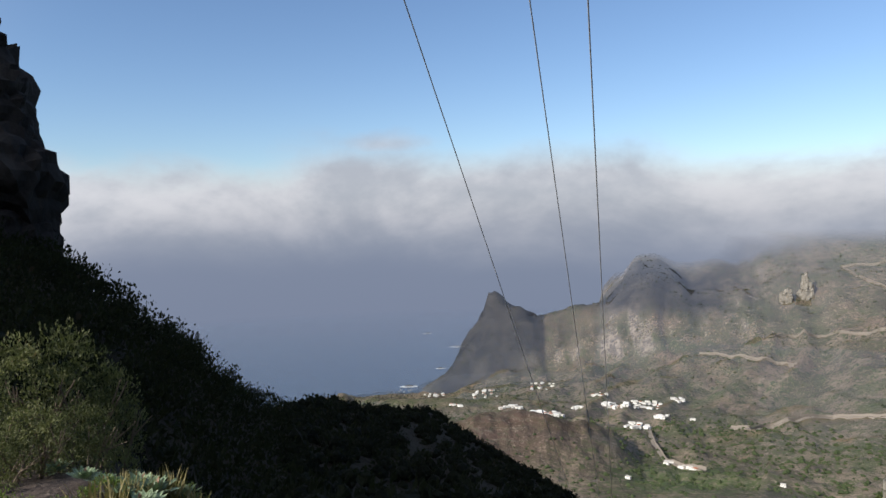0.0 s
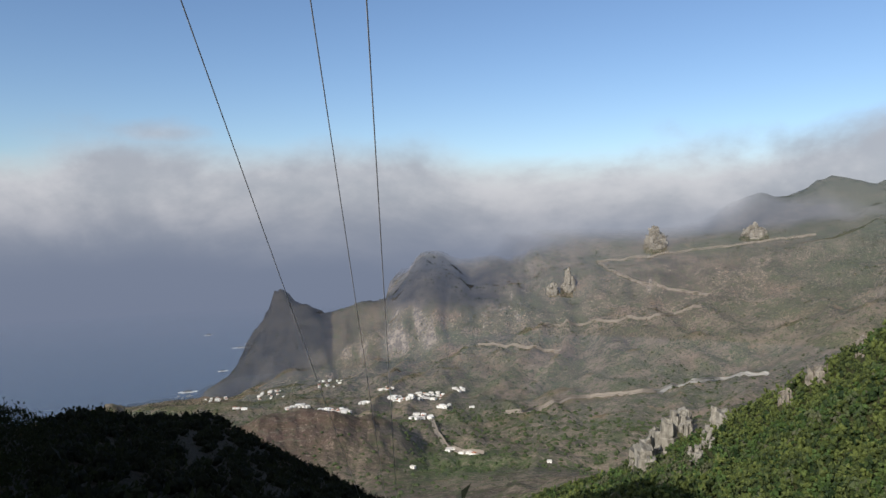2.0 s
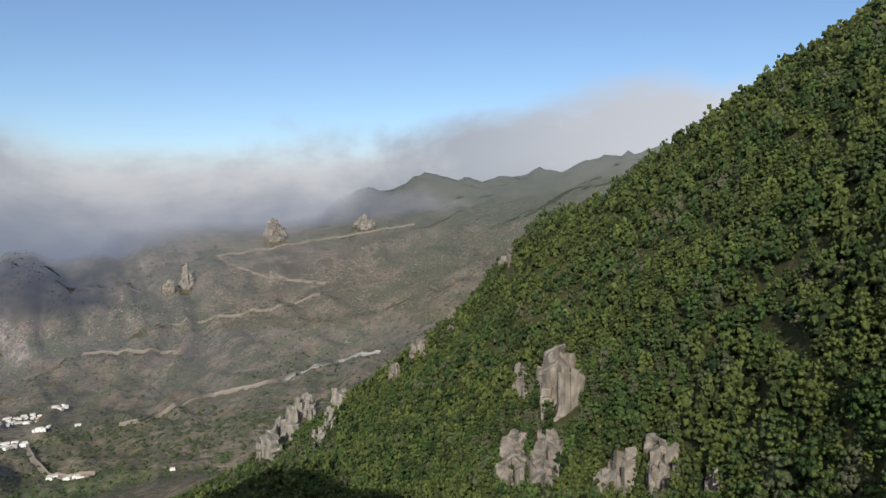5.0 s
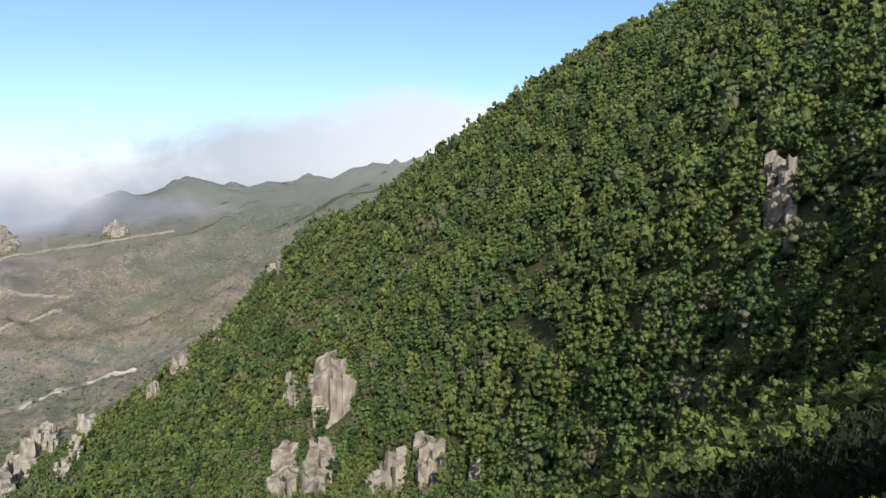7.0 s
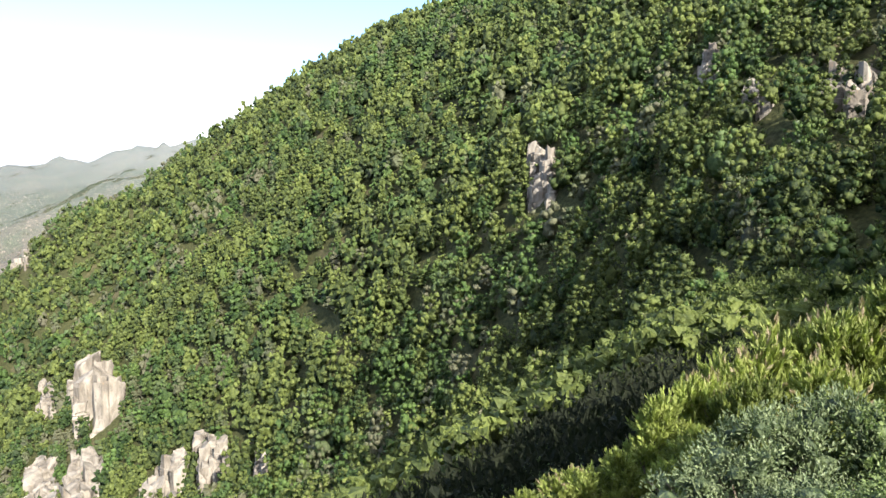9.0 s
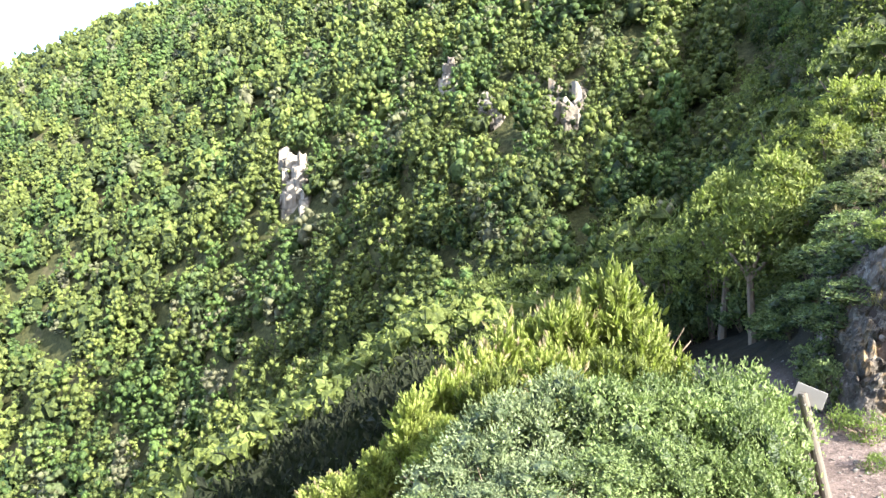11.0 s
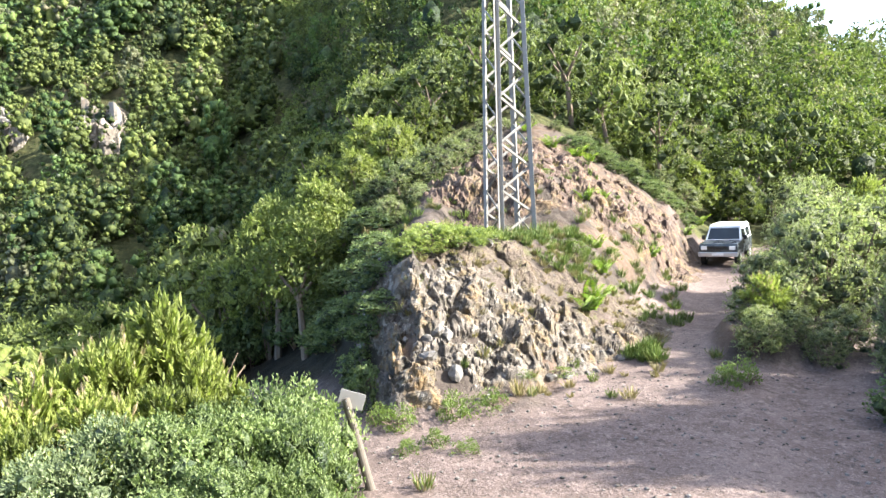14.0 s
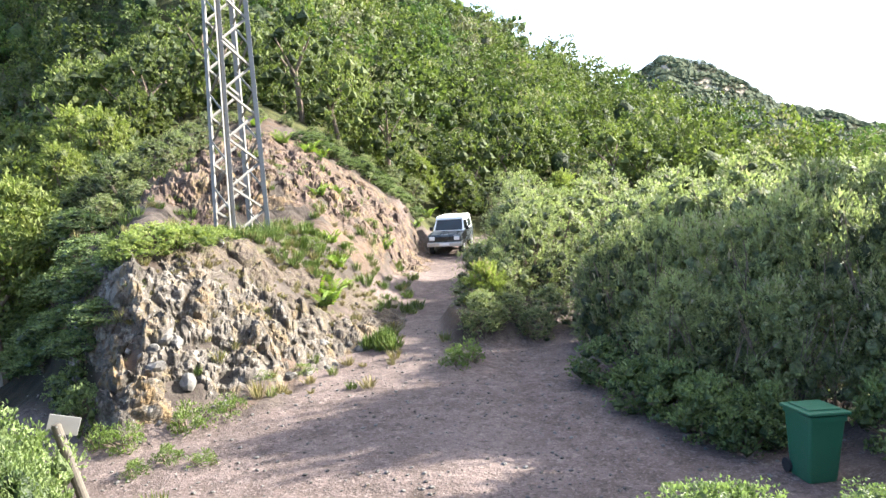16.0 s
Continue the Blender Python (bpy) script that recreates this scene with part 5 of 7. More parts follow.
TREE_KINDS = [shrub_kind("heath_tree", plumes(G, 30, 26, 5, 3.2, 4.2, 0.26, 0.10, 0.2, 0.4, 0.5, 0.52), HEATH, G, 6, 0.9, 3.4, 0.15 + 0.25 * k) for k in range(3)]

G_HIGH = np.random.default_rng(12)
# crowns set high so that light passes under these added shade trees
HIGH_KINDS = [shrub_kind("heath_tree", plumes(G_HIGH, 22, 30, 5, 3.2, 4.2, 0.26, 0.10, 0.5, 0.4, 0.5, 0.66), HEATH, G_HIGH, 6, 0.9, 3.6, 0.15 + 0.25 * k) for k in range(2)]


def plant(kinds, a, r, el_top, wide, label, category="shrub", group="", turn=None, full=None):
    """A shrub at a compass angle and distance, whose top is seen at el_top and which is wide metres across."""
    kind = kinds[int(G.integers(0, len(kinds)))]
    base = on_ground(a, r, 0.08)
    leafage = [c for c in kind.children if c.name.startswith("foliage")][0].data
    top = max(v.co.z for v in leafage.vertices) if full is None else full
    h = max(r * math.tan(radians(el_top)) - base.z, 0.25)
    reach = 2 * max(abs(v.co.x) for v in leafage.vertices)
    m = pose(*base, 0, 0, G.random() * 360 if turn is None else turn)
    if kind["made"] == 0:
        ob = kind
        ob.matrix_world = m
    else:
        ob = copy_thing(kind, m)
    kind["made"] = kind["made"] + 1
    h = min(h, wide * top / reach) if category == "plant" else h
    wide = min(max(wide, (0.45 if category == "tree" else 0.72) * h * reach / top), max((1.15 if category == "tree" else 1.7) * h * reach / top, 0.5))
    ob.scale = (wide / reach, wide / reach, h / top)
    return tagged(ob, label, category, group)


YELLOW = "bright yellow-green tree heath with upright plumes"
for a, r, el, w in ((86.5, 7.8, -24.4, 1.1), (90.0, 7.8, -22.6, 1.1), (93.6, 8.0, -21.0, 1.2), (97.2, 8.4, -19.2, 1.2), (100.6, 9.0, -14.6, 1.2), (103.2, 9.6, -12.8, 1.3), (106.0, 10.2, -11.2, 1.4), (109, 10.6, -8.8, 1.5),
                    (112.6, 10.9, -7.2, 1.6), (116.6, 11.2, -4.6, 1.4), (119.0, 10.6, -9.2, 1.3), (107, 9.0, -12.6, 1.5), (112, 9.3, -11.0, 1.6), (116.4, 9.4, -11.0, 1.5), (120.2, 9.6, -12.6, 1.2),
                    (103.5, 8.0, -17.0, 1.3), (114.0, 12.4, -8.0, 1.5), (118, 12.6, -9.2, 1.3), (109.5, 12.2, -10.0, 1.5)):
    plant(HEATH_KINDS, a, r, el, w, YELLOW, "shrub", "heath shrubs on the brink")
NEAR_BRAMBLES = ((105, 6.9, -17.6, 1.5), (108.5, 7.1, -14.8, 1.7), (112.5, 7.5, -13.0, 1.7), (116.2, 7.4, -13.6, 1.6), (106.5, 5.9, -22, 1.5), (111, 6.1, -19.5, 1.6), (115.5, 6.2, -19.0, 1.6), (119.8, 6.6, -17.5, 1.4), (119.0, 7.9, -13.4, 1.4), (122, 7.9, -14.0, 1.4))
EDGE_BRAMBLES = ((124.2, 8.2, -15.0, 1.0), (123.4, 6.9, -18.2, 1.2), (101.5, 6.2, -23.0, 1.3), (120.8, 5.6, -24, 1.2), (124.0, 6.0, -24, 0.9), (125.2, 8.6, -13.2, 1.4), (126.2, 7.8, -14.8, 1.2), (126.4, 6.9, -18.0, 1.0), (123.6, 9.4, -11.8, 1.4), (125.6, 6.2, -22.5, 0.9), (126.4, 10.0, -12.0, 1.5))
for a, r, el, w in NEAR_BRAMBLES + EDGE_BRAMBLES:
    if 104 < a < 115 and r < 7.6:
        plant(PALE_KINDS, a, r, el, w, "leafy shrub with slender pale grey-green leaves", "shrub", "leafy shrubs on the brink")
    else:
        plant(BRAMBLE_KINDS, a, r, el, w, "dense bramble shrub with broad sunlit leaves", "shrub", "brambles on the brink")

GREYGREEN = "tall dusty grey-green tree heath beside the track"
FRONT_HEATHS = ((161.0, 16.9, -8.8, 1.2), (162.1, 16.6, -8.3, 1.3), (163.1, 16.9, -7.9, 1.3), (164.2, 17.4, -7.4, 1.3), (161.4, 18.4, -6.4, 1.5), (162.6, 18.2, -5.4, 1.6), (163.8, 18.8, -4.6, 1.7), (162.0, 20.4, -3.6, 1.7), (163.4, 21.0, -2.6, 2.0), (163.9, 18.2, -7.5, 1.3), (164.9, 20.5, -3.0, 1.7), (165.6, 19.6, -1.2, 2.2), (166.6, 20.6, -0.2, 2.6), (165.4, 23.5, 0.2, 2.8), (168.2, 23.5, 0.4, 2.8), (164.6, 24.5, -1.4, 2.0), (163.5, 21.5, -4.0, 1.3), (170.5, 25.5, 0.5, 3.0), (166.3, 17.0, -8.4, 1.2), (167.4, 18.0, -6.6, 1.5), (168.3, 19.6, -4.0, 1.9), (171.2, 17.8, -4.4, 1.8), (170.9, 16.4, -7.6, 1.3), (172.2, 16.2, -4.0, 1.9), (173.9, 15.6, -2.6, 2.1), (176.3, 14.8, -2.0, 2.2), (179.2, 14.2, -1.6, 2.2))
MIDDLE_HEATHS = ((182.2, 13.8, -1.0, 2.2), (185.2, 13.4, -0.4, 2.2), (188.4, 13.2, -0.8, 2.2), (191.8, 12.8, -0.6, 2.2), (195.2, 12.8, -0.6, 2.2), (174, 18.5, 0.2, 3.0), (178, 18, 0.9, 3.0), (182, 17.5, 1.4, 3.0), (187, 17, 1.4, 3.2), (192, 17, 1.6, 3.2), (175, 23, 0.6, 3.4), (180, 24, 1.0, 3.4), (186, 24, 1.5, 3.4))
BACK_HEATHS = ((192, 24, 1.6, 3.4), (172, 31, 1.2, 3.6), (177, 33, 1.4, 3.8), (183, 33, 1.8, 3.8), (189, 33, 1.6, 3.8), (166, 31, 1.2, 3.4), (169, 36, 2.0, 3.8), (164.5, 37, 1.8, 3.6), (187.5, 12.4, -7.0, 1.9), (191.5, 12.0, -6.3, 2.0), (184.3, 12.3, -7.0, 1.9), (180.6, 12.4, -7.5, 1.9), (177.2, 13, -7.0, 1.9))
for a, r, el, w in FRONT_HEATHS + MIDDLE_HEATHS + BACK_HEATHS:
    mixed = G.random()
    plant(HEATH_KINDS if mixed < 0.12 else TALL_KINDS if r < 17.2 else BACK_KINDS, a, r, el + G.normal() * 0.5, w, GREYGREEN, "shrub", "heath shrubs beside the track")
for a, r, el, w in ((171.6, 13.7, -11.6, 1.5), (174.4, 12.5, -13.0, 1.5), (177.0, 11.9, -13.2, 1.5), (179.4, 11.2, -14.2, 1.5), (181.6, 11.0, -15.2, 1.3), (183.4, 11.3, -14.6, 1.2), (191.5, 11.0, -13.0, 1.4), (194, 9.8, -15.4, 1.4)):
    plant(LOW_BRAMBLE, a, r, el, w, "low dark-green bramble at the edge of the clearing", "shrub", "brambles by the bin")
# plants on the bank at one's feet
for a, r, el, w in ((178.5, 5.6, -21.6, 1.3), (181.2, 5.8, -21.2, 1.3), (187.0, 6.0, -21.2, 0.8), (190, 6.0, -20.6, 1.2), (175.6, 5.4, -22.6, 1.1)):
    plant(BRAMBLE_KINDS, a, r, el, w, "leafy weed on the bank above the clearing", "plant", "plants on the bank")
# rocky hill: weeds, yellow shrub, heath behind
for a, r, el, w in ((134.1, 12.6, -13.2, 0.8), (138.7, 12.8, -13.0, 0.9), (137.1, 11.6, -15.8, 0.7), (141.6, 13.2, -14.0, 0.8), (132.6, 13.0, -12.0, 0.7), (135.6, 14.6, -5.8, 0.7), (133.2, 15.0, -6.2, 0.7), (159.8, 14.6, -12.2, 0.9), (160.8, 14.9, -11.4, 0.9), (147.2, 15.0, -12.6, 0.9),
                    (144.2, 14.2, -13.4, 0.7), (146.2, 18.6, -2.2, 1.5), (143.2, 18.8, -1.8, 1.6), (148.4, 19.2, -2.6, 1.2), (141.2, 19.0, -1.4, 1.3), (151.5, 21, -2.6, 0.8), (146.5, 24, 1.0, 0.9), (153.5, 25.5, -1.2, 0.8), (139.6, 11.2, -17.8, 0.6), (134.6, 11.4, -17.6, 0.6)):
    plant(WEED_KINDS, a, r, el, w, "low green weeds growing among the rocks", "plant", "weeds on the rocky hill")
for a, r, el, w in ((135.8, 15.4, -1.6, 1.4), (137.4, 15.7, -0.7, 1.7), (139.2, 16.0, -0.8, 1.6), (141.2, 16.8, -1.2, 1.3)):
    plant(YELLOW_KINDS, a, r, el, w, "yellow-green leafy shrub on top of the rock", "shrub", "yellow shrubs on the rock")
for a, r, el, w in ((134.0, 22, 1.5, 2.0), (135.5, 24, 4.6, 2.2), (136.5, 22.6, 2.4, 1.8), (137.5, 24.6, 5.6, 2.2), (139.2, 25.6, 6.2, 2.0), (138.5, 23.0, 1.8, 1.5), (140.4, 27, 6.6, 2.0), (133.2, 24.6, 3.2, 2.0), (141.8, 29.2, 7.4, 2.2), (143.5, 29.6, 7.2, 2.0), (145.5, 29.9, 7.4, 2.2), (147.5, 30.2, 6.9, 2.0), (149.5, 30.6, 6.0, 2.2),
                    (151.4, 31.4, 4.8, 2.0), (153.4, 32.4, 3.6, 2.2), (155.4, 33.6, 2.6, 2.0), (157.0, 34.8, 1.6, 2.0)):
    plant(BACK_KINDS, a, r, el, w, "grey-green heath shrub with bare twigs on the hill", "shrub", "heath shrubs on the hill")
for a, r, el, w in ((121.2, 27, -3.4, 3.0), (124.0, 25.5, 0.6, 3.2), (128.4, 24.5, 3.6, 3.4), (131.4, 26.5, 5.4, 3.4), (134.4, 28.5, 8.0, 3.2), (136.8, 30.5, 9.2, 3.4), (139.8, 32, 9.4, 3.4), (143, 32.5, 9.2, 3.2), (146.5, 33, 9.0, 3.4), (149.6, 33.5, 7.6, 3.2),
                    (152.4, 34.5, 6.0, 3.2), (155, 36, 4.6, 3.2), (157.6, 38, 3.4, 3.2), (118, 29, -4.4, 3.0), (160.6, 40, 2.4, 3.2), (132.5, 30, 8, 3.2), (129.0, 29, 5, 3.2), (125.2, 30, 2.4, 3.2)):
    plant(TREE_KINDS, a, r, el, w, "sunlit tree heath at the foot of the wooded slope", "tree", "heath trees round the hill")
PATH_BRAMBLES = ((129.4, 19.0, -8.6, 2.0), (130.9, 16.6, -8.0, 1.6), (131.2, 14.8, -10.4, 1.3), (129.2, 22, -6.5, 2.2), (131.6, 19, -5.0, 2.0), (132.3, 22, -1.6, 2.2), (133.3, 25, 1.2, 2.0), (122.5, 26, -7.0, 2.2), (119.8, 25, -8.0, 2.2), (117.6, 22, -10.0, 2.2), (130.4, 18.0, -6.4, 2.0), (131.2, 21, -3.4, 2.2), (131.8, 23.5, -0.4, 2.2), (130.2, 24.5, -1.6, 2.2))
HILL_BRAMBLES = ((132.0, 16.6, -6.6, 1.6), (132.8, 19.6, -2.6, 1.8), (134.2, 22.4, 0.4, 1.6), (131.6, 13.9, -11.8, 1.0), (128.0, 21.0, -8.6, 1.8), (126.4, 24.5, -6.6, 2.4), (124.4, 27, -5.6, 2.4), (134.0, 27.5, 4.6, 2.2), (136.0, 29.0, 5.8, 2.2), (132.6, 26.6, 3.0, 2.4), (150.6, 31, 2.8, 1.8), (153.0, 32, 1.6, 1.8), (155.2, 33.5, 0.4, 1.8), (157.2, 35, -0.6, 1.8))
for a, r, el, w in PATH_BRAMBLES + HILL_BRAMBLES:
    plant(LOW_BRAMBLE, a, r, el, w, "shaded green bramble beside the footpath", "shrub", "brambles by the footpath")
# unseen tall heath trees, added on the sunny side to shade the clearing
for a, r, el, w in ((201.7, 20.6, 18.6, 2.6), (205.0, 20.9, 18.4, 2.6), (203.5, 22.6, 18.2, 2.8), (204, 15.5, 12.0, 2.2), (208, 14.0, 11.0, 2.6), (212, 16.5, 13.5, 2.8), (214, 19.0, 16.5, 2.8)):
    plant(HIGH_KINDS, a, r, el, w, "unseen tall tree heath with a high crown, added for its shadow", "tree", "heath trees round the hill")
# low shrubs on the slope under the brink
brink_gen = np.random.default_rng(88)
for k in range(16):
    a, r = 83 + 21 * (k * 0.618 % 1), 10.5 + 13 * (k / 16) ** 0.8
    p = on_ground(a, r)
    plant(LOW_BRAMBLE, a, r, math.degrees(math.atan2(p.z + 0.5 + 0.4 * brink_gen.random(), r)), 2.0, "dark green shrub on the slope under the brink", "shrub", "shrubs under the brink")
# bramble mats all over the shaded flank of the hill
flank_gen = np.random.default_rng(87)
for k in range(20):
    a, el = 128.6 + 5.4 * (k * 0.618 % 1), -10.5 + 13.0 * k / 20 + flank_gen.normal() * 0.4
    p = seen_ground(a, el, 12.8)
    plant(LOW_BRAMBLE, a, math.hypot(p.x, p.y), el + 2.0, 1.9, "shaded green bramble beside the footpath", "shrub", "brambles by the footpath")
# a fringe of brambles along the far edge of the bare hill
for k in range(11):
    a = 148.6 + 0.85 * k
    r = float(line_distance(5, a)) + 0.6 + 0.8 * flank_gen.random()
    p = on_ground(a, r)
    plant(LOW_BRAMBLE, a, r, math.degrees(math.atan2(p.z + 0.45 + 0.35 * flank_gen.random(), r)), 1.5, "green bramble along the edge of the bare hill", "shrub", "brambles on the hill")
# laurels with bare trunks over the footpath
for k, (a, r, el, w) in enumerate(((126.9, 22.0, -0.4, 4.0), (124.6, 24.5, 0.8, 4.2), (128.6, 24.0, 2.2, 4.0))):
    trunk_tree = tree_kind(20 + k, 0.42)
    base = on_ground(a, r, 0.1)
    trunk_tree.matrix_world = pose(*base, 0, 0, 90 * k)
    high = (r * math.tan(radians(el)) - base.z) / 4.5
    trunk_tree.scale = (w / 4.0, w / 4.0, high)
    tagged(trunk_tree, "laurel tree with a bare trunk over the footpath", "tree", "laurels over the footpath")
# the slope under the rock tower
plant(OLIVE_KINDS, -27.8, 8.4, -6.2, 1.2, "grey-green shrub on the dry slope", "shrub", "shrubs of the dry slope")
for a, r, el, w in ((-30.8, 8.2, -6.8, 1.2), (-33.4, 7.4, -8.4, 1.1), (-25.4, 8.6, -9.4, 0.9), (-30.0, 7.0, -11.6, 0.8), (-27.0, 7.4, -12.0, 0.8), (-32.6, 6.6, -12.6, 0.8)):
    plant(OLIVE_KINDS, a, r, el, w, "grey-green shrub on the dry slope", "shrub", "shrubs of the dry slope")
for a, r, el, w in ((-31.2, 5.6, -17.5, 0.5), (-28.2, 5.4, -19.2, 0.4), (-33.4, 5.9, -15.2, 0.5), (-25.5, 5.8, -17.6, 0.5), (-20.6, 6.0, -18.6, 0.45), (-18.2, 6.0, -19.2, 0.4)):
    plant(WEED_KINDS, a, r, el, w, "low green weeds on the dry slope", "plant", "weeds of the dry slope")


def fern(gen, fronds=16, length=0.9):
    """Arching fronds with leaflets on both sides."""
    vs, fs, base = [], [], 0
    for k in range(fronds):
        g = k * 2.4 + gen.random() * 0.5
        out = np.array([math.cos(g), math.sin(g), 0])
        L = length * (0.7 + 0.5 * gen.random())
        u = np.linspace(0.12, 1, 15)
        pos = out * (u * L * 0.62)[:, None] + np.array([0, 0, 1.0]) * (L * (1.05 * u - 0.5 * u * u))[:, None]
        side = np.cross(out, [0, 0, 1.0])
        for sgn in (-1, 1):
            along = side * sgn + out * 0.5 + np.array([0, 0, 0.12])
            ln = 0.24 * L * (1.1 - u * 0.85)
            v, f = cards(pos + unit(along) * ln[:, None] * 0.5, np.repeat(along[None], len(u), 0), np.repeat(np.array([[0, 0, 1.0]]) + out * 0.4, len(u), 0), ln, ln * 0.42, 0.1)
            vs.append(v), fs.append(f + base)
            base += len(v)
    v = np.concatenate(vs)
    return v, np.concatenate(fs), np.repeat(gen.random(len(v) // 4), 4)


fern_first = []
for a, el, s in ((149.5, -8.4, 1.25), (150.0, -7.9, 1.0), (150.7, -5.4, 0.9), (150.3, -3.4, 0.8), (149.6, 0.4, 0.85), (150.9, 0.3, 0.85), (147.1, 4.6, 0.9), (149.0, 3.8, 0.9), (150.0, 3.4, 0.8), (158.0, -1.9, 1.0), (154.5, -4.2, 0.8), (157.1, -2.6, 0.8), (145.2, 6.0, 0.8)):
    p = seen_ground(a, el, 12.0)
    if not fern_first:
        root = new("fern")
        v, f, t = fern(np.random.default_rng(21))
        part("frond_rosette", mesh_of("frond_rosette", v, f, (FERN,), False, t), None, root)
        root.matrix_world = pose(p.x, p.y, p.z - 0.05)
        fern_first.append(root)
    else:
        root = copy_thing(fern_first[0], pose(p.x, p.y, p.z - 0.05, 0, 0, a * 77))
    root.scale = (s, s, s)
    tagged(root, "bright green fern clump on the rocky slope", "fern", "ferns on the rocky hill")


def rosette(gen, count=34, size=0.16):
    """A fleshy rosette of spoon-shaped leaves."""
    k = np.arange(count)
    g, t = k * 2.39996, k / count
    out = np.stack([np.cos(g), np.sin(g), np.zeros(count)], 1)
    along = out * (1.05 - 0.75 * t)[:, None] + np.array([0, 0, 1.0]) * (0.15 + 0.9 * t)[:, None]
    ln = size * (1.0 - 0.55 * t)
    v, f = cards(unit(along) * ln[:, None] * 0.55 + np.array([0, 0, 0.06]), along, np.repeat([[0, 0, 1.0]], count, 0) - out * 0.3, ln, ln * 0.5, -0.1)
    return v, f, np.repeat(gen.random(count), 4)


first_rosette = []
for a, el, s in ((-22.4, -19.8, 1.3), (-23.4, -19.2, 1.2), (-21.2, -19.4, 1.2), (-24.6, -19.6, 1.0), (-22.0, -18.6, 1.1), (-20.2, -20.2, 1.0), (-25.6, -18.6, 1.0), (-27.0, -17.8, 0.9), (-23.0, -20.6, 1.2), (-19.2, -20.4, 0.9), (-28.6, -17.0, 0.9), (-24.0, -18.0, 0.8)):
    p = seen_ground(a, el, 3.0)
    if not first_rosette:
        root = new("succulent")
        v, f, t = rosette(np.random.default_rng(23))
        part("leaf_rosette", mesh_of("leaf_rosette", v, f, (SUCCULENT,), True, t), None, root)
        root.matrix_world = pose(*p)
        first_rosette.append(root)
    else:
        root = copy_thing(first_rosette[0], pose(p.x, p.y, p.z, 12 * math.sin(a * 9), 10 * math.cos(a * 7), a * 91))
    root.scale = (s, s, s)
    tagged(root, "pale green succulent rosette on the dry slope", "succulent", "succulents of the dry slope")


def tuft(gen, blades=60, length=0.45, spread=0.16):
    g = gen.random(blades) * 6.28
    root = np.stack([np.cos(g), np.sin(g), np.zeros(blades)], 1) * (spread * np.sqrt(gen.random(blades)))[:, None]
    along = np.stack([np.cos(g) * 0.35, np.sin(g) * 0.35, np.ones(blades)], 1) + gen.normal(size=(blades, 3)) * 0.18
    ln = length * (0.5 + 0.7 * gen.random(blades))
    return (*cards(root + unit(along) * ln[:, None] * 0.5, along, gen.normal(size=(blades, 3)), ln, np.full(blades, 0.006), 0.12), np.repeat(gen.random(blades), 4))


def grass_patches():
    gen = np.random.default_rng(41)
    sets = [tuft(gen, 70) for _ in range(4)]
    pts, size = [], []

    def add(a, r, s):
        x, y = spot(a, r)
        pts.append((x, y, ground_z(x, y) - 0.02)), size.append((s, s, s * (0.7 + 0.6 * gen.random())))
    for _ in range(18):      # at the foot of the rock and on its top
        add(131 + gen.random() * 22, 12.9 + gen.random() * 6.0, 0.22 + 0.28 * gen.random())
    for _ in range(150):
        add(133 + gen.random() * 24, 19 + gen.random() * 9, 0.4 + 0.4 * gen.random())
    for _ in range(170):      # the green shelf round the pylon's foot
        add(141.5 + gen.random() * 8.5, 17.8 + gen.random() * 2.8, 0.3 + 0.35 * gen.random())
    for _ in range(4):
        add(127 + gen.random() * 10, 7.0 + gen.random() * 3.0, 0.4 + 0.4 * gen.random())
    for _ in range(6):
        add(158.5 + gen.random() * 6, 15.6 + gen.random() * 4, 0.4 + 0.4 * gen.random())
    for _ in range(24):
        add(154.0 + gen.normal() * 0.5, 16.6 + gen.normal() * 0.22, 0.6 + 0.25 * gen.random())
    joined("grass", sets, np.array(pts), np.array(size), gen.random(len(pts)) * 6.28, WEED, gen, "green grass tufts along the rocks and the track", "grass")
    pts, size = [], []
    for _ in range(10):
        add(-24 + gen.random() * 10, 5.0 + gen.random() * 1.2, 0.25 + 0.3 * gen.random())
    for _ in range(22):
        add(-36 + gen.random() * 24, 4.2 + gen.random() * 5, 0.3 + 0.4 * gen.random())
    for _ in range(150):
        add(132 + gen.random() * 24, 13.5 + gen.random() * 13, 0.25 + 0.4 * gen.random())
    for _ in range(260):      # straw on the rock's crown
        a = 134.5 + gen.random() * 19
        add(a, np.interp(a, [134, 140, 150, 154], [14.0, 14.4, 16.6, 18.2]) + gen.random() * 3.0, 0.16 + 0.26 * gen.random())
    for _ in range(80):
        add(60 + gen.random() * 75, 4.5 + gen.random() * 3, 0.4 + 0.3 * gen.random())
    joined("grass", sets, np.array(pts), np.array(size), gen.random(len(pts)) * 6.28, DRY, gen, "dry straw-coloured grass on the stony slopes", "grass")


grass_patches()


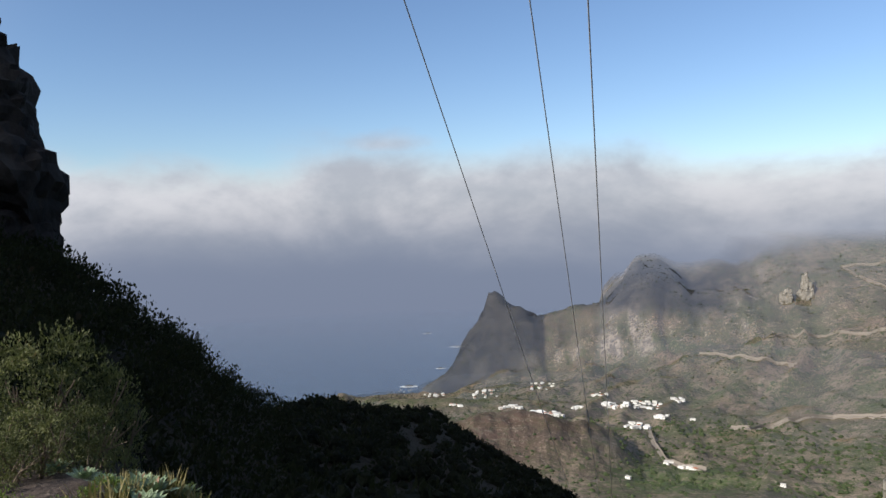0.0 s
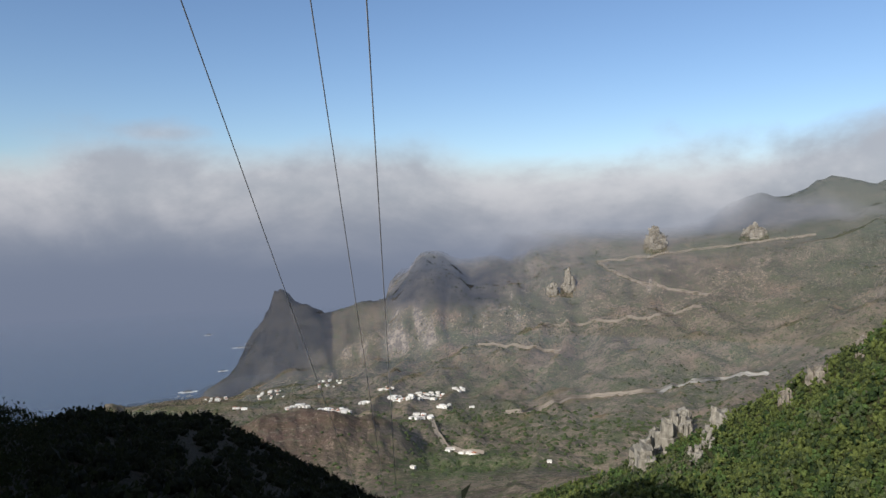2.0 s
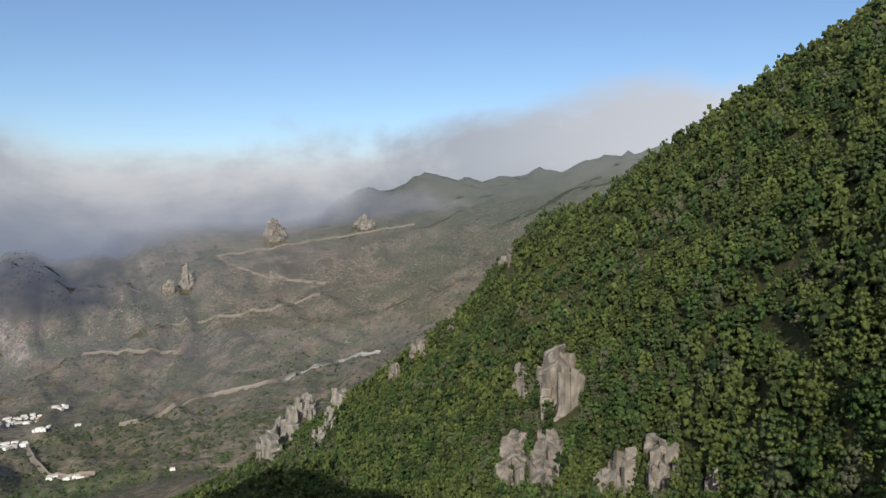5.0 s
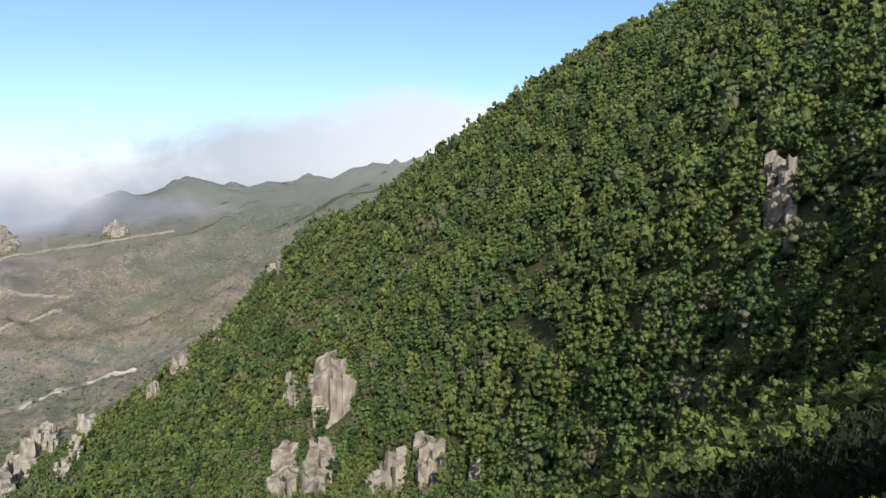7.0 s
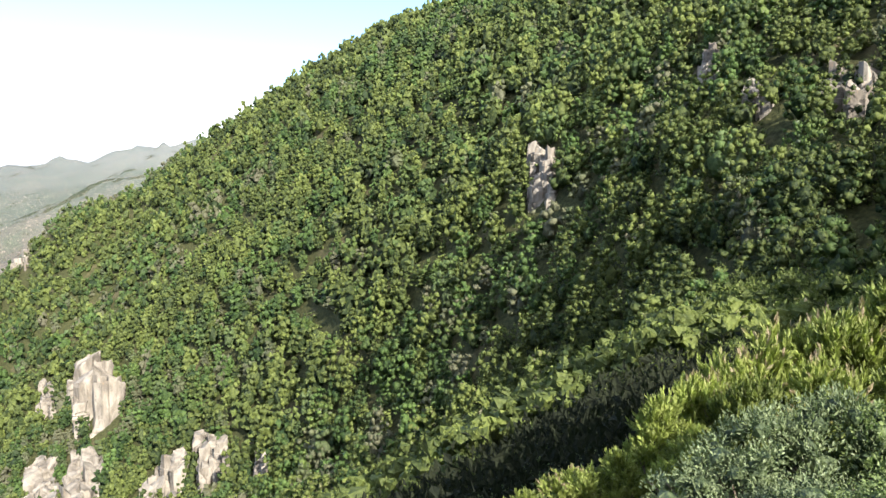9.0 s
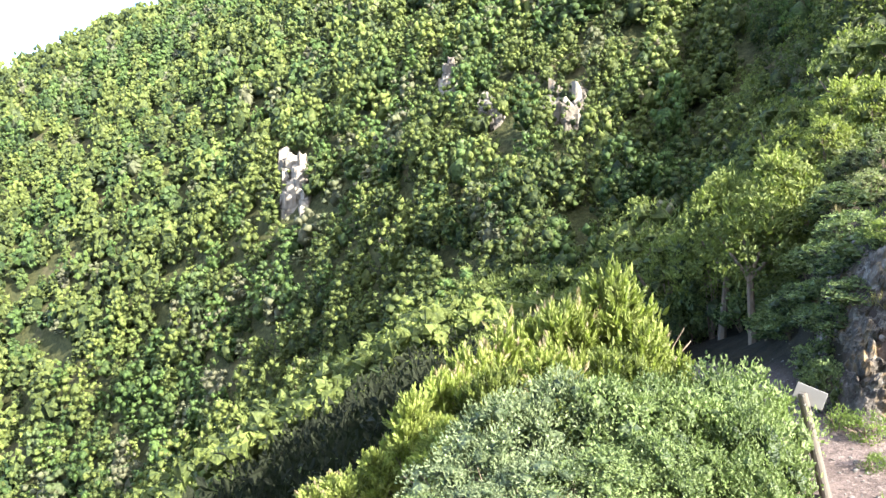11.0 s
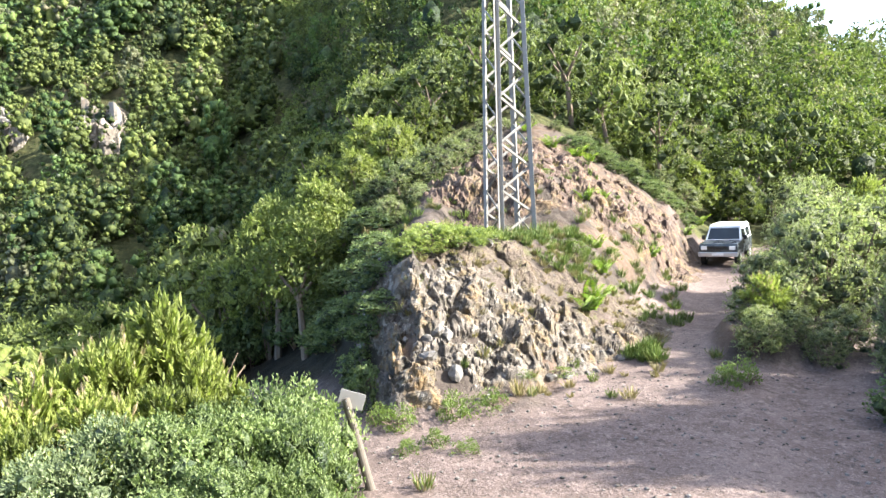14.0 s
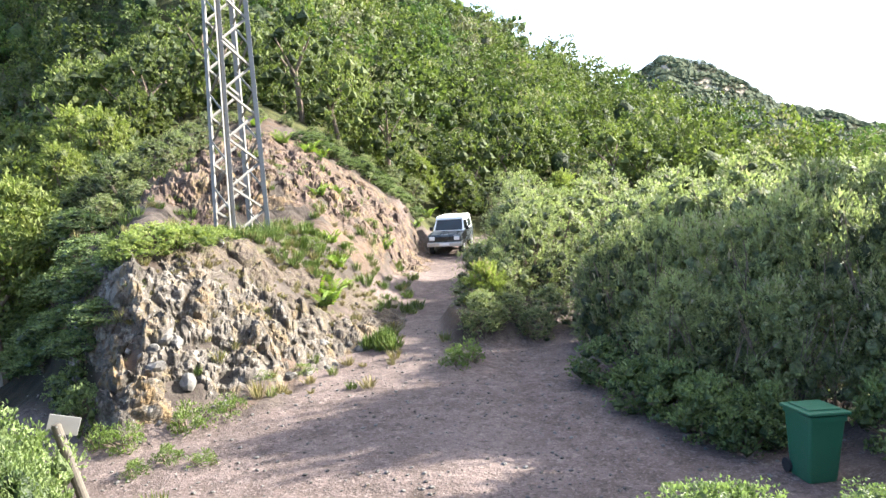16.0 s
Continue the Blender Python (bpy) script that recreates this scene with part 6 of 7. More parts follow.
def dark_slope_scrub():
    """Low scrub all over the shaded spur, past counting, its colour darkened to stand for shade."""
    gen = np.random.default_rng(43)
    near_sets = [puffs(gen, 5, 1.6, 1.1, 0.42, 12, 0.15, 0.55, 0.5, 0.05, None, 0.7) for _ in range(4)]
    far_sets = [puffs(gen, 4, 1.6, 1.0, 0.55, 6, 0.26, 0.55, 0.5, 0.05, ICO1) for _ in range(4)]
    brink_sets = [tree_top(gen, 12, 1.9, 1.8, 0.36, 7, 0.17) for _ in range(5)]
    n = 2700
    a = -35 + gen.random(n) * 56
    lo, hi = 9.5, line_distance(3, a) + 4
    r = lo + (hi - lo) * gen.random(n) ** 0.62
    x, y = np.sin(np.radians(a)) * r, np.cos(np.radians(a)) * r
    m = 800      # and under the brink, down to the gully
    a[:m] = 74 + 36 * gen.random(m)
    r[:m] = 11 + (line_distance(3, a[:m]) - 9) * gen.random(m) ** 0.9
    x, y = np.sin(np.radians(a)) * r, np.cos(np.radians(a)) * r
    s = (0.45 + 0.7 * gen.random(n)) * np.where(a < -14, 1.15, np.where(a > 40, 1.7, 1.15))
    far = (a > -13) & (a < 40)
    under = (a > 40) & (r > 30)
    for pick, sets, mat, label in ((~far & ~under, near_sets, SCRUB_SHADE, "low scrub on the mountain spur, its shade put into the colour"), (far, far_sets, SCRUB_SHADE, "low scrub on the mountain spur, its shade put into the colour"),
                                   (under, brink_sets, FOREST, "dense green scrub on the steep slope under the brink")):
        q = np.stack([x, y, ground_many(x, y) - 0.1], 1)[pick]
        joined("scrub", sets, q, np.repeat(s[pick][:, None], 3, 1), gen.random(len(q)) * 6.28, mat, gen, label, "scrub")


dark_slope_scrub()

# shapes that found no place
for kind in HEATH_KINDS + TALL_KINDS + BACK_KINDS + BRAMBLE_KINDS + PALE_KINDS + YELLOW_KINDS + LOW_BRAMBLE + OLIVE_KINDS + WEED_KINDS + TREE_KINDS + HIGH_KINDS:
    if kind["made"] == 0:
        for c in list(kind.children):
            bpy.data.objects.remove(c)
        bpy.data.objects.remove(kind)

# ---------------------------------------------------------------- the great valley
def ribbon(points, width, lift=0.8):
    """A road laid on the land through places."""
    pts = [Vector(p) for p in points]
    fine = []
    for a, b in zip(pts, pts[1:]):
        k = max(int((b - a).length / 14), 1)
        fine += [a.lerp(b, i / k) for i in range(k)]
    fine.append(pts[-1])
    for _ in range(6):
        fine = [fine[0]] + [(p + q * 2 + r) / 4 for p, q, r in zip(fine, fine[1:], fine[2:])] + [fine[-1]]
    verts, faces = [], []
    for i, p in enumerate(fine):
        d = (fine[min(i + 1, len(fine) - 1)] - fine[max(i - 1, 0)])
        s = Vector((d.y, -d.x, 0)).normalized() * width / 2
        s = s if s.dot(p) > 0 else -s
        for k, e in enumerate((-1.15, -1.0, 1.0, 1.1)):      # bank, verge, road, cut
            q = p + s * e
            verts.append((q.x, q.y, ground_z(p.x, p.y) + lift + (0, 0.3, 0.3, 4.6)[k] - (3.5 if k == 0 else 0)))
        if i:
            o = 4 * i
            faces += [(o - 4 + k, o - 3 + k, o + 1 + k, o + k) for k in range(3)]
    return np.array(verts), np.array(faces)


ROADS = [
    ([(45.0, -1.9), (42.5, -2.25), (39.8, -2.7), (37.2, -3.0), (34.7, -3.4), (32, -3.8), (29.4, -4.1)], ROAD, 6),
    ([(29.4, -4.1), (30.3, -4.7), (31.2, -5.2), (33.9, -6.0), (37.8, -6.5)], ROAD, 5),
    ([(24.9, -9.3), (27, -9.05), (29.4, -8.9), (32, -8.55), (34.3, -8.3), (37.3, -7.4)], ROAD, 5.5),
    ([(19.8, -10.8), (21.4, -10.8), (23.0, -10.9), (26.5, -11.2)], ROAD, 5.5),
    ([(22.0, -16.1), (23.9, -16.0), (25.5, -15.4), (27.1, -14.9), (29.2, -14.6), (31.2, -14.4), (33.9, -14.0)], ROAD, 6),
    ([(33.9, -14.0), (35.7, -13.5), (37.5, -13.0), (39.1, -12.6), (40.5, -12.35), (42.0, -12.2)], ASPHALT, 8),
    ([(16.0, -16.7), (16.4, -17.6), (16.7, -18.3), (17.6, -19.0), (20.2, -19.3)], ROAD, 5),
]
for pts, mat, width in ROADS:
    fine = []
    for (a0, e0), (a1, e1) in zip(pts, pts[1:]):
        steps = max(int(math.hypot(a1 - a0, e1 - e0) / 0.3), 1)
        fine += [(a0 + (a1 - a0) * i / steps, e0 + (e1 - e0) * i / steps) for i in range(steps)]
    v, f = ribbon([seen_ground(a, el, 620.0) for a, el in fine + [pts[-1]]], width)
    tagged(new("road", mesh_of("road", v, f, (mat,), False)), "pale mountain road cut into the dry slope", "road", kind="structure")


def house_kind(gen, w, d, h, mat, roof_mat, flat):
    root = new("house")
    bm = bmesh.new()
    bmesh.ops.create_cube(bm, size=1, matrix=Matrix.Translation((0, 0, h / 2 - 1)) @ Matrix.Diagonal((w, d, h + 2, 1)))
    part("wall", bm, mat, root)
    bm = bmesh.new()
    if flat:
        bmesh.ops.create_cube(bm, size=1, matrix=Matrix.Translation((0, 0, h + 0.25)) @ Matrix.Diagonal((w + 0.4, d + 0.4, 0.45, 1)))
    else:
        r = bmesh.ops.create_cone(bm, segments=4, radius1=max(w, d) * 0.75, radius2=0.4, depth=1.8, matrix=Matrix.Translation((0, 0, h + 0.9)) @ Matrix.Rotation(radians(45), 4, "Z"))
    part("roof", bm, roof_mat, root)
    for side in (-1, 1):
        for k in range(2):
            bm = bmesh.new()
            bmesh.ops.create_cube(bm, size=1, matrix=Matrix.Translation(((k - 0.5) * w * 0.5, side * (d / 2 + 0.03), h * 0.6)) @ Matrix.Diagonal((1.1, 0.12, 1.3, 1)))
            part("window", bm, WINDOW_DARK, root)
    bm = bmesh.new()
    bmesh.ops.create_cube(bm, size=1, matrix=Matrix.Translation((0, -d / 2 - 0.03, 1.0)) @ Matrix.Diagonal((1.0, 0.12, 2.0, 1)))
    part("door", bm, WINDOW_DARK, root)
    return root


hg = np.random.default_rng(51)
HOUSES = [house_kind(hg, 11, 8, 5.5, WHITEWASH, ROOF, True), house_kind(hg, 15, 9, 6.5, WHITEWASH, WHITEWASH, True), house_kind(hg, 9, 7, 3.6, WHITEWASH, TILE_ROOF, False), house_kind(hg, 18, 9, 4.5, WHITEWASH, ROOF, True)]
HOUSE_LABELS = ["white flat-roofed village house in the valley", "tall whitewashed village house in the valley", "small white house with a red tiled roof", "long low white village house in the valley"]
# clusters of the village: angle, elevation, spread of both, number
CLUSTERS = [(5.2, -15.3, 0.9, 0.13, 7), (8.0, -15.75, 1.5, 0.14, 15), (10.6, -15.2, 0.5, 0.1, 2), (13.6, -14.9, 1.0, 0.22, 10), (15.9, -14.8, 1.1, 0.25, 13), (18.2, -14.3, 0.4, 0.12, 4), (17.2, -15.6, 0.6, 0.12, 5), (15.2, -16.4, 0.8, 0.2, 6),
            (12.2, -14.1, 0.7, 0.15, 4), (3.0, -14.2, 1.1, 0.3, 9), (0.6, -15.0, 0.6, 0.2, 4), (-1.2, -14.2, 0.9, 0.15, 4), (-3.4, -13.8, 0.6, 0.1, 5), (7.8, -13.6, 1.2, 0.25, 6), (19.4, -15.65, 0.2, 0.05, 1), (17.5, -19.0, 0.15, 0.05, 2), (18.9, -19.2, 0.7, 0.04, 3), (25.7, -19.7, 0.05, 0.02, 1), (14.4, -20.6, 0.3, 0.1, 1)]
used_house = set()
for ca, ce, sa, se, n in CLUSTERS:
    for _ in range(int(n * 2.2)):
        a, el = ca + hg.uniform(-1, 1) * sa, ce + hg.uniform(-1, 1) * se
        p = seen_ground(a, el, 1180.0 if el > -17 else 850.0)
        k = int(hg.choice([0, 0, 1, 2, 3]))
        m = pose(p.x, p.y, p.z, 0, 0, hg.normal() * 25 - a)
        if k in used_house:
            ob = copy_thing(HOUSES[k], m)
        else:
            used_house.add(k)
            ob = HOUSES[k]
            ob.matrix_world = m
        s = hg.uniform(0.36, 0.75)
        ob.scale = (s, s, s)
        tagged(ob, HOUSE_LABELS[k], "house", "houses of the village")


def valley_scrub():
    gen = np.random.default_rng(61)
    sets = [(lambda v, f: (v * (0.75 + 0.5 * gen.random((len(v), 1))) + [0, 0, 0.3], f))(*OCTA) for _ in range(5)]
    n = 34000
    a = -6 + gen.random(n) * 66
    r = 640 + 1900 * gen.random(n) ** 0.8
    x, y = np.sin(np.radians(a)) * r, np.cos(np.radians(a)) * r
    gz = ground_many(x, y)
    d = fbm(x * 0.006, y * 0.006, 4, 21)
    green = (gz < -318) & (r < 1300) & (a > 8)
    keep = (gen.random(n) < np.clip(0.28 + 0.6 * d + 0.5 * green * (r < 1120), 0.03, 1)) & (gz > -590)
    x, y, gz, r = x[keep], y[keep], gz[keep], r[keep]
    s = 0.8 + 2.2 * gen.random(len(x)) ** 2.5 + 1.4 * green[keep] * gen.random(len(x))
    joined("far_scrub", sets, np.stack([x, y, gz], 1), np.stack([s * 1.2, s * 1.2, s * 0.8], 1), gen.random(len(x)) * 6.28, SCRUB_FAR, gen, "dark scrub dotted over the dry valley slopes", "scrub")


valley_scrub()


def far_hill_wood():
    gen = np.random.default_rng(63)
    sets = [(lambda v, f: (v * (0.7 + 0.6 * gen.random((len(v), 1))) + [0, 0, 0.5], f))(*OCTA) for _ in range(5)]
    n = 8500
    a, r = 158 + gen.random(n) * 37, 330 + 330 * gen.random(n)
    x, y = np.sin(np.radians(a)) * r, np.cos(np.radians(a)) * r
    s = 1.8 + 1.6 * gen.random(n)
    joined("wood", sets, np.stack([x, y, ground_many(x, y)], 1), np.stack([s * 1.2, s * 1.2, s], 1), gen.random(n) * 6.28, HILL_FAR, gen, "evergreen wood on a distant hill, faded see-through to imitate haze", "forest")


far_hill_wood()


def skerries():
    for i, (a, el, w) in enumerate(((-1.5, -9.3, 46), (0.9, -10.4, 70), (1.5, -10.15, 40), (-0.5, -12.1, 34), (-3.1, -13.45, 60), (12.9, -6.45, 70), (11.8, -6.7, 30))):
        gen = np.random.default_rng(90 + i)
        r = 600 / math.tan(radians(-el))
        x, y = spot(a, r)
        root = new("skerry")
        root.matrix_world = pose(x, y, -600, 0, 0, -a)
        k = np.linspace(0, 2 * math.pi, 25)[:-1]
        rad = 0.5 * w * (0.75 + 0.4 * gen.random(24))
        v = np.concatenate([[[0, 0, 1.2]], np.stack([np.cos(k) * rad, np.sin(k) * rad * 0.45, np.full(24, 0.5)], 1), np.stack([np.cos(k) * rad * 1.08, np.sin(k) * rad * 0.5, np.full(24, -1.5)], 1)])
        f = [(0, 1 + j, 1 + (j + 1) % 24) for j in range(24)] + [(1 + j, 25 + j, 25 + (j + 1) % 24) for j in range(24)] + [(1 + j, 25 + (j + 1) % 24, 1 + (j + 1) % 24) for j in range(24)]
        part("surf", mesh_of("surf", v, f, (FOAM,), False), None, root)
        v, f = lump(gen, (w * 0.28, w * 0.13, 7), 2, 0.3)
        part("rock", mesh_of("rock", v, f, (SKERRY,), False), None, root)
        tagged(root, "dark skerry ringed by white surf", "rock", "skerries off the shore")


skerries()

# ---------------------------------------------------------------- made things
def box(bm, centre, size, turn=None, bevel=0.0):
    m = Matrix.Translation(centre) @ (turn.to_4x4() if turn is not None else Matrix()) @ Matrix.Diagonal((*size, 1))
    got = bmesh.ops.create_cube(bm, size=1, matrix=m)
    if bevel:
        edges = {e for v in got["verts"] for e in v.link_edges}
        bmesh.ops.bevel(bm, geom=list(edges), offset=bevel, segments=2, affect="EDGES", profile=0.6)


def bar(a, b, w, t):
    """A steel angle from a to b."""
    bm = bmesh.new()
    a, b = Vector(a), Vector(b)
    q = (b - a).to_track_quat("Z", "Y").to_matrix()
    box(bm, (a + b) / 2, (w, t, (b - a).length), q)
    box(bm, (a + b) / 2 + q @ Vector((w / 2 - t / 2, w / 2 - t / 2, 0)), (t, w, (b - a).length), q)
    return bm


def pylon():
    """A square lattice mast of angle steel, tapering upwards, laced in zigzag."""
    root = new("pylon")
    p = on_ground(143.6, 20.2)
    root.matrix_world = pose(p.x, p.y, p.z - 0.15, 0, 0, -143.6 + 27)
    height, base, top = 11.0, 0.98, 0.58

    def half(h):
        return (base + (top - base) * h / height) / 2
    corners = [(-1, -1), (1, -1), (1, 1), (-1, 1)]
    for cx, cy in corners:
        part("leg", bar((cx * half(0), cy * half(0), -0.3), (cx * half(height), cy * half(height), height), 0.125, 0.014), GALV, root)
    steps = 17
    for k in range(4):
        (ax, ay), (bx, by) = corners[k], corners[(k + 1) % 4]
        for i in range(steps):
            h0, h1 = 0.15 + i * (height - 0.2) / steps, 0.15 + (i + 1) * (height - 0.2) / steps
            s0, s1 = half(h0), half(h1)
            lo, hi = ((ax, ay), (bx, by)) if i % 2 == 0 else ((bx, by), (ax, ay))
            part("brace", bar((lo[0] * s0, lo[1] * s0, h0), (hi[0] * s1, hi[1] * s1, h1), 0.060, 0.008), GALV, root)
    for cx, cy in corners:
        bm = bmesh.new()
        box(bm, (cx * half(0), cy * half(0), 0.02), (0.34, 0.34, 0.42), None, 0.02)
        part("footing", bm, STONE, root, "rough concrete footing")
    return tagged(root, "grey galvanised lattice pylon standing on the rocky hill", "pylon")


pylon()


def cables():
    """Three power lines that run steeply down into the valley."""
    d, n = way(13.53), Vector((math.cos(radians(13.53)), -math.sin(radians(13.53)), 0))
    for off, h in ((1.692, 5.282), (0.698, 5.469), (0.201, 4.742)):
        cu = bpy.data.curves.new("power_cable", "CURVE")
        cu.dimensions, cu.bevel_depth, cu.bevel_resolution = "3D", 0.006, 1
        sp = cu.splines.new("POLY")
        ss = [-14, -6, 0, 6, 12, 20, 30, 45, 70, 110, 170, 250, 340]
        sp.points.add(len(ss) - 1)
        for pt, s in zip(sp.points, ss):
            q = d * s - n * off + Vector((0, 0, h - 0.598 * s + 0.00011 * s * s))
            pt.co = (*q, 1)
        ob = new("power_cable", cu)
        cu.materials.append(CABLE)
        dg = bpy.context.evaluated_depsgraph_get()
        me = bpy.data.meshes.new_from_object(ob.evaluated_get(dg))
        bpy.data.objects.remove(ob)
        tagged(new("power_cable", me), "thin dark power cable running down into the valley", "cable", "power cables")


cables()


def sign():
    """A leaning round post with a pale board nailed to its far side."""
    root = new("signpost")
    p = on_ground(131.6, 10.1)
    root.matrix_world = pose(p.x, p.y, p.z, 0, 0, -131.6)
    bm = bmesh.new()
    lean = Vector((-0.30, 0.05, 1.32))
    bmesh.ops.create_cone(bm, segments=14, radius1=0.072, radius2=0.060, depth=lean.length + 0.3, cap_ends=True,
                          matrix=Matrix.Translation(lean * 0.5 - lean.normalized() * 0.15) @ lean.to_track_quat("Z", "Y").to_matrix().to_4x4())
    bmesh.ops.bevel(bm, geom=[e for e in bm.edges if all(v.co.z > 1.0 for v in e.verts)], offset=0.012, segments=2, affect="EDGES")
    part("post", bm, GREY_WOOD, root)
    tilt = Euler((radians(-10), radians(17), radians(-8))).to_matrix()
    bm = bmesh.new()
    box(bm, Vector((-0.215, 0.135, 1.27)), (0.37, 0.03, 0.23), tilt, 0.006)
    part("board", bm, SIGN_BACK, root, "pale weathered sign board")
    for dz in (-0.05, 0.06):
        bm = bmesh.new()
        bmesh.ops.create_cone(bm, segments=8, radius1=0.012, radius2=0.012, depth=0.02, cap_ends=True, matrix=Matrix.Translation((-0.275 - dz * 0.2, -0.018, 1.24 + dz)) @ Matrix.Rotation(radians(90), 4, "X"))
        part("bolt", bm, SILVER, root)
    return tagged(root, "small leaning wooden signpost seen from behind", "sign")


sign()


def wheelie_bin():
    root = new("wheelie_bin")
    p = on_ground(186.3, 10.2)
    root.matrix_world = pose(p.x, p.y, p.z, 0, 1.5, -187.3 + 34)
    bm = bmesh.new()
    rings = [(0.0, 0.42, 0.44), (0.05, 0.44, 0.46), (0.86, 0.54, 0.60), (0.865, 0.58, 0.64), (0.93, 0.58, 0.64)]
    loops = []
    for h, w, d in rings:
        ring = []
        for sx, sy in ((-1, -1), (1, -1), (1, 1), (-1, 1)):
            for k in range(4):
                t = (math.atan2(sy, sx) - math.pi / 4) + k / 3 * math.pi / 2
                ring.append(bm.verts.new((sx * (w / 2 - 0.05) + math.cos(t) * 0.05, sy * (d / 2 - 0.05) + math.sin(t) * 0.05, h)))
        loops.append(ring)
    for a, b in zip(loops, loops[1:]):
        for j in range(16):
            bm.faces.new((a[j], a[(j + 1) % 16], b[(j + 1) % 16], b[j]))
    bm.faces.new(loops[0][::-1]), bm.faces.new(loops[-1])
    part("body", bm, BIN_GREEN, root)
    bm = bmesh.new()
    box(bm, (0, 0.0, 0.955), (0.62, 0.70, 0.045), Euler((radians(-3), 0, 0)).to_matrix(), 0.018)
    box(bm, (0, 0.02, 0.985), (0.46, 0.5, 0.03), Euler((radians(-3), 0, 0)).to_matrix(), 0.014)
    part("lid", bm, BIN_GREEN, root)
    bm = bmesh.new()
    bmesh.ops.create_cone(bm, segments=10, radius1=0.017, radius2=0.017, depth=0.5, cap_ends=True, matrix=Matrix.Translation((0, 0.38, 0.92)) @ Matrix.Rotation(radians(90), 4, "Y"))
    part("handle", bm, BIN_GREEN, root)
    for sx in (-1, 1):
        bm = bmesh.new()
        bmesh.ops.create_cone(bm, segments=18, radius1=0.1, radius2=0.1, depth=0.045, cap_ends=True, matrix=Matrix.Translation((sx * 0.24, 0.24, 0.1)) @ Matrix.Rotation(radians(90), 4, "Y"))
        part("wheel", bm, RUBBER, root)
    bm = bmesh.new()
    box(bm, (0, -0.262, 0.52), (0.05, 0.006, 0.05), None, 0.002)
    part("badge", bm, SILVER, root)
    root.scale = (0.93, 0.93, 0.95)
    return tagged(root, "dark green plastic wheelie bin at the edge of the clearing", "bin")


wheelie_bin()


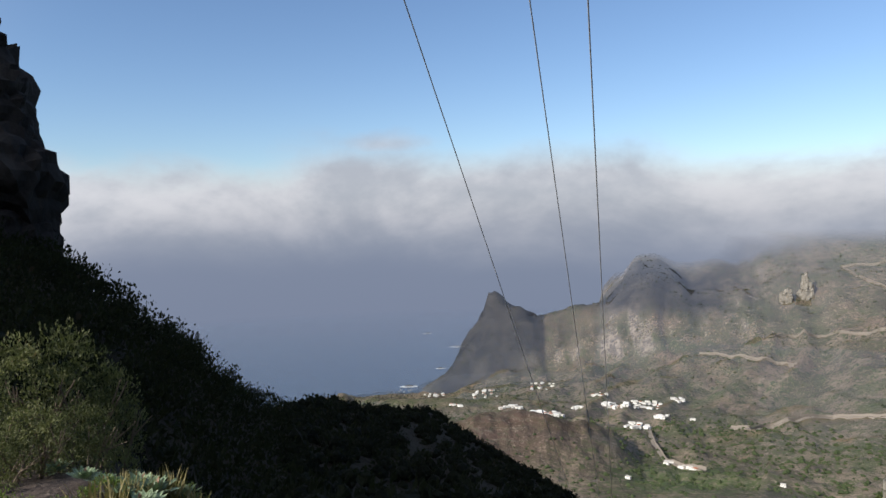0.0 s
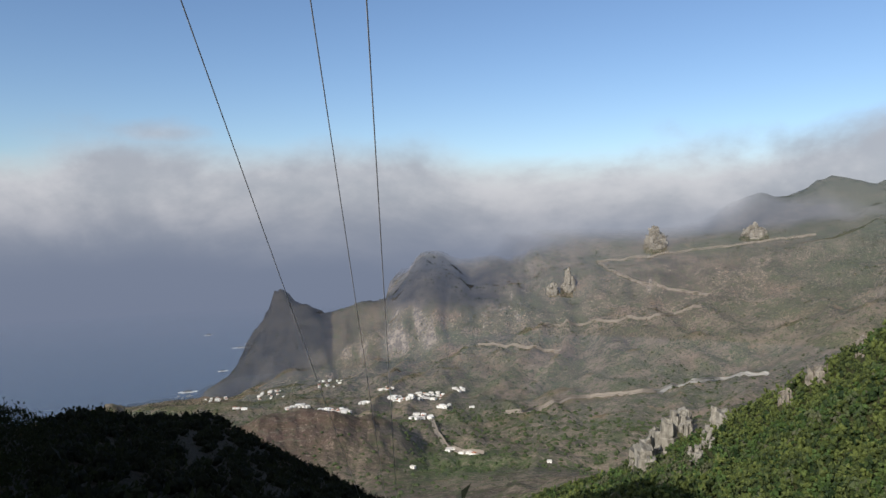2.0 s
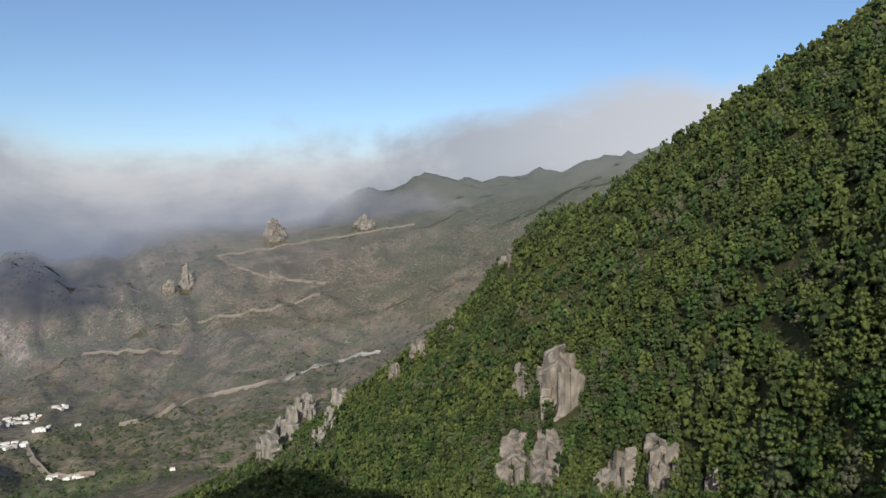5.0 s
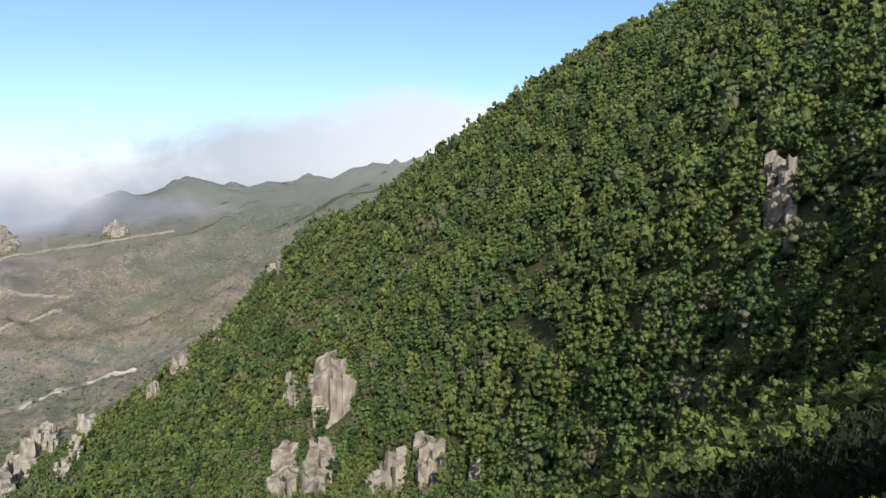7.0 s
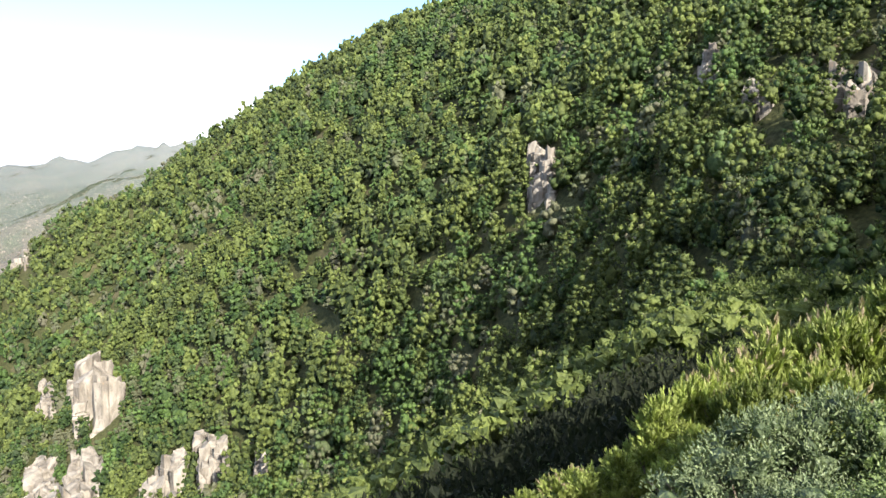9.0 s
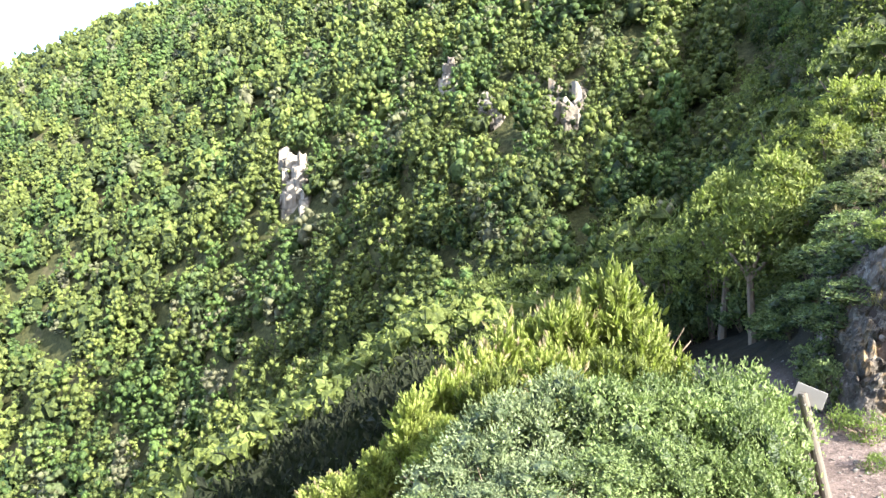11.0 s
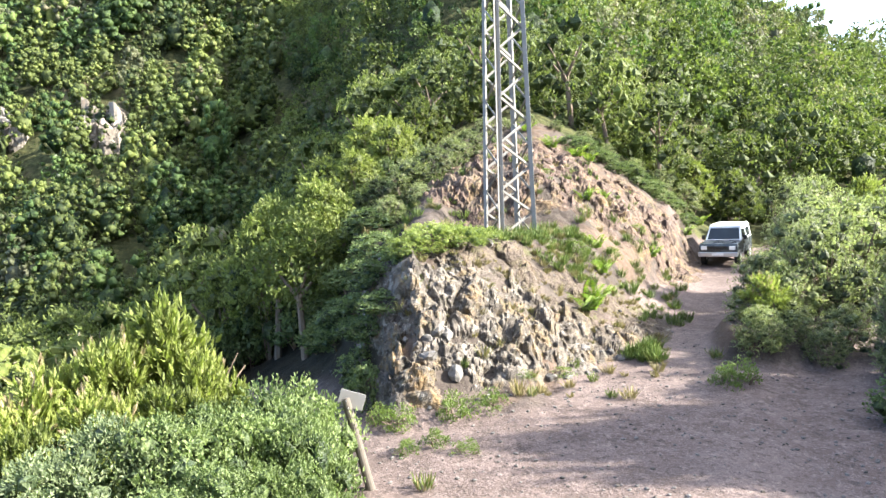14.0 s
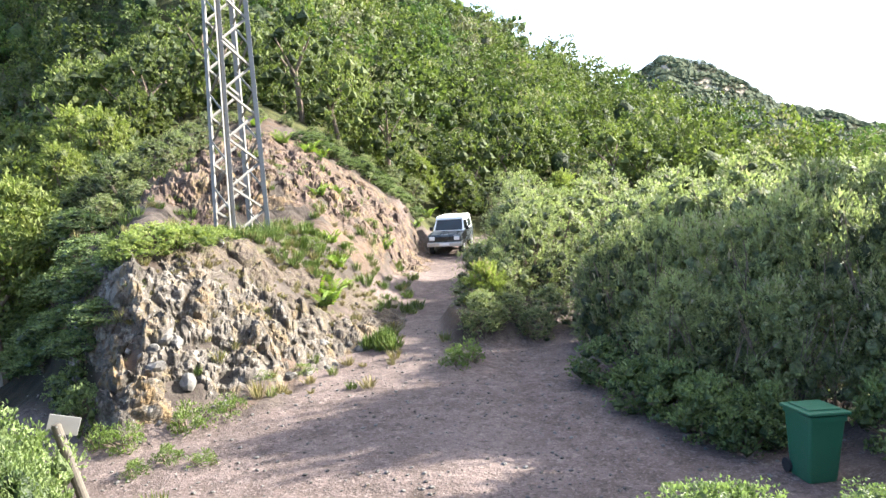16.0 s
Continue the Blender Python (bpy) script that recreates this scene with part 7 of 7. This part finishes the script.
def off_roader():
    """A boxy three-door off-roader with a white hard top, its front towards the clearing (-y)."""
    root = new("off_roader")
    p = on_ground(160.0, 31.2)
    root.matrix_world = pose(p.x, p.y, p.z + 0.02, 2.0, 0, -160.0 - 11)

    def profile(points, w0, w1, mat, name, label=""):
        bm = bmesh.new()
        left = [bm.verts.new((-(w0 if k else w1) / 2, y, z)) for y, z, k in points]
        right = [bm.verts.new(((w0 if k else w1) / 2, y, z)) for y, z, k in points]
        n = len(points)
        for j in range(n):
            bm.faces.new((left[j], left[(j + 1) % n], right[(j + 1) % n], right[j]))
        bm.faces.new(left[::-1]), bm.faces.new(right)
        bmesh.ops.recalc_face_normals(bm, faces=bm.faces)
        bmesh.ops.bevel(bm, geom=list(bm.edges), offset=0.03, segments=2, affect="EDGES", profile=0.6)
        return part(name, bm, mat, root, label)
    profile([(-1.85, 0.42, 1), (-1.88, 0.88, 1), (-1.80, 0.98, 1), (-0.72, 1.06, 1), (1.75, 1.08, 1), (1.80, 0.5, 1)], 1.62, 1.62, CAR_PAINT, "body")
    profile([(-0.74, 1.04, 1), (-0.30, 1.60, 0), (1.68, 1.60, 0), (1.76, 1.04, 1)], 1.56, 1.36, CAR_WHITE, "cabin", "white cabin sides")
    profile([(-0.36, 1.585, 1), (-0.30, 1.70, 0), (-0.1, 1.735, 0), (1.60, 1.735, 0), (1.74, 1.58, 1)], 1.42, 1.30, CAR_WHITE, "roof", "white hard top")
    bm = bmesh.new()
    q = [bm.verts.new(v) for v in ((-0.69, -0.715, 1.085), (0.69, -0.715, 1.085), (0.62, -0.345, 1.565), (-0.62, -0.345, 1.565))]
    bm.faces.new(q)
    bmesh.ops.solidify(bm, geom=bm.faces[:], thickness=0.015)
    part("windscreen", bm, WINDSCREEN, root)
    for sx in (-1, 1):
        for y0, y1 in ((-0.42, 0.42), (0.52, 1.5)):
            bm = bmesh.new()
            bm.faces.new([bm.verts.new(v) for v in ((sx * 0.775, y0 - (0.16 if y0 < 0 else 0), 1.13), (sx * 0.775, y1, 1.13), (sx * 0.70, y1, 1.52), (sx * 0.70, y0 + 0.05, 1.52))])
            bmesh.ops.solidify(bm, geom=bm.faces[:], thickness=0.02)
            part("side_window", bm, WINDSCREEN, root)
        bm = bmesh.new()
        box(bm, (sx * 0.60, -1.885, 0.80), (0.26, 0.05, 0.17), None, 0.02)
        part("headlight", bm, LAMP_GLASS, root)
        bm = bmesh.new()
        box(bm, (sx * 0.90, -0.52, 1.16), (0.16, 0.07, 0.2), None, 0.02)
        part("mirror", bm, RUBBER, root)
        bm = bmesh.new()
        box(bm, (sx * 0.60, -1.93, 0.46), (0.18, 0.03, 0.07), None, 0.01)
        part("indicator", bm, LAMP_GLASS, root)
        for y in (-1.25, 1.15):
            bm = bmesh.new()
            bmesh.ops.create_cone(bm, segments=24, radius1=0.34, radius2=0.34, depth=0.21, cap_ends=True, matrix=Matrix.Translation((sx * 0.72, y, 0.34)) @ Matrix.Rotation(radians(90), 4, "Y"))
            bmesh.ops.bevel(bm, geom=list(bm.edges), offset=0.02, segments=1, affect="EDGES")
            tyre = part("wheel", bm, RUBBER, root)
            bm = bmesh.new()
            bmesh.ops.create_cone(bm, segments=18, radius1=0.19, radius2=0.17, depth=0.22, cap_ends=True, matrix=Matrix.Translation((sx * 0.725, y, 0.34)) @ Matrix.Rotation(radians(90), 4, "Y"))
            part("rim", bm, SILVER, tyre)
    bm = bmesh.new()
    box(bm, (0, -1.93, 0.52), (1.66, 0.14, 0.20), None, 0.03)
    part("bumper", bm, SILVER, root)
    bm = bmesh.new()
    for k in range(4):
        box(bm, (0, -1.885, 0.73 + k * 0.045), (0.86, 0.03, 0.02))
    part("grille", bm, RUBBER, root)
    bm = bmesh.new()
    box(bm, (0, -2.005, 0.53), (0.50, 0.012, 0.11), None, 0.004)
    part("number_plate", bm, PLATE, root)
    root.scale = (0.88, 0.88, 0.88)
    return tagged(root, "dark grey off-roader with a white roof parked on the track", "car")


off_roader()
